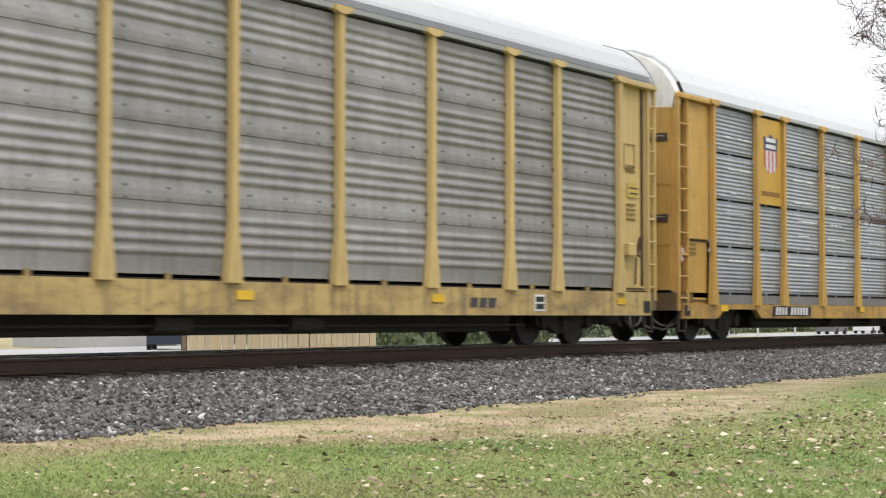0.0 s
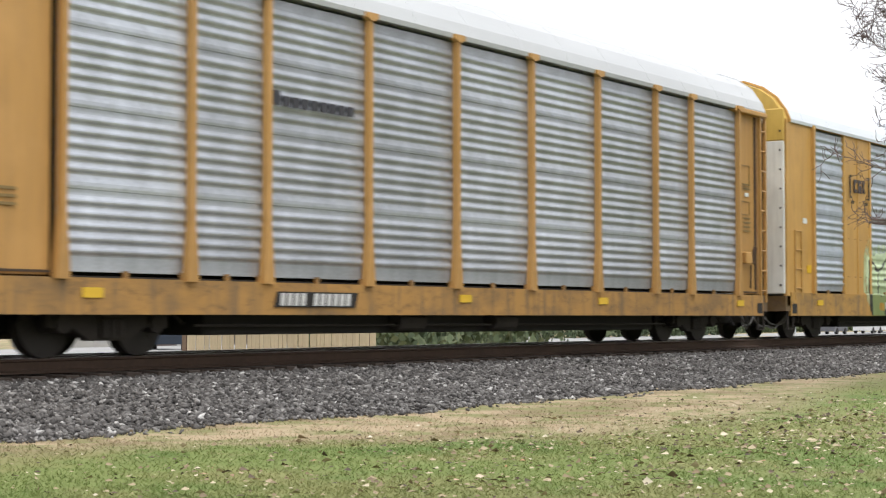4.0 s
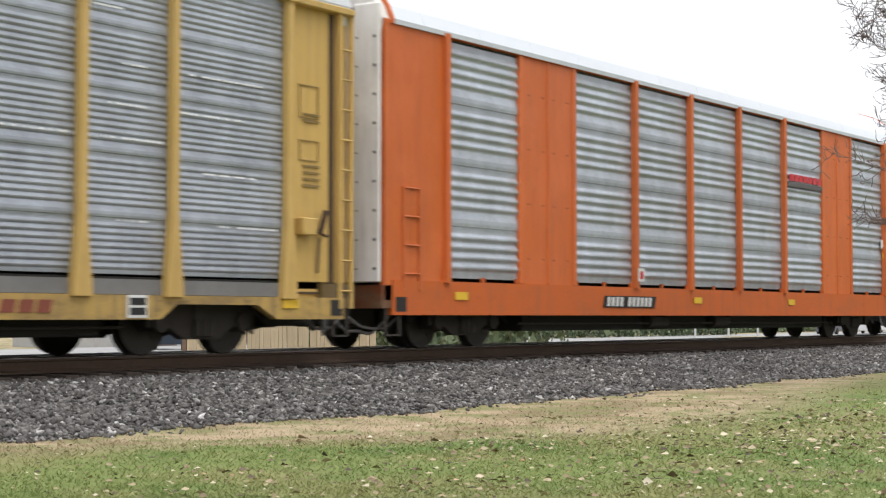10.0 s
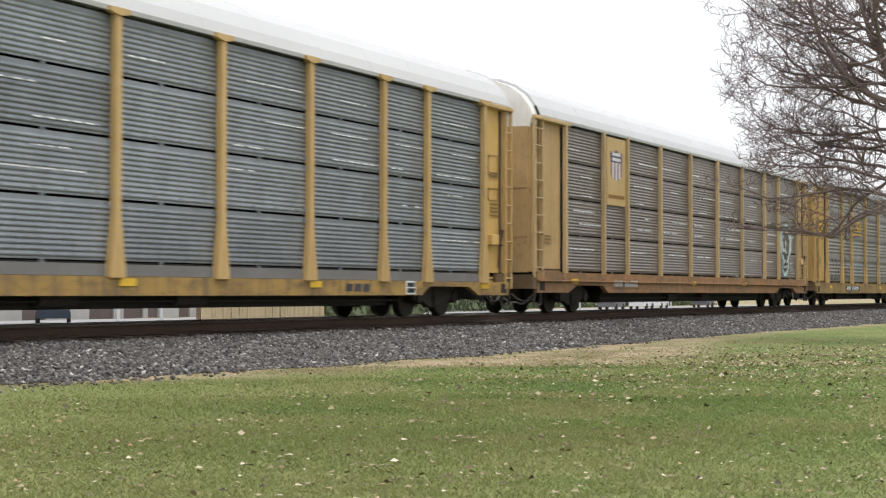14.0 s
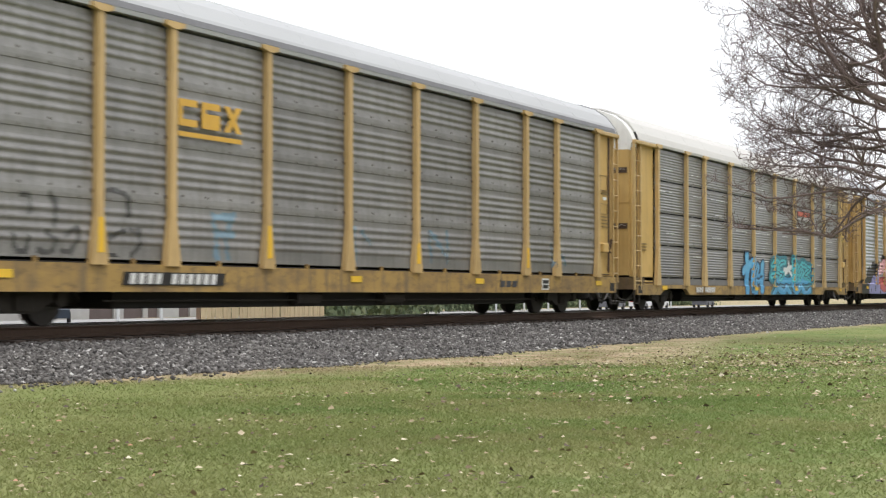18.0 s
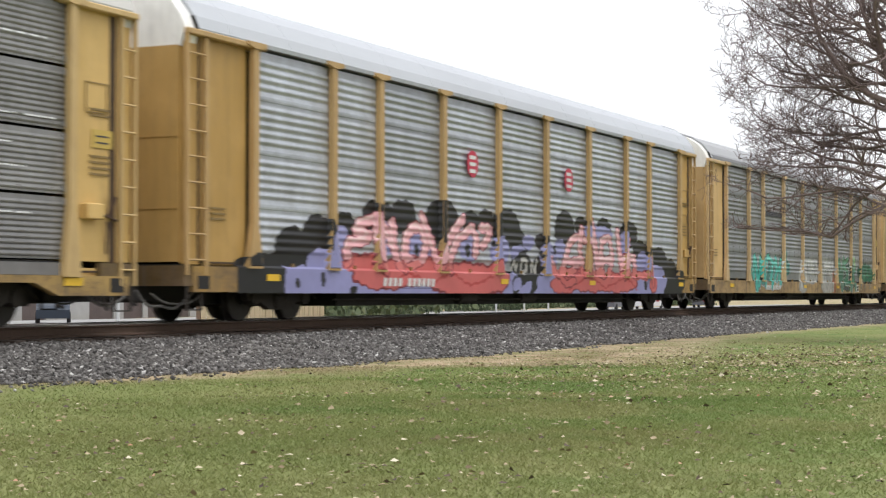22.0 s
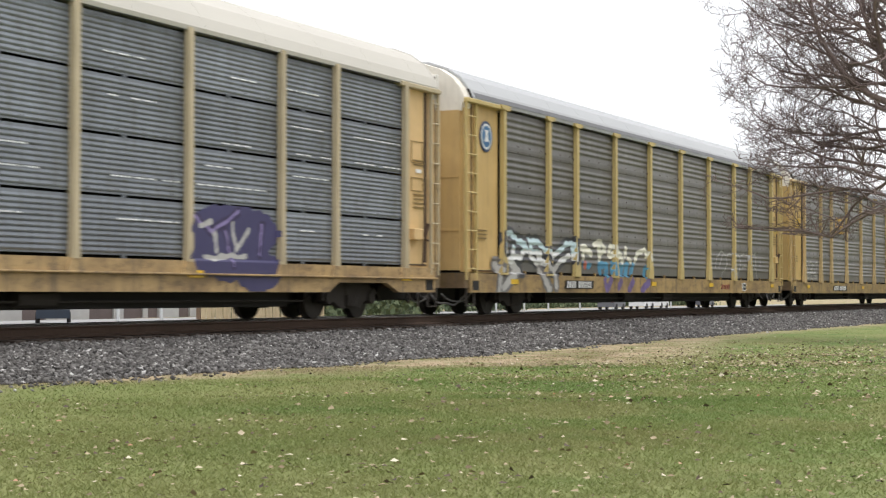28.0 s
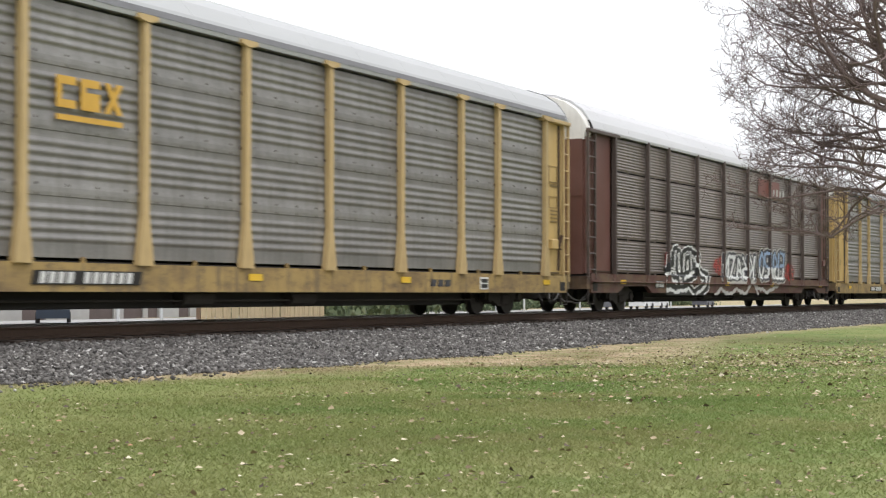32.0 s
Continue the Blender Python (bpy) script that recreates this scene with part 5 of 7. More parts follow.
    # pale green lettering and black-and-blue fade
    wide = [[(0.91, 1.88), (1.22, 1.92), (1.4, 1.77), (1.61, 1.63), (1.68, 1.04)], [(1.68, 1.64), (1.91, 1.74), (2.29, 1.99), (2.53, 1.8), (2.54, 1.06)], [(2.05, 1.43), (2.54, 1.45)]]
    tall = [[(2.98, 1.93), (3.11, 1.6), (3.11, 0.94)], [(3.19, 1.9), (3.66, 1.91), (3.5, 1.42)], [(3.88, 1.96), (4.15, 1.71), (3.83, 1.39), (3.83, 1.02)], [(4.26, 1.82), (5.19, 1.89)], [(5.19, 1.69), (4.72, 1.67), (4.38, 1.38), (4.72, 1.21)], [(0.88, 1.88), (0.91, 0.63)]]
    field = [(1.91, 1.36, 1.18, 0.59), (4.04, 1.37, 1.44, 0.52), (0.75, 1.38, 0.22, 2.96), (1.04, 2.13, 0.18, 1.39), (2.98, 1.86, 1.97, 0.15), (4.72, 2.02, 0.71, 0.4)]
    bolt = [[(0.68, 2.46), (0.84, 1.73), (1.43, 1.59)], [(1.43, 1.59), (0.84, 1.4)], [(1.43, 1.57), (1.43, 0.7)], [(7.21, 2.37), (7.2, 1.14)], [(8.4, 1.26), (8.15, 0.61)]]
    chips = [[(2.53, 1.76), (2.49, 1.33)], [(4.75, 1.52), (4.91, 1.65)], [(5.93, 1.34), (6.11, 1.51)], [(3.49, 1.16), (3.79, 1.16)]]
    drip = [[(3.79, 1.16), (3.49, 1.04), (3.34, 0.63)]]
    soot = [(1.36, 1.53, 1.24, 0.45), (3.04, 1.66, 0.91, 0.7), (5.25, 1.66, 1.58, 0.4), (6.47, 1.96, 1.12, 0.47), (7.87, 1.38, 0.71, 1.21), (1.76, 0.78, 0.41, 0.55), (3.19, 0.83, 1.4, 0.23), (5.41, 0.94, 1.41, 0.24), (7.19, 0.83, 0.96, 0.28)]
    soot2 = [(2.18, 1.25, 0.71, 0.59), (3.49, 1.28, 0.94, 0.52), (5.24, 1.32, 1.4, 0.36), (7.87, 1.29, 0.59, 1.23)]
    zig = [[(9.19, 2.31), (8.93, 1.97), (9.35, 1.75)], [(9.35, 1.75), (9.17, 1.27), (10.25, 1.58)]]
    letters = wide + tall
    lime = spray((0.55, 0.66, 0.42))
    mural("D", "graffiti", "pale green lettered graffiti with black outline", 0.215, 0.462, 0.53, 2.5, [
        (spray_thin((0.55, 0.66, 0.40), 0.35), blobs([(a, b + 0.14, r * 1.04, e * 1.14) for a, b, r, e in field])), (spray_thin((0.55, 0.66, 0.42), 0.85), blobs(field[:2] + field[4:])), (lime, both(brush(letters, 0.12), above(1.3))), (spray((0.38, 0.47, 0.27)), both(blobs(field[:2]), below(1.30))), (MINT_D, both(blobs(field[:2]), below(1.06))),
        (spray_thin((0.55, 0.64, 0.36), 0.6), near([[(4.95, 2.1), (5.0, 1.2)], [(0.62, 2.0), (0.56, 1.15)]], 0.09)), (MINT_D, both(lambda x, z: (x > 0.95) & (x < 4.6 + 0.1 * np.sin(9 * z)), below(1.02))), (INK, near(letters, 0.036)), (INK, near([[(1.0, 1.1), (1.0, 0.56)], [(1.95, 0.56), (2.1, 0.95)], [(3.4, 0.56), (3.5, 0.98)], [(4.25, 0.58), (4.3, 0.92), (4.12, 0.75)]], 0.05)),
        (spray((0.50, 0.09, 0.04)), blobs([(0.97, 1.42, 0.06, 1.4)])), (spray_thin((0.60, 0.34, 0.05), 0.7), blobs([(1.7, 0.75, 0.2, 0.6), (3.75, 0.75, 0.2, 0.7)]))], 0.025)
    mural("D", "graffiti", "faded black graffiti with light blue strokes", 0.455, 0.865, 0.53, 2.6, [
        (spray_thin((0.08, 0.08, 0.095), 0.22), blobs([(a, b + 0.16, r * 1.15, e * 1.15) for a, b, r, e in soot])), (spray_thin((0.07, 0.07, 0.085), 0.36), blobs([(a, b + 0.06, r * 1.05, e * 1.04) for a, b, r, e in soot])), (spray_thin((0.055, 0.055, 0.07), 0.55), blobs([(a, b - 0.04, r * 0.9, e * 0.9) for a, b, r, e in soot])), (spray_thin((0.04, 0.04, 0.05), 0.68), blobs(soot2)),
        (spray_thin((0.075, 0.062, 0.055), 0.8), both(lambda x, z: (x > 0.45 + 0.2 * np.sin(7 * z)) & (x < 9.0), below(1.03))),
        (spray_thin((0.35, 0.20, 0.06), 0.85), both(blobs([(2.9, 0.82, 0.3, 0.4), (4.3, 0.85, 0.25, 0.4), (5.9, 0.80, 0.3, 0.4), (7.9, 0.78, 0.3, 0.4)]), below(1.02))), (CYAN, near(bolt, 0.10)), (CYAN, near(drip, 0.10)), (CYAN, near(chips[3:], 0.10)), (PALEBLUE, near(chips[:3], 0.07))])
    mural("D", "graffiti", "light blue zigzag strokes over thin grey spray", 0.833, 0.935, 0.60, 2.5, [
        (spray_thin((0.09, 0.09, 0.11), 0.35), blobs([(0.3, 1.2, 0.6, 0.9), (0.9, 1.0, 0.8, 0.4)])), (CYAN, near([[(a - 0.378 * 22.75, b) for a, b in line] for line in zig], 0.06))])
    # turquoise wild style
    left = [[(0.67, 1.81), (0.82, 1.34), (0.58, 0.93), (0.59, 0.52)], [(0.3, 1.3), (1.16, 1.53)], [(1.43, 1.63), (1.52, 1.24), (1.32, 0.64)], [(2.14, 1.44), (1.78, 1.1), (2.25, 1.03), (2.79, 1.14)], [(2.79, 1.54), (2.63, 1.08), (2.58, 0.65)], [(1.81, 0.95), (1.71, 0.49)]]
    upper = [[(4.18, 1.54), (4.67, 1.74), (5.07, 1.67), (4.61, 1.22), (4.06, 1.13)], [(6.03, 1.7), (5.24, 1.61), (5.1, 1.3), (5.86, 1.23), (5.31, 1.05)], [(7.34, 1.75), (7.26, 1.03)], [(7.37, 1.68), (8.09, 1.56), (7.55, 1.11)], [(8.58, 1.57), (8.07, 1.34), (8.43, 1.09), (8.9, 1.34), (8.58, 1.57)], [(8.77, 1.67), (10.08, 1.48), (9.09, 1.22), (10.04, 1.07)]]
    lower = [[(4.13, 0.43), (4.74, 0.73), (5.64, 0.53)], [(5.64, 0.53), (6.18, 0.72), (6.8, 0.47)], [(7.11, 0.83), (7.55, 0.44), (8.3, 0.75)], [(8.61, 0.75), (9.09, 0.44), (9.91, 0.62)], [(4.55, 0.99), (9.87, 1.01)]]
    star = [[(5.9, 1.39), (6.52, 1.44), (7.05, 1.21)], [(6.66, 1.64), (6.59, 1.44), (6.1, 1.26)], [(6.59, 1.44), (7.08, 1.53)]]
    blue, deep, lime = spray((0.10, 0.36, 0.62)), spray((0.025, 0.05, 0.10)), spray((0.10, 0.50, 0.56))
    mural("J", "graffiti", "turquoise and blue graffiti with a white star", 0.400, 0.757, 0.47, 2.2, [
        (deep, brush(left, 0.20)), (blue, brush(left, 0.145)), (spray((0.16, 0.46, 0.70)), both(brush(left, 0.09), above(1.2))), (deep, near(left[2:4], 0.035)),
        (spray((0.05, 0.22, 0.28)), brush(upper + lower, 0.25)), (deep, brush(upper + lower, 0.165)), (spray((0.075, 0.34, 0.56)), brush(lower, 0.12)), (TEAL, brush(upper, 0.135)), (lime, brush(upper, 0.095)), (deep, near(upper, 0.022)), 
        (spray((0.15, 0.42, 0.66)), near([[(a, b + 0.07) for a, b in line] for line in lower[:4]], 0.045)), (CHALK, near(star, 0.085))])
    # aqua piece, white block, green pieces
    aqua = [[(1.17, 1.83), (1.01, 1.31), (1.28, 0.65)], [(1.2, 1.83), (1.67, 0.98)], [(1.98, 1.8), (1.88, 1.2), (1.52, 0.78)], [(2.11, 1.73), (2.24, 1.31), (2.09, 0.89)]]
    aqua += [[(3, 1.87), (2.69, 1.36), (2.46, 0.79)], [(3.02, 1.85), (3.71, 1.66), (3.4, 0.73)], [(3.71, 1.65), (4.19, 1.6)], [(4.16, 1.82), (4.31, 1.34), (4.02, 0.98)], [(4.26, 1.37), (4.78, 1.43)], [(4.86, 1.74), (4.63, 0.89)]]
    wash = [(0.5, 1.29, 0.26, 1.04), (5.82, 1.45, 0.46, 0.57), (5.76, 1.85, 0.08, 4.1), (1.23, 0.75, 0.22, 0.86), (3.12, 1.3, 1.41, 0.28)]
    block = [[(1.43, 1.74), (1.16, 1.2), (1.22, 0.77)], [(2.35, 1.75), (2.03, 1.46), (2.28, 1.1)], [(2.35, 1.75), (3.97, 1.77)], [(3.36, 1.66), (3.19, 1.08)], [(3.97, 1.6), (3.89, 1.09)], [(5.46, 1.64), (6.96, 1.73)], [(5.55, 1.56), (5.65, 1.12)], [(6.34, 1.58), (6.85, 1.14)]]
    slab = [(2.82, 1.4, 1.39, 0.31), (6.04, 1.46, 1.23, 0.38), (1.41, 0.77, 0.63, 0.35), (5.85, 0.78, 1.26, 0.18)]
    bubble = [[(0.72, 1.89), (0.5, 1.56), (0.87, 1.13), (0.98, 0.68)], [(0.77, 1.89), (1.2, 1.14)], [(1.61, 2.02), (1.45, 1.58), (1.29, 1.11)], [(2.39, 1.97), (1.81, 1.85), (1.81, 1.59), (2.39, 1.46), (2.28, 1.1), (1.75, 1.02)]]
    bubble += [[(3.15, 2.08), (2.95, 1.4), (2.91, 0.69)], [(3.15, 2.08), (3.82, 1.99), (3.93, 1.55), (3.19, 1.22)], [(1.75, 1.01), (2.98, 0.95)], [(3.71, 1.19), (3.78, 0.73)]]
    spiky = [(1.97, 1.45, 1.72, 0.24), (3.03, 1.35, 0.74, 0.42), (0.82, 1.42, 0.52, 0.46)]
    thorns = [[(0.97, 2.15), (1.1, 1.75)], [(1.33, 2.11), (1.4, 1.79)], [(1.63, 2.18), (1.77, 1.8)], [(2.14, 2.15), (2.25, 1.82)], [(2.52, 2.18), (2.67, 1.83)], [(2.93, 2.16), (3.02, 1.84)], [(3.39, 2.18), (3.35, 1.86)], [(0.5, 1.45), (0.74, 1.7)], [(0.82, 0.76), (0.85, 1.06)], [(1.64, 0.79), (1.6, 1.07)], [(2.76, 0.75), (2.81, 1.09)], [(0.34, 1.35), (0.82, 1.22)]]
    mural("L", "graffiti", "bright aqua graffiti with dark outlines", 0.172, 0.40, 0.53, 2.3, [
        (spray_thin((0.06, 0.40, 0.34), 0.5), blobs(wash)), (spray_thin((0.70, 0.76, 0.75), 0.75), brush(aqua, 0.15)), (INK, brush(aqua, 0.125)), (spray((0.05, 0.40, 0.34)), brush(aqua, 0.09)), (spray((0.12, 0.52, 0.45)), both(near(aqua, 0.06), above(1.45))),
        (spray_thin((0.45, 0.25, 0.20), 0.7), near([[(2.75, 1.6), (2.75, 0.9)]], 0.09))])
    mural("L", "graffiti", "washed-out white block graffiti", 0.40, 0.66, 0.53, 2.1, [
        (spray_thin((0.52, 0.53, 0.51), 0.58), blobs([(a, b, r * 1.08, e * 1.15) for a, b, r, e in slab])), (spray_thin((0.62, 0.63, 0.61), 0.7), near(block, 0.11)), (spray_thin((0.2, 0.22, 0.22), 0.5), near(block[3:5] + block[6:], 0.03)), (spray_thin((0.42, 0.14, 0.07), 0.6), near([[(7.05, 0.62), (7.1, 1.3)]], 0.16))])
    mural("L", "graffiti", "dark green bubble graffiti with white outline", 0.655, 0.808, 0.53, 2.25, [
        (spray_thin((0.03, 0.15, 0.09), 0.6), blobs([(2.2, 1.2, 1.7, 0.36)])), (spray_thin((0.65, 0.66, 0.64), 0.8), brush(bubble, 0.165)), (INK, brush(bubble, 0.135)), (spray((0.035, 0.175, 0.105)), brush(bubble, 0.105)), (spray((0.13, 0.36, 0.22)), both(brush(bubble, 0.07), above(1.5))), (INK, near(bubble[:3], 0.02)),
        (spray((0.28, 0.46, 0.20)), both(near(bubble[5:6], 0.13), above(1.75)))])
    mural("L", "graffiti", "dark green spiky graffiti tag", 0.795, 0.925, 0.53, 2.2, [
        (spray_thin((0.55, 0.60, 0.55), 0.5), near(thorns, 0.075)), (spray_thin((0.03, 0.17, 0.09), 0.75), blobs(spiky)), (INK, near(thorns, 0.05)), (INK, near([[(0.5, 1.2), (0.9, 1.6), (1.1, 1.2), (1.5, 1.62), (1.8, 1.2), (2.2, 1.6), (2.6, 1.2), (3.0, 1.55)]], 0.03)), (spray_thin((0.10, 0.34, 0.20), 0.6), near([[(0.7, 1.3), (1.2, 1.35), (1.9, 1.28), (2.8, 1.38)]], 0.06))])
    # blue throw-up and purple tag
    throw = [[(0.38, 2.02), (0.9, 1.78), (0.38, 1.5), (1.07, 1.3), (1.16, 0.86)], [(1.34, 2.11), (1.61, 1.85), (1.56, 1.22), (1.34, 0.99)], [(2.07, 2.28), (1.98, 1.68), (2.26, 0.96)], [(2.93, 2.18), (2.84, 0.87)]]
    throw += [[(3.43, 2.2), (3.83, 1.93), (3.63, 1.64), (4.25, 1.56), (4.15, 0.98)], [(4.46, 2.2), (4.78, 1.87), (4.68, 0.99)], [(3.53, 0.88), (4.68, 0.89)]]
    cloth = [(1.07, 1.7, 1, 0.58), (2.26, 1.6, 1.17, 0.63), (3.94, 1.6, 1.06, 0.68), (1.16, 1.03, 0.72, 0.59), (2.84, 1.06, 1.21, 0.31), (5.44, 1.62, 0.27, 0.66), (6.12, 1.36, 0.28, 0.72), (4.25, 1.08, 0.64, 0.45)]
    robe = [(1.83, 1.56, 1.45, 0.33), (1.74, 1.1, 1.36, 0.29), (2.54, 0.91, 0.82, 0.49)]
    robe_line = [[(0.6, 1.8), (1.17, 1.55), (1.95, 1.9)], [(1.55, 1.56), (1.74, 0.97)], [(2.75, 1.72), (2.66, 1.18)]]
    mural("M", "graffiti", "faded sky-blue graffiti", 0.083, 0.285, 0.53, 2.35, [
        (spray_thin((0.10, 0.28, 0.46), 0.68), blobs(cloth)), (spray_thin((0.07, 0.24, 0.46), 0.5), near(throw, 0.12)), (spray((0.03, 0.09, 0.18)), near(throw, 0.025)), (spray_thin((0.16, 0.40, 0.62), 0.7), near([[(a + 0.12, b) for a, b in line] for line in throw], 0.05))])
    mural("M", "graffiti", "purple lettered graffiti tag", 0.64, 0.76, 0.53, 2.0, [(PURPLE, blobs(robe)), (spray((0.03, 0.02, 0.07)), near(robe_line, 0.09)), (spray((0.25, 0.2, 0.4)), near(robe_line, 0.03)), (ASH, near([[(0.9, 1.1), (2.2, 1.15)], [(1.2, 1.5), (1.3, 1.25)], [(1.8, 1.7), (1.9, 1.25), (2.3, 1.6)], [(0.8, 1.65), (1.1, 1.7)]], 0.045))])
    # black and silver lettering, cream lettering beside it
    chrome = [[(1.11, 1.51), (1.14, 1.88), (1.49, 1.93), (2.34, 1.69), (2.54, 1.54)], [(1.7, 1.57), (1.62, 1.35), (2.15, 1.37), (2.37, 1.55)], [(1.37, 1.34), (2.05, 1.01)], [(2.67, 1.8), (3.13, 1.78), (4.02, 1.48)], [(2.81, 1.72), (2.74, 1.4), (3.25, 1.25), (3.39, 1.48), (2.96, 1.55)]]
    chrome += [[(4.23, 1.43), (5.22, 1.77), (5.62, 1.81), (5.65, 1.4)], [(4.33, 1.07), (4.83, 1.36), (5.38, 1.46)], [(3.42, 1.34), (3.96, 1.05)]]
    drops = [[(0.6, 1.19), (0.85, 1.02), (0.7, 0.53)], [(3.37, 1.07), (3.87, 0.59)], [(4.23, 1.07), (4.33, 0.68)], [(1.71, 0.98), (1, 0.66)]]
    cream = [[(6.14, 1.66), (6.45, 1.77), (6.99, 1.54)], [(6.47, 1.74), (6.39, 1.42)], [(7.24, 1.82), (7.65, 1.89), (8.08, 1.73)], [(7.59, 1.83), (7.65, 1.45)], [(8.08, 1.66), (7.77, 1.59)], [(8.47, 1.75), (8.36, 1.55), (8.71, 1.56), (8.84, 1.76), (8.47, 1.77)]]
    cream += [[(9.17, 1.49), (9.23, 1.67), (9.53, 1.41)], [(9.79, 1.78), (9.7, 1.54)], [(9.96, 1.48), (10.22, 1.43)], [(10.57, 1.44), (10.84, 1.69), (11.48, 1.74), (11.82, 1.5)], [(11.48, 1.74), (11.56, 1.56)]]
    blue = [[(6.45, 1.26), (6.88, 1.25)], [(7.62, 1.3), (7.7, 1.08)], [(7.69, 1.3), (8.23, 1.24), (8.16, 1.01)], [(8.63, 1.32), (8.71, 1.01)], [(9.2, 1.26), (9.37, 1.02), (9.53, 1.31)], [(9.87, 1.31), (9.79, 1.03)], [(10.4, 1.3), (10.22, 1.04)], [(11.48, 1.22), (11.39, 1.01)]]
    plum = [[(7.93, 0.85), (8.08, 0.58), (8.39, 0.86)], [(9.2, 0.82), (9.04, 0.7)], [(9.88, 0.59), (10.22, 0.83)], [(11.02, 0.59), (11.67, 0.85)]]
    thin = [[(0.49, 1.59), (0.41, 0.97)], [(0.87, 1.36), (1.01, 1.72), (1.6, 1.9), (2.13, 1.79), (2.28, 1.51), (1.9, 1.24)], [(1.67, 1.77), (1.3, 1.37)], [(2.28, 1.8), (3.07, 1.86), (3.23, 1.72), (2.75, 1.33), (2.83, 1.01)], [(1.75, 1.24), (1.53, 0.99)]]
    thin += [[(3.15, 1.53), (3.39, 1.8), (3.81, 1.81), (3.93, 1.47), (3.69, 1.21)], [(3.98, 1.82), (4.89, 1.85), (4.93, 1.27)], [(4.15, 1.44), (4.75, 1.42)], [(5.28, 1.86), (5.83, 1.91), (6.11, 1.05)], [(5.56, 1.48), (5.93, 1.37)], [(6.49, 1.66), (6.55, 1.46)], [(2.99, 1.27), (3.1, 1.01)]]
    mural("N", "graffiti", "black and silver-white graffiti with cream lettering beside it", 0.05, 0.462, 0.53, 2.25, [
        (spray((0.05, 0.05, 0.06)), brush(chrome, 0.165)), (spray((0.16, 0.15, 0.15)), near(drops, 0.2)), (ASH, near(drops, 0.10)), (CHALK, brush(chrome, 0.072)), (PALEBLUE, both(brush(chrome, 0.072), above(1.55))), (ASH, both(brush(chrome, 0.072), below(1.22))),
        (spray_thin((0.10, 0.33, 0.52), 0.75), brush(blue, 0.09)), (spray_thin((0.17, 0.12, 0.32), 0.75), near(plum, 0.12)), (CREAM, brush(cream, 0.075)), (spray((0.45, 0.10, 0.05)), blobs([(6.55, 1.25, 0.12, 1.2)]))])
    mural("N", "graffiti", "thin white outline graffiti", 0.655, 0.90, 0.53, 2.0, [(ASH, near(thin, 0.024))], 0.025)
    mural("O", "graffiti", "thin white scrawled tag", 0.088, 0.175, 1.06, 1.9, [(ASH, near(strokes("rsoz", 0.2, 2.4, 1.25, 1.75) + strokes("sze", 0.4, 2.2, 1.1, 1.35), 0.026))], 0.03)
    # white and black wildstyle
    crown = [[(0.54, 1.61), (0.44, 1.31), (1.04, 1.08)], [(1.05, 1.78), (0.94, 1.26)], [(1.35, 1.69), (1.44, 1.2)], [(1.96, 1.71), (1.85, 1.18)], [(2.6, 1.78), (2.69, 1.22)], [(3.13, 1.64), (3.34, 1.26)], [(1.96, 1.71), (2.6, 1.78), (3.02, 1.57), (3.39, 1.64)]]
    sweep = [[(3.34, 1.19), (4.22, 1.04), (4.11, 0.75), (3.11, 0.49)], [(-0.15, 0.79), (0.44, 0.95), (1.03, 0.83)], [(-0.31, 0.39), (-0.15, 0.64), (1.03, 0.55), (2.26, 0.64), (2.79, 0.46)], [(0.05, 1.06), (0.64, 1.19)], [(1.85, 0.96), (2.91, 1.16)]]
    second = strokes("nzark", 6.1, 10.2, 1.02, 1.72, 0.10) + strokes("oswre", 10.7, 14.4, 1.05, 1.95, 0.12)
    under = [[(5.12, 0.43), (5.83, 0.66), (6.78, 0.46), (7.77, 0.66), (8.79, 0.46), (9.85, 0.95), (10.52, 0.46)], [(6.3, 0.86), (9.32, 0.88)], [(10.2, 0.75), (11.8, 0.55), (13.4, 0.8)]]
    mural("P", "graffiti", "white and black wildstyle graffiti over red patches", 0.237, 0.86, 0.45, 2.25, [
        (spray_thin((0.42, 0.06, 0.05), 0.5), blobs([(0.4, 1.45, 0.9, 0.35), (6.3, 1.4, 1.2, 0.28), (15.2, 1.3, 0.8, 0.4)])), (CHALK, brush(crown + sweep, 0.235)), (INK, brush(crown + sweep, 0.19)), (CHALK, brush(crown + sweep, 0.055)),
        (ASH, brush(second, 0.195)), (spray((0.05, 0.05, 0.06)), brush(second, 0.155)), (ASH, brush(under, 0.06)), (CHALK, brush(second, 0.06)), (spray((0.26, 0.36, 0.52)), both(brush(second, 0.06), lambda x, z: (x > 10.5) & (z > 1.45))), (INK, near(crown, 0.02))])
    # chalk and cyan on the sooty car
    scrawl = [[(-0.93, 1.57), (-0.62, 1.17), (-0.41, 1.53), (-0.19, 1.18)], [(0.3, 1.19), (0.47, 1.62), (0.75, 1.32), (0.47, 1.1), (0.3, 1.19)], [(0.75, 1.14), (1.16, 1.02)], [(-1.28, 1.04), (-0.82, 0.99)], [(1.75, 1.66), (2, 1.86), (2.31, 1.17), (2.62, 1.76)], [(1.75, 1.47), (2.25, 1.55)]]
    scrawl += [[(2.76, 0.98), (2.82, 1.96), (3.08, 1.97)], [(3.02, 1.18), (3.34, 1.72), (3.55, 1.32)], [(3.75, 1.8), (3.95, 1.33), (4.16, 1.14)], [(4.66, 1.8), (4.94, 1.67), (4.66, 1.56)], [(2.5, 1.33), (3.01, 1.31)], [(4.09, 1.94), (4.16, 1)]]
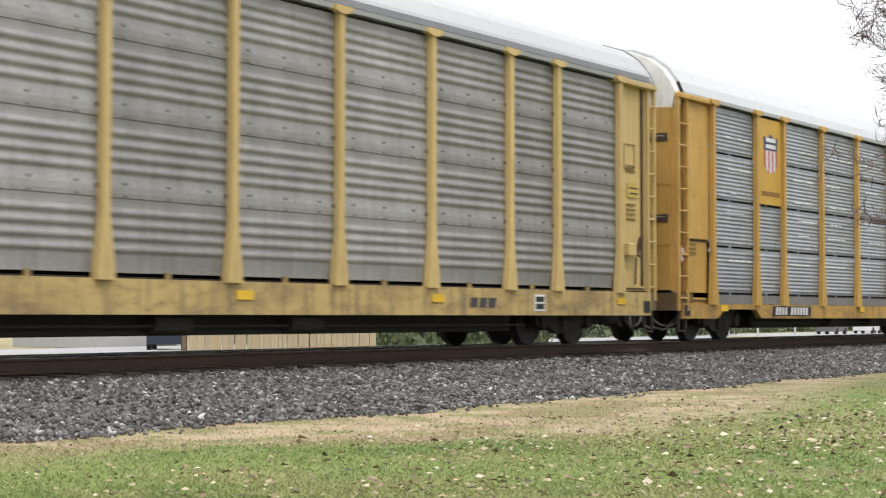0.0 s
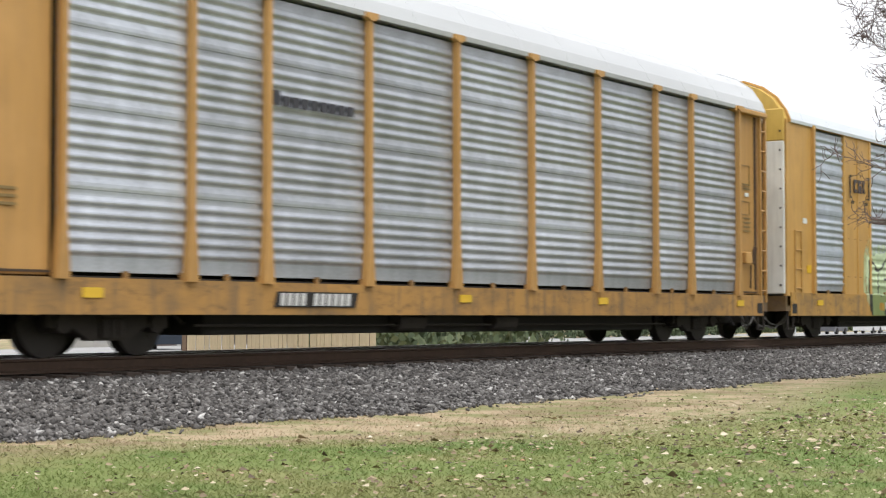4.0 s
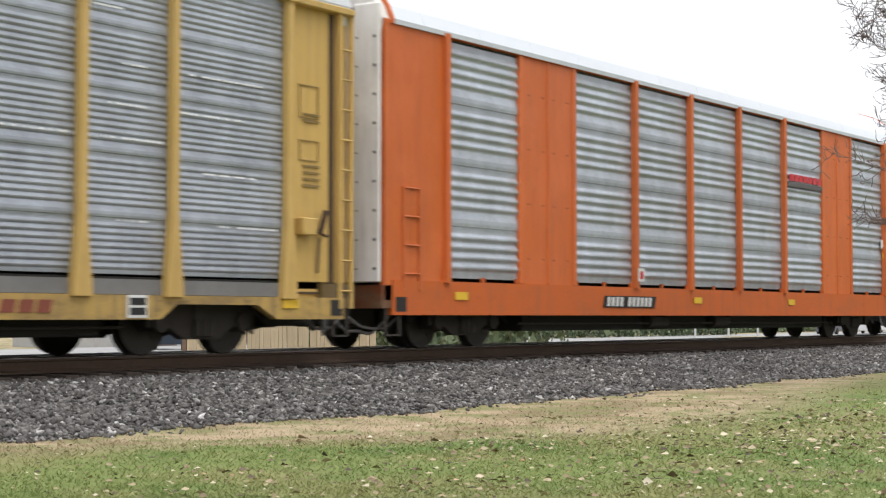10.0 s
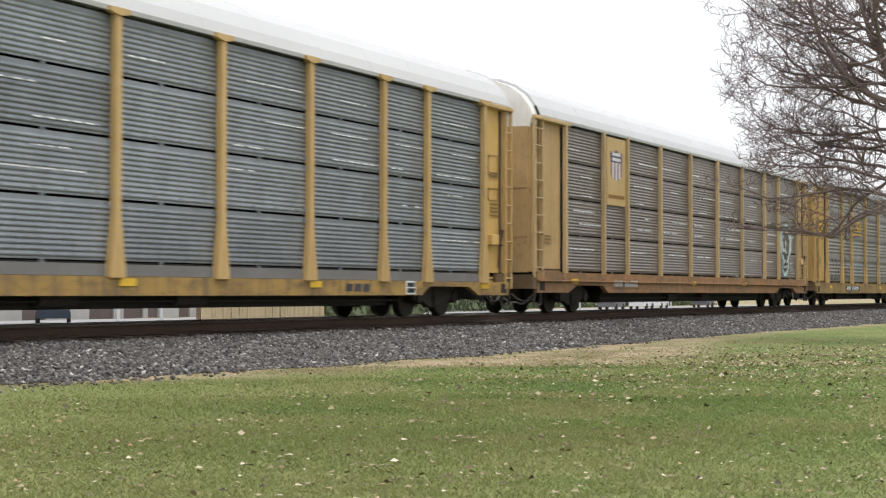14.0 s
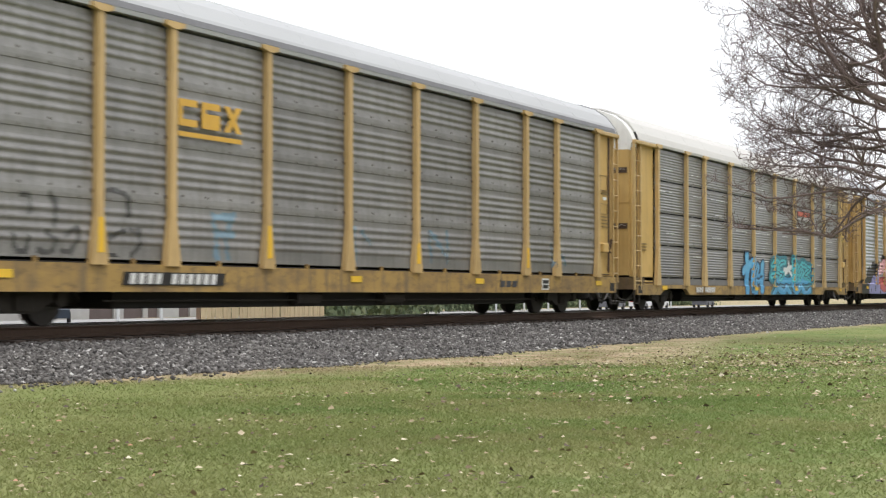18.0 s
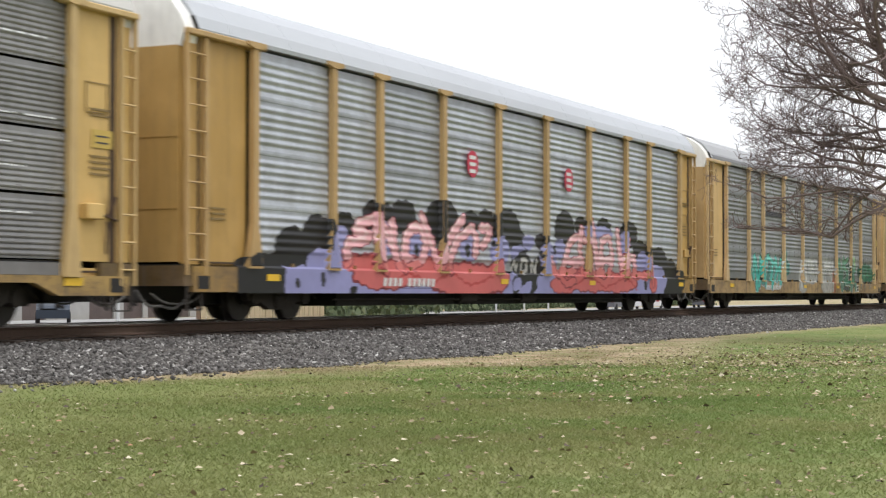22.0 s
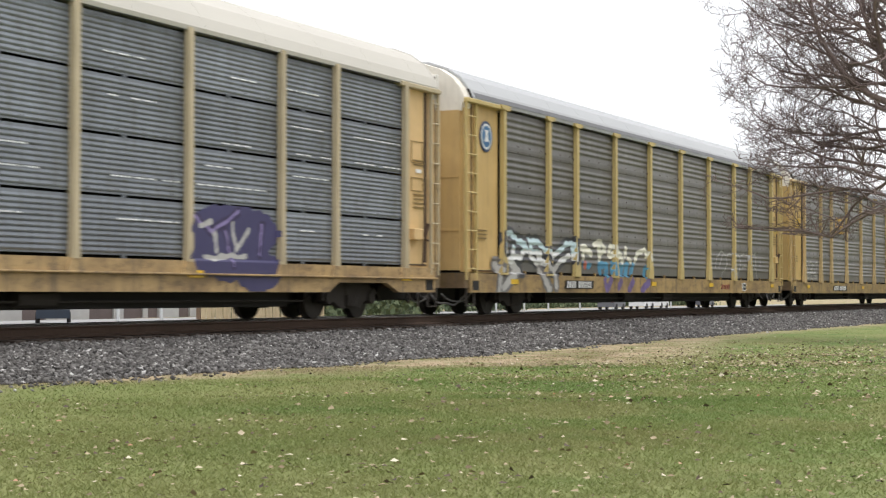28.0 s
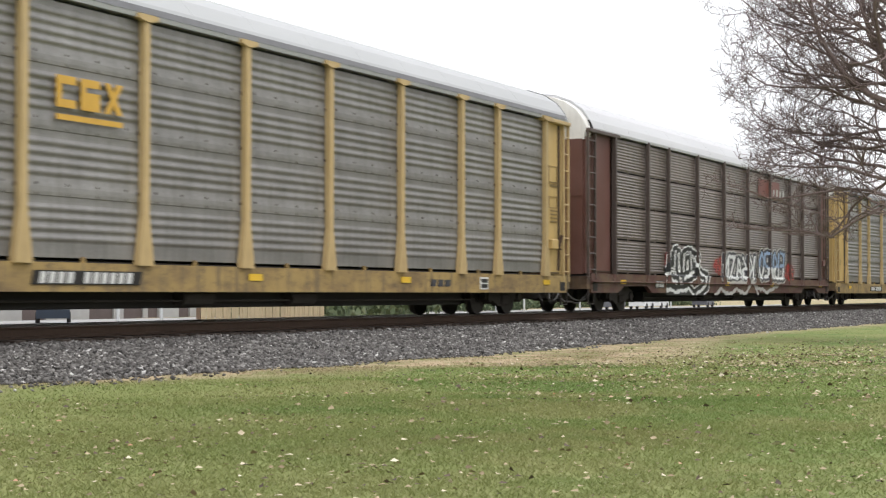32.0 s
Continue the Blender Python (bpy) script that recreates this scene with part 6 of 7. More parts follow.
    mural("H", "graffiti", "chalky white scrawled letters", 0.60, 0.93, 0.95, 2.4, [(spray_thin((0.42, 0.40, 0.38), 0.6), near(scrawl, 0.03))], 0.03)
    oval = [[(0.66, 2.93), (1.08, 3.1), (1.59, 2.99), (1.85, 2.62), (1.82, 2.2), (1.42, 1.88), (1.42, 1.51), (1.16, 1.24), (0.74, 1.23), (0.53, 1.45), (0.74, 1.79), (0.41, 2), (0.26, 2.43), (0.41, 2.77), (0.66, 2.93)]]
    inner = [[(0.74, 2.79), (1.16, 2.96), (1.5, 2.79)], [(0.86, 2.72), (1.42, 2.67)], [(0.57, 2.52), (0.91, 2.46), (0.86, 2.27)], [(1.13, 2.47), (1.54, 2.53), (1.5, 2.23)], [(1.08, 2.32), (1.25, 2.1)], [(0.66, 2.01), (1.42, 1.96)], [(0.86, 1.83), (1.25, 1.84)], [(0.82, 1.6), (1.25, 1.62)], [(0.74, 1.42), (1.16, 1.39)]]
    flecks = [[(0.57, 2.63), (0.49, 2.22), (0.91, 2.02)], [(1.33, 2.78), (1.71, 2.5), (1.59, 2.12)], [(0.99, 2.84), (1.25, 2.81)], [(1.03, 2.43), (1.03, 2.09), (1.25, 1.95)], [(0.86, 1.72), (0.86, 1.35)], [(1.25, 1.77), (1.08, 1.35)]]
    mural("H", "graffiti", "oval white tag with a cyan outline and black strokes", 0.83, 0.925, 1.0, 3.5, [
        (spray_thin((0.30, 0.29, 0.28), 0.45), blobs([(1.05, 2.45, 0.62, 1.0), (1.02, 1.6, 0.36, 1.2)])), (spray_thin((0.72, 0.72, 0.70), 0.75), near(flecks, 0.085)), (INK, near(inner, 0.05)),
        (spray_thin((0.30, 0.58, 0.62), 0.8), near(oval, 0.075)), (spray_thin((0.75, 0.76, 0.75), 0.8), near(oval, 0.03)), (ASH, near([[(1.59, 1.66), (1.94, 1.64), (1.68, 1.52), (2.12, 1.45)], [(1.59, 1.29), (2.39, 1.26)], [(1.77, 1.4), (2.39, 1.38)], [(1.51, 1.06), (1.85, 1.06)]], 0.018))], 0.025)
    mural("G", "graffiti", "small dark red scrawl", 0.096, 0.132, 1.1, 1.65, [(spray((0.10, 0.03, 0.035)), near(strokes("mer", 0.05, 0.95, 1.2, 1.55), 0.04))], 0.025)
    loops = [[(0.44, 1.3), (0.54, 1.07), (0.75, 1.08), (0.82, 1.31)], [(0.67, 1.92), (0.81, 1.86), (0.85, 1.68)], [(1.28, 1.98), (1.43, 1.89), (1.4, 1.51)], [(1.03, 1.13), (1.33, 1.09), (1.43, 1.28), (1.18, 1.37)], [(1.66, 1.38), (1.88, 1.48), (1.96, 1.34), (1.77, 1.1), (1.58, 1.14)], [(2.51, 1.85), (2.55, 2.05), (2.95, 2.12), (3.24, 1.98), (3.22, 1.73)], [(2.63, 1.17), (2.71, 1.37), (3.08, 1.45)], [(3.25, 1.51), (3.5, 1.49), (3.55, 1.29), (3.29, 1.08)], [(2.71, 1.12), (2.96, 1.05)]]
    mural("I", "graffiti", "faint black looped scrawl", 0.10, 0.25, 1.06, 2.9, [(spray_thin((0.05, 0.05, 0.05), 0.5), near(loops, 0.045))], 0.03)
    mural("I", "graffiti", "faint blue smudged letters", 0.25, 0.90, 1.06, 2.3, [
        (spray_thin((0.22, 0.36, 0.46), 0.6), near([[(1.19, 1.81), (1.34, 1.02)], [(1.24, 1.81), (1.84, 1.82)], [(1.79, 1.8), (1.59, 1.47), (1.7, 1)], [(1.34, 1.51), (1.84, 1.53)]], 0.06)), (spray_thin((0.22, 0.34, 0.42), 0.5), near([[(6.2, 1.75), (6.3, 1.15)], [(6.5, 1.7), (6.9, 1.5)], [(9.6, 1.8), (9.7, 1.2)], [(9.7, 1.8), (10.4, 1.3)], [(10.5, 1.85), (10.5, 1.2)], [(16.6, 1.7), (16.7, 1.2)], [(17.1, 1.6), (17.6, 1.25)]], 0.06))])
    # new yellow paint on the feet of some posts
    for i, top in ((1, 1.66), (3, 1.7), (5, 1.55), (7, 1.6)):
        part("touch_up", prism(bmesh.new(), [(-0.075, 1.12), (0.075, 1.12), (0.055, top), (-0.055, top)], "y", -0.003, 0.003), spray((0.78, 0.47, 0.02)), ALL["I"]["car"], "fresh yellow paint on the post foot", at=(FRAC[i] * 29.45, -HALF - 0.060, 0))


murals()


def plate(key, name, label, f0, f1, z0, z1, mat, y=0.0, skew=0.0):
    c = ALL[key]
    L = c["L"]
    w = (f1 - f0) * L
    ob = part(name, prism(bmesh.new(), [(0, z0), (w, z0), (w + skew, z1), (skew, z1)], "y", -0.006, 0.006), mat, c["car"], label, at=(f0 * L, -(HALF + y), 0))
    return ob


def shield_sign(key, board, blue, red, white):
    """A painted board with a striped shield."""
    f0, f1, z0, z1 = (0.190, 0.242, 2.93, 4.80)
    L = ALL[key]["L"]
    pl = plate(key, "sign_board", "painted board with a striped shield emblem", f0, f1, z0, z1, board, -0.02)
    w = (f1 - f0) * L
    m = w / 2
    s = 0.30 * w
    part("shield_top", prism(bmesh.new(), [(m - s, 4.12), (m + s, 4.12), (m + s * 1.08, 4.42), (m + s * 0.5, 4.38), (m, 4.48), (m - s * 0.5, 4.38), (m - s * 1.08, 4.42)], "y", -0.012, -0.008), blue, pl)
    for i in range(7):
        a, b = m - s + 2 * s * i / 7, m - s + 2 * s * (i + 1) / 7
        low = lambda x: 3.62 + 0.16 * abs((x - m) / s) ** 2
        part("stripe", prism(bmesh.new(), [(a, low(a)), (b, low(b)), (b, 4.12), (a, 4.12)], "y", -0.012, -0.008), red if i % 2 == 0 else white, pl)
    for i, z in enumerate((4.36, 4.22)):
        part("lettering_bar", box(bmesh.new(), m - s * 0.75, m + s * 0.75, -0.016, -0.012, z - 0.055, z + 0.03), white, pl)
    part("lettering_bar", box(bmesh.new(), m - w * 0.42, m + w * 0.42, -0.012, -0.008, 3.12, 3.22), spray((0.25, 0.12, 0.02)), pl)


def striped_mark(key, f0, f1, z0, z1, ink):
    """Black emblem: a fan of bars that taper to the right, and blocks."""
    n = 4
    for i in range(n):
        z = z0 + (z1 - z0) * (0.25 + 0.75 * i / n)
        a = f0 + (f1 - f0) * 0.02 * (n - i)
        plate(key, "emblem_bar", "", a, f0 + (f1 - f0) * (0.36 + 0.04 * i), z, z + (z1 - z0) * 0.09, ink, 0.0, -0.08)
    g = (f1 - f0)
    h = z1 - z0
    wide = g * ALL[key]["L"]
    for a, b, lo, hi, s in ((0.46, 0.52, 0.25, 0.92, 0.05), (0.54, 0.60, 0.25, 0.92, -0.10), (0.62, 0.68, 0.25, 0.92, 0.05), (0.76, 1.0, 0.78, 0.92, 0.02), (0.75, 0.81, 0.55, 0.80, 0.02),
                            (0.75, 0.98, 0.52, 0.66, 0.02), (0.92, 0.98, 0.36, 0.55, 0.02), (0.73, 0.97, 0.25, 0.38, 0.02)):
        plate(key, "emblem_block", "", f0 + g * a, f0 + g * b, z0 + h * lo, z0 + h * hi, ink, 0.0, s * wide * 0.5)
    plate(key, "lettering_bar", "", f0 + g * 0.15, f1, z0, z0 + (z1 - z0) * 0.08, SOOT)


def block_mark(key, f0, f1, z0, z1, mat, under=True):
    """Three heavy blocks with notches and a line under them."""
    L = ALL[key]["L"]
    w = (f1 - f0) / 3
    for i in range(3):
        a = f0 + w * i
        lo = z0 + (z1 - z0) * (0.28 if under else 0.0)
        u = w * L * 0.80
        t = (z1 - lo) * 0.26
        shapes = [[(0, lo), (u, lo), (u, lo + t), (t, lo + t), (t, z1 - t), (u, z1 - t), (u, z1), (0, z1)],
                  [(0, lo), (u, lo), (u, lo + 2.2 * t), (t, lo + 2.2 * t), (t, z1 - t), (u, z1 - t), (u, z1), (0, z1), (0, lo + 1.3 * t), (u - t, lo + 1.3 * t), (u - t, lo + t), (0, lo + t)][:8],
                  [(0, lo), (u * 0.32, lo), (u * 0.5, lo + 1.2 * t), (u * 0.68, lo), (u, lo), (u * 0.66, (lo + z1) / 2), (u, z1), (u * 0.68, z1), (u * 0.5, z1 - 1.2 * t), (u * 0.32, z1), (0, z1), (u * 0.34, (lo + z1) / 2)]][i]
        part("emblem_block", prism(bmesh.new(), shapes, "y", -0.006, 0.006), mat, ALL[key]["car"], at=(a * L, -HALF - 0.004, 0))
    if under:
        plate(key, "emblem_line", "", f0, f1 - w * 0.2, z0, z0 + (z1 - z0) * 0.13, mat, 0.004)


def signs():
    ylw = spray((0.56, 0.33, 0.05))
    shield_sign("B", ylw, spray((0.03, 0.035, 0.12)), spray((0.45, 0.10, 0.11)), CHALK)
    shield_sign("H", spray((0.55, 0.38, 0.16)), spray((0.07, 0.05, 0.12)), spray((0.30, 0.16, 0.18)), CHALK)
    striped_mark("E", 0.259, 0.340, 3.13, 3.62, INK)
    striped_mark("G", 0.262, 0.322, 3.34, 3.80, SOOT)
    plate("G", "lettering_bar", "", 0.291, 0.33, 3.05, 3.18, SOOT)
    gold = spray((0.62, 0.36, 0.05))
    block_mark("I", 0.252, 0.322, 3.08, 3.70, gold)
    block_mark("O", 0.272, 0.331, 3.06, 3.72, gold)
    block_mark("D", 0.206, 0.243, 3.52, 3.84, spray((0.045, 0.03, 0.03)), False)
    for a, s in ((0.194, 1), (0.251, -1)):
        plate("D", "bracket", "", a, a + 0.0025, 3.38, 3.94, INK, 0.005)
        for z in (3.38, 3.91):
            plate("D", "bracket", "", *sorted((a, a + s * 0.006)), z, z + 0.03, INK, 0.005)
    for a in (0.198, 0.203, 0.240, 0.245):
        plate("D", "bolt_plate", "", a, a + 0.0022, 3.24, 3.32, INK, 0.005)
    plate("F", "banner", "red banner strip on the side sheet", 0.656, 0.742, 3.42, 3.52, spray((0.10, 0.09, 0.09)), -0.02)
    for i in range(7):
        plate("F", "lettering_bar", "", 0.660 + i * 0.0115, 0.669 + i * 0.0115, 3.55, 3.70, RED, -0.02, 0.06)
    plate("F", "notice", "small white notice", 0.350, 0.360, 1.15, 1.40, CHALK, 0.062)
    plate("F", "notice_mark", "", 0.3525, 0.3575, 1.20, 1.34, RED, 0.070)
    plate("F", "notice", "yellow notice with dark lines", 0.9095, 0.9205, 1.98, 2.11, spray((0.72, 0.44, 0.02)), -0.012)
    plate("F", "notice", "small white oval notice", 0.9055, 0.9115, 2.22, 2.44, CHALK, -0.012)
    for i in range(3):
        plate("F", "lettering_bar", "", 0.936 + 0.0075 * i, 0.9415 + 0.0075 * i, 2.55, 2.72, CHALK, -0.012)
    plate("J", "banner", "faded red banner strip over a pale one", 0.672, 0.742, 3.52, 3.70, spray((0.55, 0.12, 0.07)), -0.02, 0.05)
    plate("J", "banner", "", 0.670, 0.744, 3.36, 3.50, spray((0.42, 0.41, 0.40)), -0.024)
    for f in (0.3886, 0.592):
        L = ALL["K"]["L"]
        ring = [(0.30 * math.cos(t), 0.31 * math.sin(t)) for t in np.linspace(0, math.tau, 17)[:-1]]
        em = part("round_emblem", prism(bmesh.new(), ring, "y", -0.006, 0.006), spray((0.55, 0.05, 0.09)), ALL["K"]["car"], "red round emblem with pale bars", at=(f * L + 0.33, -HALF + 0.01, 3.42))
        for z in (-0.16, 0.0, 0.15):
            part("lettering_bar", box(bmesh.new(), -0.18, 0.16, -0.011, -0.008, z - 0.045, z + 0.04), CHALK, em)
    for key, f0, f1, z0, z1 in (("L", 0.256, 0.341, 3.33, 3.56), ("C", 0.252, 0.334, 3.36, 3.56)):
        n = 9
        for i in range(n):
            a = f0 + (f1 - f0) * i / n
            plate(key, "lettering_bar", "", a, a + (f1 - f0) / n * 0.72, z0, z1 - (0.06 if i else 0), SOOT, -0.015)
    plate("P", "painted_panel", "faded red painted patch with pale bars", 0.603, 0.705, 3.98, 4.62, spray((0.17, 0.055, 0.04)), -0.035)
    for i in range(5):
        plate("P", "lettering_bar", "", 0.655 + 0.016 * i, 0.662 + 0.016 * i, 4.10, 4.36 - 0.04 * (i % 2), ASH, -0.022, 0.04)
    L = ALL["M"]["L"]
    pl = plate("M", "sign_board", "yellow board with a black ribbon emblem", 0.253, 0.342, 2.98, 3.82, spray((0.52, 0.33, 0.11)), -0.01)
    w = 0.089 * L
    pts = [(w * 0.48, 3.64), (w * 0.30, 3.66), (w * 0.24, 3.50), (w * 0.30, 3.36), (w * 0.46, 3.36), (w * 0.52, 3.64), (w * 0.66, 3.36), (w * 0.72, 3.64)]
    for p, q in zip(pts, pts[1:]):
        bm = bmesh.new()
        d = Vector((q[0] - p[0], q[1] - p[1])).normalized() * 0.045
        nrm = Vector((-d.y, d.x))
        prism(bm, [(p[0] - d.x - nrm.x, p[1] - d.y - nrm.y), (q[0] + d.x - nrm.x, q[1] + d.y - nrm.y), (q[0] + d.x + nrm.x, q[1] + d.y + nrm.y), (p[0] - d.x + nrm.x, p[1] - d.y + nrm.y)], "y", -0.014, -0.008)
        part("ribbon", bm, INK, pl)
    part("lettering_bar", box(bmesh.new(), w * 0.3, w * 0.7, -0.012, -0.008, 3.08, 3.14), spray((0.25, 0.14, 0.04)), pl)
    def ring(r, e):
        return [(r * math.cos(t), r * e * math.sin(t)) for t in np.linspace(0, math.tau, 25)[:-1]]
    em = part("round_emblem", prism(bmesh.new(), ring(0.36, 1.0), "y", -0.006, 0.006), spray((0.02, 0.05, 0.13)), ALL["N"]["car"], "round dark blue emblem with a white ring", at=(1.62, -HALF + 0.08, 4.12))
    part("emblem_ring", prism(bmesh.new(), ring(0.30, 1.0), "y", -0.012, -0.008), CHALK, em)
    part("emblem_field", prism(bmesh.new(), ring(0.25, 1.0), "y", -0.017, -0.013), spray((0.05, 0.16, 0.33)), em)
    part("emblem_mark", prism(bmesh.new(), [(-0.14, -0.12), (0.14, -0.12), (0.05, 0.02), (0.10, 0.15), (-0.10, 0.15), (-0.05, 0.02)], "y", -0.022, -0.018), CHALK, em)
    for key in "AJNL":
        pl = plate(key, "notice", "bright yellow notice with dark lines", 0.944, 0.961, 2.72, 3.0, spray((0.54, 0.38, 0.09)), -0.085)
        for z in (2.80, 2.90):
            part("lettering_bar", box(bmesh.new(), 0.08, 0.40, -0.011, -0.008, z - 0.012, z + 0.012), SOOT, pl)
    for key in ("O", "I"):
        pl = plate(key, "notice", "yellow notice with dark lines", 0.040, 0.067, 2.90, 3.42, spray((0.72, 0.44, 0.02)), -0.08)
        for z in (3.0, 3.1, 3.2, 3.3):
            part("lettering_bar", box(bmesh.new(), 0.12, 0.66, -0.011, -0.008, z - 0.015, z + 0.015), SOOT, pl)
    # framed stencil boxes on the end walls
    for key, c in ALL.items():
        if c["st"].wide or key == "P":
            continue
        frame_ink = spray((0.26, 0.17, 0.06))
        for f0, f1, z0, z1 in ((0.9385, 0.957, 3.25, 3.72), (0.9385, 0.957, 2.66, 2.95)):
            if key in "AJNL" and z0 < 3:
                continue
            for a, b, p, q in ((f0, f1, z0, z0 + 0.014), (f0, f1, z1 - 0.014, z1), (f0, f0 + 0.0006, z0, z1), (f1 - 0.0006, f1, z0, z1)):
                plate(key, "stencil_frame", "", a, b, p, q, frame_ink, -0.050 if key == "B" else -0.088)
        if key in "CIM":
            plate(key, "small_tag", "small white tag", 0.946, 0.954, 3.05, 3.13, CHALK, -0.086)
    em = part("round_sticker", prism(bmesh.new(), [(0.15 * math.cos(t), 0.17 * math.sin(t)) for t in np.linspace(0, math.tau, 19)[:-1]], "y", -0.006, 0.006), spray((0.55, 0.22, 0.17)), ALL["B"]["car"], "round red and white sticker", at=(0.62, -HALF + 0.085, 1.72))
    part("sticker_field", prism(bmesh.new(), [(0.115 * math.cos(t), 0.135 * math.sin(t)) for t in np.linspace(0, math.tau, 17)[:-1]], "y", -0.011, -0.007), spray((0.70, 0.66, 0.62)), em)
    part("sticker_bar", prism(bmesh.new(), [(-0.10, 0.04), (-0.08, 0.09), (0.10, -0.04), (0.08, -0.09)], "y", -0.015, -0.012), spray((0.50, 0.14, 0.11)), em)
    plate("D", "notice", "small white notice", 0.063, 0.073, 2.62, 2.74, CHALK, -0.012)
    plate("D", "notice", "yellow notice with dark lines", 0.0735, 0.0835, 1.50, 1.68, spray((0.72, 0.44, 0.02)), -0.012)
    # small stencils on the end walls
    stencil = spray((0.22, 0.145, 0.05))
    for key, c in ALL.items():
        st = c["st"]
        if key == "P" or st.wide:
            continue
        for f, z, n in ((0.048, 1.75, 3), (0.950, 3.2, 2), (0.950, 2.3, 4)):
            for i in range(n):
                plate(key, "stencil", "", f - 0.008, f + 0.008, z + i * 0.09, z + 0.035 + i * 0.09, stencil, -0.049 if key == "B" and f > 0.5 else -0.085)


signs()


def perforations():
    """Rows of small near-white dashes on the fine-ribbed sheets: painted glints at pressed holes."""
    pr = random.Random(17)
    # pale colour carries the light that shows at the holes
    bright = plain((0.78, 0.79, 0.80), 0.4, 0.0, 0.05)
    for key in "BEGHJM":
        c = ALL[key]
        L, st = c["L"], c["st"]
        xs = [f * L for f in st.fracs]
        for i in range(len(xs) - 1):
            if key in "BH" and i == 1:
                continue
            bm = bmesh.new()
            for z in (1.62, 2.28, 2.62, 3.02, 3.46, 4.18):
                if pr.random() < (0.12 if key in "BH" else 0.35):
                    continue
                w = xs[i + 1] - xs[i]
                a = xs[i] + 0.15 + pr.random() * w * 0.4
                b = min(xs[i + 1] - 0.15, a + w * pr.uniform(0.25, 0.75))
                solid = pr.random() < 0.35
                zz = 1.01 + round((z - 1.01) / 0.083) * 0.083 + 0.055
                x = a
                while x < b:
                    d = 0.30 if solid else 0.06
                    if pr.random() < 0.85:
                        box(bm, x, min(b, x + d * 0.8), -HALF + 0.042, -HALF + 0.046, zz, zz + (0.032 if key in "BH" else 0.024))
                    x += d
            if len(bm.verts):
                ob = part("perforation_strip", bm, bright, c["car"], "rows of small pale dashes painted as glints at the holes")
                tagged(ob, kind="stuff")
            else:
                bm.free()


perforations()
for key, f0, f1 in (("A", 0.14, 0.245), ("B", 0.216, 0.314), ("C", 0.252, 0.335), ("D", 0.293, 0.380), ("E", 0.2177, 0.3088), ("F", 0.2969, 0.3838), ("G", 0.2141, 0.3124), ("H", 0.20, 0.28), ("I", 0.20, 0.30), ("J", 0.207, 0.290), ("K", 0.243, 0.340), ("L", 0.25, 0.335), ("M", 0.1847, 0.2598), ("N", 0.216, 0.288), ("O", 0.2529, 0.3447), ("P", 0.20, 0.23), ("Q", 0.2529, 0.3447)):
    sill_marks(ALL[key]["car"], ALL[key]["L"], ALL[key]["st"], (f0, f1), "blocked-out characters stencilled on the sill" if key in "ADJHLK" else "", (0.62, 0.62, 0.60))
# white two-row consolidated stencil and the worn black lettering near the right-hand truck
for key in "ABEGILNO":
    c = ALL[key]
    zc = 0.62 if c["st"].notched else 0.73
    pl = plate(key, "stencil_panel", "white-framed black data panel", 0.788, 0.803, zc - 0.14, zc + 0.14, CHALK, 0.008)
    w = 0.015 * c["L"]
    for z in (zc - 0.06, zc + 0.06):
        part("data_field", box(bmesh.new(), w * 0.1, w * 0.9, -0.011, -0.008, z - 0.045, z + 0.045), INK, pl)
    for i in range(3):
        plate(key, "lettering_bar", "", 0.700 + 0.012 * i, 0.709 + 0.012 * i, zc - 0.08, zc + 0.07, spray((0.20, 0.05, 0.03)) if key in "BEN" else SOOT, 0.006, 0.04)


# ---- bare tree at the edge of the lawn ----
def tapered(verts, faces, p, q, r0, r1, seg):
    d = (q - p)
    if d.length < 1e-5:
        return
    d.normalize()
    a = d.orthogonal().normalized()
    b = d.cross(a)
    base = len(verts)
    for c, r in ((p, r0), (q, r1)):
        for i in range(seg):
            t = i * math.tau / seg
            verts.append(tuple(c + r * (math.cos(t) * a + math.sin(t) * b)))
    for i in range(seg):
        j = (i + 1) % seg
        faces.append((base + i, base + j, base + seg + j, base + seg + i))


def bark_material():
    m, n, l, b = mat_base("bark")
    f = noise_tex(n, l, 6.0, 6, 0.7, (3, 3, 0.6))
    c = ramp(n, l, f, ((0.3, (0.12, 0.084, 0.078)), (0.7, (0.24, 0.182, 0.17))))
    l.new(c, b.inputs["Base Color"])
    b.inputs["Roughness"].default_value = 0.9
    bump(n, l, b, f, 0.6, 0.02)
    return m


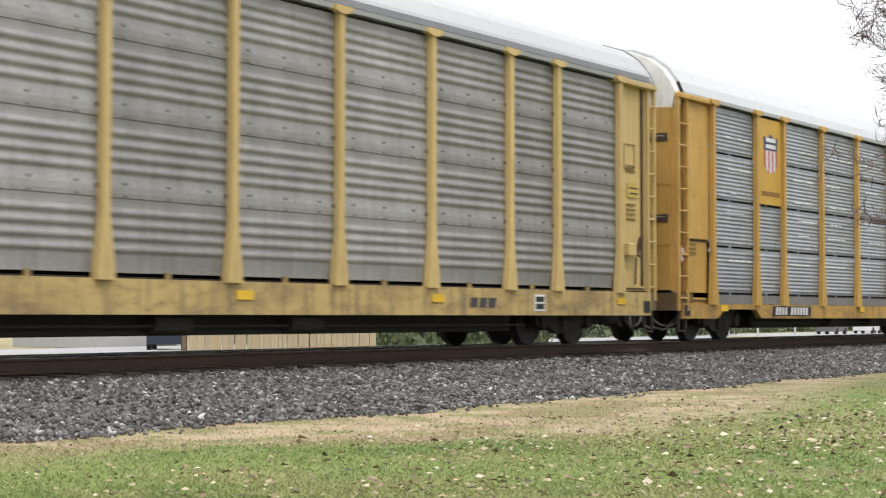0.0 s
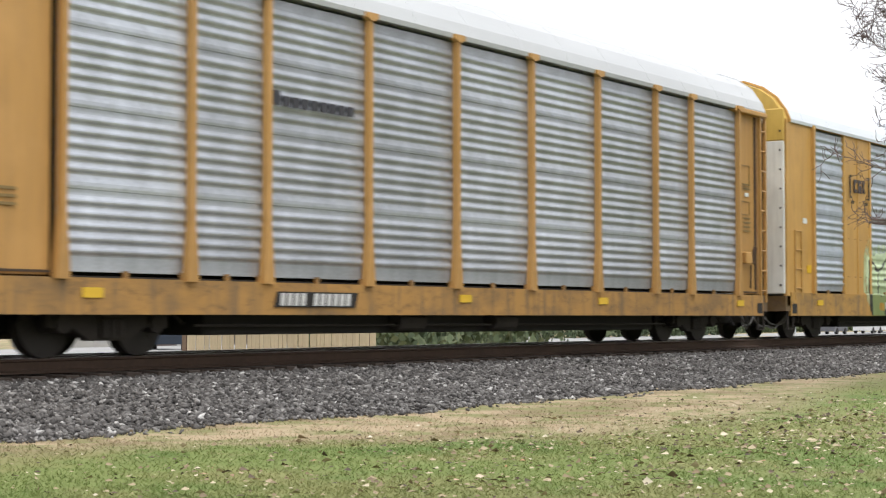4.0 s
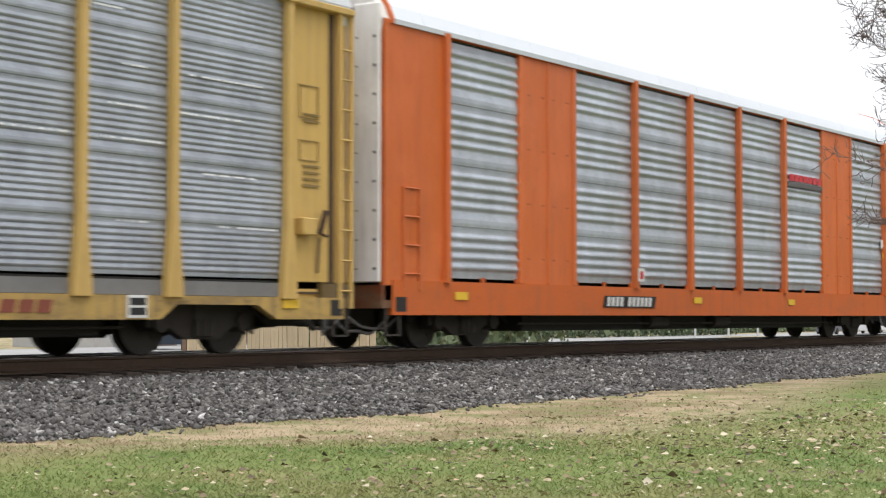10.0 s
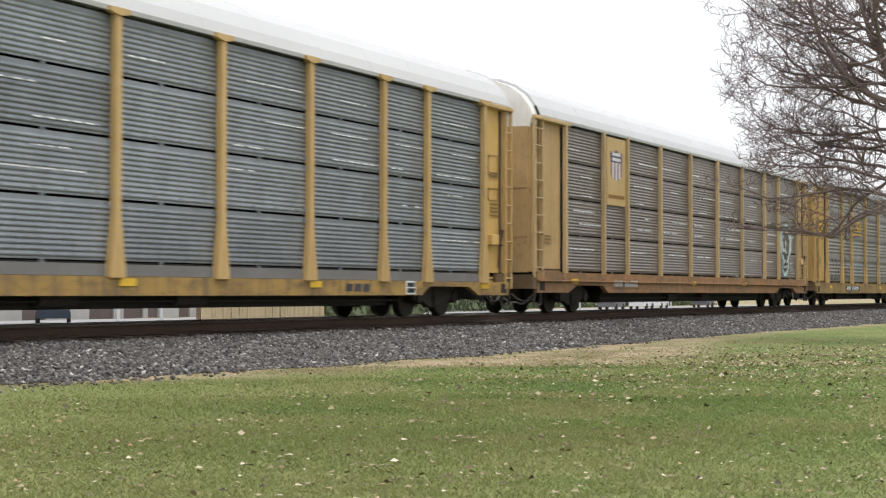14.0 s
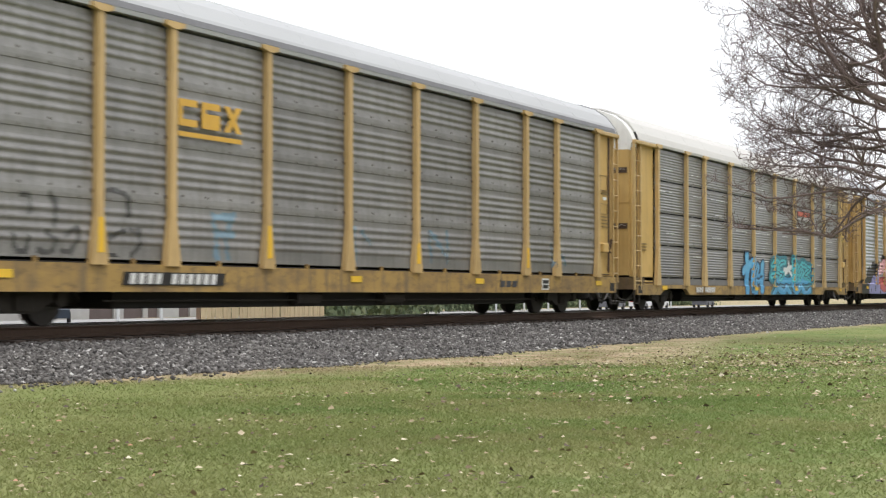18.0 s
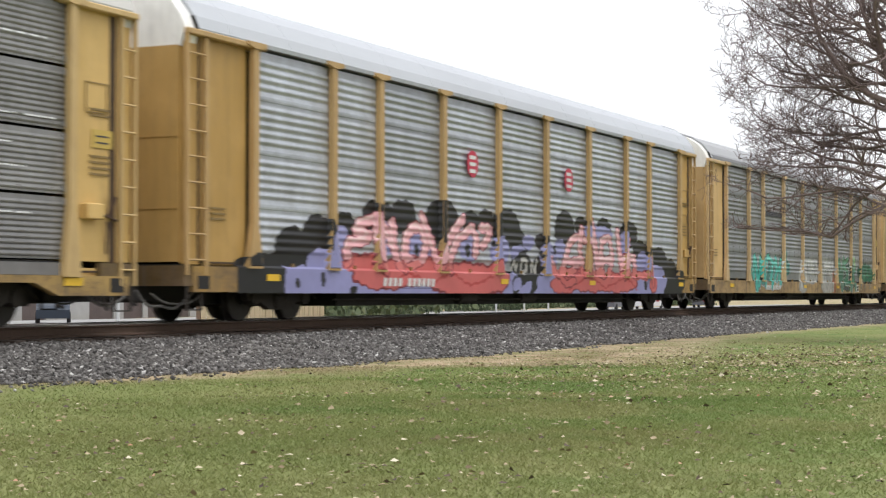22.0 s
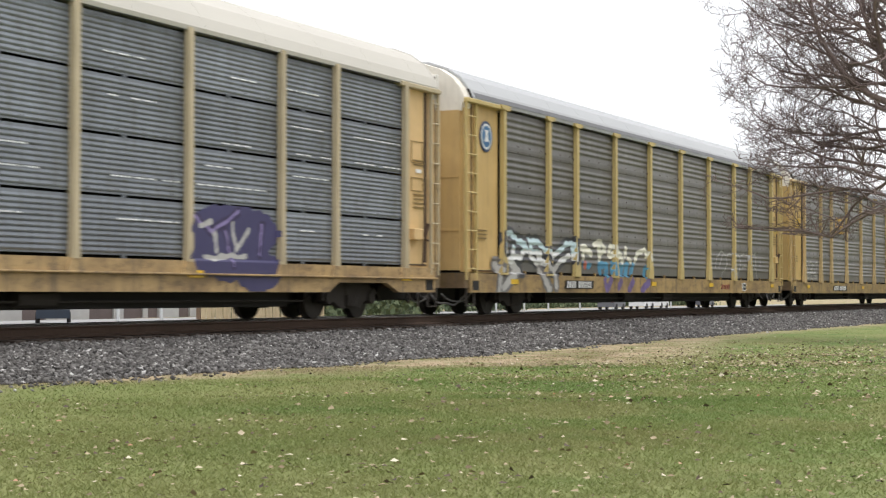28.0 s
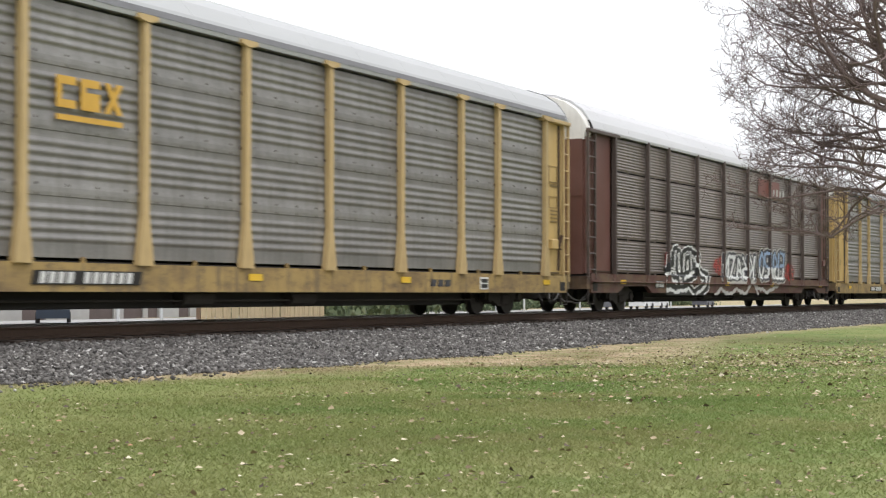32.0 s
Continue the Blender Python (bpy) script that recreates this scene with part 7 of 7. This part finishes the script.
def make_tree(at):
    """Wide crown of crooked limbs; each throws side branches, twigs and twiglets."""
    rng = random.Random(29)
    BARK = bark_material()
    tree = thing("bare_tree", at, "bare leafless tree with crooked dark limbs on the lawn", "tree")
    twv, twf = [], []
    STEPS, SEG = {1: 11, 2: 8, 3: 4, 4: 3}, {1: 8, 2: 5, 3: 4, 4: 3}
    BEND = {1: 0.22, 2: 0.40, 3: 0.55, 4: 0.65}
    RATIO = {1: 0.48, 2: 0.48, 3: 0.48}

    def rnd(s):
        return Vector((rng.uniform(-s, s), rng.uniform(-s, s), rng.uniform(-s, s)))

    def grow(p, d, length, r, level, lift, verts, faces):
        steps = STEPS[level]
        step = length / steps
        turn = rng.choice((-1, 1))
        for i in range(steps):
            d = (d + rnd(BEND[level]) + Vector((0, 0, lift + 0.045 * max(0, i - steps * 0.5)))).normalized()
            q = p + d * step * rng.uniform(0.8, 1.2)
            if q.z < 2.75 + 0.35 * math.sin(2.3 * q.y):
                d.z = abs(d.z) * 0.35
                q = p + d * step
            r0, r1 = r * (1 - 0.70 * i / steps), r * (1 - 0.70 * (i + 1) / steps)
            tapered(verts, faces, p, q, max(r0, 0.0062), max(r1, 0.0046), SEG[level])
            if level < 4 and i >= 1:
                for _ in range(1 if rng.random() < 0.80 else 2):
                    turn = -turn
                    flat = d.cross(Vector((0, 0, 1)))
                    side = (flat * turn + rnd(1.0)).normalized()
                    nd = (d * rng.uniform(0.6, 1.0) + side * rng.uniform(0.5, 0.95)).normalized()
                    nl = max(0.22, length * RATIO[level] * rng.uniform(0.55, 1.15) * (1 - 0.45 * i / steps))
                    tgt = (verts, faces) if level == 1 else (twv, twf)
                    grow(q, nd, nl, max(r1 * rng.uniform(0.5, 0.72), 0.008), level + 1, rng.uniform(-0.05, 0.10) if level == 1 else 0.04, *tgt)
            p = q

    # trunk, leaning a little and forking into leaders
    spine = [Vector((0.05 * math.sin(1.1 * i), 0.025 * i ** 1.35 * (1 if i < 7 else 1.12), -0.1 + 0.80 * i)) for i in range(14)]
    v, f = [], []
    for i in range(13):
        tapered(v, f, spine[i], spine[i + 1], 0.25 * (1 - 0.068 * i), 0.25 * (1 - 0.068 * (i + 1)), 12)
    part_from(tree, "trunk", v, f, BARK)

    def limb(h, turn, rise, length, r, lift):
        """turn: degrees from +x towards +y."""
        k = (h + 0.1) / 0.80
        foot = spine[int(k)].lerp(spine[int(k) + 1], k - int(k))
        a, e = radians(turn), radians(rise)
        v, f = [], []
        grow(foot, Vector((math.cos(a) * math.cos(e), math.sin(a) * math.cos(e), math.sin(e))), length, r, 1, lift, v, f)
        part_from(tree, "limb", v, f, BARK)

    for i in range(37):
        h = 3.2 + 6.0 * ((i + 0.5) / 37)
        if i % 4 < 3:                       # over the lawn, towards the line
            turn, length = 84 + rng.uniform(-32, 26), rng.uniform(3.6, 4.4) - (0.3 if h > 7.2 else 0.0)
        else:
            turn, length = 270 + rng.uniform(-80, 80), rng.uniform(2.4, 3.4)
        limb(h, turn, (-10 if i % 2 else 10) + 6.5 * (h - 3.2) + rng.uniform(-12, 16), length, 0.046 - 0.001 * (h - 3.2), -0.035 + 0.014 * (h - 3.2))
    for turn, rise in ((80, 58), (200, 58), (310, 60), (100, 34)):
        limb(5.6 + rng.uniform(-0.4, 1.4), turn, rise, 4.2, 0.085, 0.03)
    tw = part_from(tree, "twig_mass", twv, twf, BARK)
    tagged(tw, "mass of thin crooked dark twigs", kind="stuff")
    return tree


def part_from(parent, name, v, f, mat):
    ob = new(name, np_mesh(name, np.array(v), np.array(f), mat))
    ob.data.shade_smooth()
    ob.parent = parent
    return ob


make_tree((40.2, 6.85, 0.10))


# ---- beyond the line ----
FAR_Z = -0.33


def leafy(name, x0, x1, y, h, rng, label, foot=-0.33):
    """A ragged hedge of many small leaf clumps on thin stems."""
    k = int((x1 - x0) * 330)
    x = x0 + (x1 - x0) * rng.random(k)
    top = h * (0.72 + 0.28 * np.sin(x * 0.9) * np.sin(x * 0.37 + 1) + 0.12 * rng.normal(size=k))
    z = foot + np.abs(top) * rng.random(k) ** 0.6
    yy = y + 0.9 * rng.normal(size=k)
    base = np.array([(-1, 0, -0.3), (0.2, 0.3, -0.8), (1, 0, 0.2), (0, -0.2, 1.0)])
    s = 0.07 + 0.10 * rng.random((k, 1, 1))
    v = base[None] * s * (0.6 + 0.8 * rng.random((k, 4, 3)))
    a = rng.random(k) * math.tau
    vx, vy = v[..., 0] * np.cos(a)[:, None] - v[..., 1] * np.sin(a)[:, None], v[..., 0] * np.sin(a)[:, None] + v[..., 1] * np.cos(a)[:, None]
    p = np.stack([vx + x[:, None], vy + yy[:, None], v[..., 2] + z[:, None]], -1).reshape(-1, 3)
    f = (np.array([(0, 1, 3), (1, 2, 3), (0, 2, 3), (0, 1, 2)])[None] + 4 * np.arange(k)[:, None, None]).reshape(-1, 3)
    m, n, l, b = mat_base("hedge_leaf")
    geo = n.new("ShaderNodeNewGeometry")
    l.new(ramp(n, l, geo.outputs["Random Per Island"], ((0, (0.040, 0.062, 0.028)), (0.6, (0.085, 0.115, 0.052)), (1, (0.17, 0.20, 0.11)))), b.inputs["Base Color"])
    b.inputs["Roughness"].default_value = 0.7
    ob = new(name, np_mesh(name, p, f, m))
    return tagged(ob, label, "hedge", kind="stuff")


def beyond():
    rng = np.random.default_rng(8)
    pr = random.Random(21)
    asphalt = plain((0.28, 0.28, 0.275), 0.9, 0.0, 0.15, 3)
    lot = grid_sheet("road", np.linspace(30, 240, 43), np.linspace(42, 63.5, 9), lambda x, y: ground_z(x, y) + 0.03, asphalt)
    tagged(lot, "pale concrete street behind the line", "road", kind="structure")
    # board fence
    wood = paint((0.60, 0.51, 0.36), 0.25, 0.85, 0.0, 0.4)
    fence = thing("board_fence", (39.2, 26, -0.02), "tall tan board fence with weathered planks", "fence")
    for i in range(49):
        part("plank", lambda: box(bmesh.new(), 0, 0.120, -0.010, 0.010, 0.0, 1.85), wood, fence, at=(i * 0.141, pr.uniform(-0.02, 0.02), pr.uniform(-0.03, 0.02)), key="plank")
    for i in range(4):
        part("fence_post", lambda: box(bmesh.new(), -0.06, 0.06, 0.02, 0.14, 0.0, 2.05), plain((0.16, 0.11, 0.08), 0.9), fence, at=(i * 2.25 + 0.05, 0.0, 0), key="fence_post")
    # low pale building with doors
    white = plain((0.37, 0.365, 0.355), 0.8, 0.0, 0.15, 2)
    house = thing("garage_building", (74.0, 64, FAR_Z), "long low pale building with dark doors", "building")
    doors = ((4.0, 6.2), (10.3, 12.8), (13.8, 15.9), (16.4, 17.6), (19.9, 21.2))
    x = 0.0
    for a, b in doors + ((22.5, 22.5),):
        part("wall", box(bmesh.new(), x, a, 0, 6, 0, 3.0), white, house)
        if b > a:
            part("garage_door", box(bmesh.new(), a, b, 0.12, 0.2, 0, 2.5), plain((0.10, 0.075, 0.070), 0.6), house)
            part("lintel", box(bmesh.new(), a, b, 0, 6, 2.5, 3.0), white, house)
        x = b
    bm = bmesh.new()
    prism(bm, [(-0.5, 3.0), (6.5, 3.0), (3.0, 4.6)], "x", -0.5, 23.3)
    part("roof", bm, plain((0.10, 0.095, 0.09), 0.9), house)
    # parked cars
    for cx, cy, col, lab in ((72.0, 57.0, (0.018, 0.028, 0.045), "parked dark blue hatchback beside the street"), (168, 57, (0.6, 0.6, 0.6), "parked silver car beside the street"), (176, 58, (0.65, 0.65, 0.63), "parked white car beside the street"), (190, 57, (0.07, 0.07, 0.08), "parked dark car beside the street"), (156, 56, (0.1, 0.1, 0.11), "parked black car beside the street")):
        car = thing("parked_car", (cx, cy, FAR_Z), lab, "car", "parked cars")
        car.rotation_euler.z = radians(218 if cx < 100 else 5)
        bm = bmesh.new()
        prism(bm, [(-2.1, 0.3), (2.1, 0.3), (2.15, 0.75), (1.3, 0.92), (0.7, 1.42), (-1.3, 1.45), (-2.05, 0.95)], "y", -0.85, 0.85)
        part("body", bm, plain(col, 0.5, 0.0, 0.05), car)
        bm = bmesh.new()
        prism(bm, [(1.18, 0.95), (0.66, 1.36), (-1.25, 1.39), (-1.85, 0.97)], "y", -0.87, 0.87)
        part("windows", bm, plain((0.02, 0.025, 0.03), 0.1), car)
        for wx in (-1.3, 1.3):
            for wy in (-0.8, 0.8):
                part("wheel", lambda: disc(bmesh.new(), (0, 0.31), 0.31, -0.1, 0.1, 16), BLACK, car, at=(wx, wy, 0), key="car_wheel")
        for wy in (-0.6, 0.6):
            part("tail_light", lambda: box(bmesh.new(), -2.12, -2.06, -0.15, 0.15, 0.75, 0.9), spray((0.35, 0.02, 0.02)), car, at=(0, wy, 0), key="tail_light")
    # posts and a leaning guy wire guard
    steel = plain((0.55, 0.56, 0.56), 0.5, 0.5, 0.1)
    for x, y, h in ((73.6, 54, 3.4), (79, 55, 2.4), (128, 56, 2.2), (134, 56, 2.2), (142, 57, 2.2), (150, 57, 3.0), (162, 58, 3.0), (181, 58, 3.0)):
        solo("street_post", tube(bmesh.new(), (0, 0, 0), (0, 0, h), 0.09, 8), steel, "plain grey steel post beside the street", "post", group="street posts", at=(x, y, FAR_Z))
    solo("guy_guard", tube(bmesh.new(), (0, 0, 0), (-1.6, 0, 3.6), 0.05, 6), plain((0.8, 0.8, 0.76), 0.5), "white guard on a slanting guy wire", "wire guard", at=(110.6, 60, FAR_Z))
    leafy("hedge", 49.5, 62, 31, 2.0, rng, "ragged grey-green hedge beside the board fence", -0.05)
    leafy("hedge", 106.5, 150, 63, 2.4, rng, "ragged green hedge and weeds behind the street")
    leafy("hedge", 150, 235, 70, 1.7, rng, "low green scrub far along the street")
    pale = plain((0.62, 0.64, 0.66), 0.8, 0.0, 0.1, 1)
    for x, w, h, col in ((158, 16, 3.2, (0.55, 0.60, 0.66)), (182, 12, 2.8, (0.66, 0.66, 0.65)), (204, 22, 3.4, (0.60, 0.62, 0.60))):
        sh = thing("far_shed", (x, 78, FAR_Z), "far pale shed beside the street", "shed", "far sheds")
        part("wall", box(bmesh.new(), 0, w, 0, 6, 0, h), plain(col, 0.8, 0.0, 0.1, 1), sh)
        bm = bmesh.new()
        prism(bm, [(-0.4, h), (6.4, h), (3.0, h + 1.2)], "x", -0.4, w + 0.4)
        part("roof", bm, plain((0.3, 0.3, 0.31), 0.8), sh)
        for i in range(int(w // 4)):
            part("window", lambda: box(bmesh.new(), 0, 1.4, -0.03, 0.03, 1.0, 2.0), plain((0.05, 0.055, 0.06), 0.3), sh, at=(1.2 + 4 * i, 0, 0), key="far_window")


def unseen_woods():
    """Unseen trees added on the near side of the line to darken the cars' reflections: beside the lawn, and all along
    behind it.
    """
    rng = np.random.default_rng(12)
    m, n, l, b = mat_base("woods")
    geo = n.new("ShaderNodeNewGeometry")
    l.new(ramp(n, l, geo.outputs["Random Per Island"], ((0, (0.05, 0.045, 0.03)), (0.6, (0.09, 0.085, 0.05)), (1, (0.14, 0.13, 0.08)))), b.inputs["Base Color"])
    b.inputs["Roughness"].default_value = 0.8

    def belt(name, x, y, top, size, label):
        k = len(x)
        z = top * rng.random(k) ** 0.7
        base = np.array([(-1, 0, -0.3), (0.2, 0.9, -0.8), (1, 0, 0.2), (0, -0.6, 1.0)])
        v = base[None] * size * (0.6 + 0.9 * rng.random((k, 1, 1))) * (0.5 + 0.9 * rng.random((k, 4, 3)))
        p = np.stack([v[..., 0] + x[:, None], v[..., 1] + y[:, None], v[..., 2] + z[:, None]], -1).reshape(-1, 3)
        f = (np.array([(0, 1, 3), (1, 2, 3), (0, 2, 3), (0, 1, 2)])[None] + 4 * np.arange(k)[:, None, None]).reshape(-1, 3)
        tagged(new(name, np_mesh(name, p, f, m)), label, "woods", kind="stuff")

    # both belts stay out of view; they only dim what the sheets mirror
    x = 62 + 190 * rng.random(9000)
    y = np.minimum(0.0 - 0.06 * (x - 62) + 3.2 * rng.normal(size=9000), 0.125 * x)
    belt("unseen_line_woods", x, y, 9.5 + 2.5 * np.sin(x * 0.11) + 2.0 * np.sin(x * 0.31 + 1), 0.5, "unseen dull brown-green clumps along the line, added to darken reflections")
    x = -120 + 380 * rng.random(16000)
    belt("unseen_back_woods", x, -42 + 4.0 * rng.normal(size=16000), 6.0 + 1.6 * np.sin(x * 0.09) + 1.2 * np.sin(x * 0.27 + 2), 0.9, "unseen dull brown-green belt behind the lawn, added to darken reflections")


beyond()
unseen_woods()


# ---- the train's run ----
# position along the line of the plane between the sixth and the seventh car
RUN = [(0, 158.76), (1.0, 148.48), (2.3, 135.13), (3.3, 124.94), (4.5, 112.58), (6, 97.11), (7.2, 84.98), (8.3, 73.8), (9, 66.62), (10, 56.45), (10.5, 51.1), (11, 45.32), (11.5, 39.07), (12, 33.55), (12.5, 28.09), (13.2, 18.8), (14.5, 1.75), (16, -17.88), (17.5, -37.5), (19, -57.15), (20.4, -75.58), (22.2, -99.07), (23, -109.58), (25, -135.74), (26, -148.76), (27.6, -169.75), (29.3, -191.98), (31.2, -216.43), (32, -226.99)]


def run_at(t):
    return float(np.interp(t, [r[0] for r in RUN], [r[1] for r in RUN]))


def motions():
    for c in ALL.values():
        walk(c["car"], [(t, pose(s + c["off"], TRACK, RAIL)) for t, s in RUN])
        # wheels turn while their car is near
        for i, w in enumerate(c["sets"]):
            wx = w.location.x + w.parent.location.x
            here = w.location.copy()
            rows = []
            span = [n / 30 for n in range(0, 961) if 8 < run_at(n / 30) + c["off"] + wx < 85]
            turn = 0.0
            prev = None
            for t in span:
                s = run_at(t)
                if prev is not None:
                    turn += (s - prev) / 0.42
                prev = s
                rows.append((t, Matrix.Translation(here) @ Matrix.Rotation(turn, 4, "Y")))
            if not rows or rows[0][0] > 0:
                rows.insert(0, (0.0, Matrix.Translation(here)))
            if rows[-1][0] < 32:
                rows.append((32.0, rows[-1][1]))
            if len(rows) > 2:
                walk(w, rows)


motions()
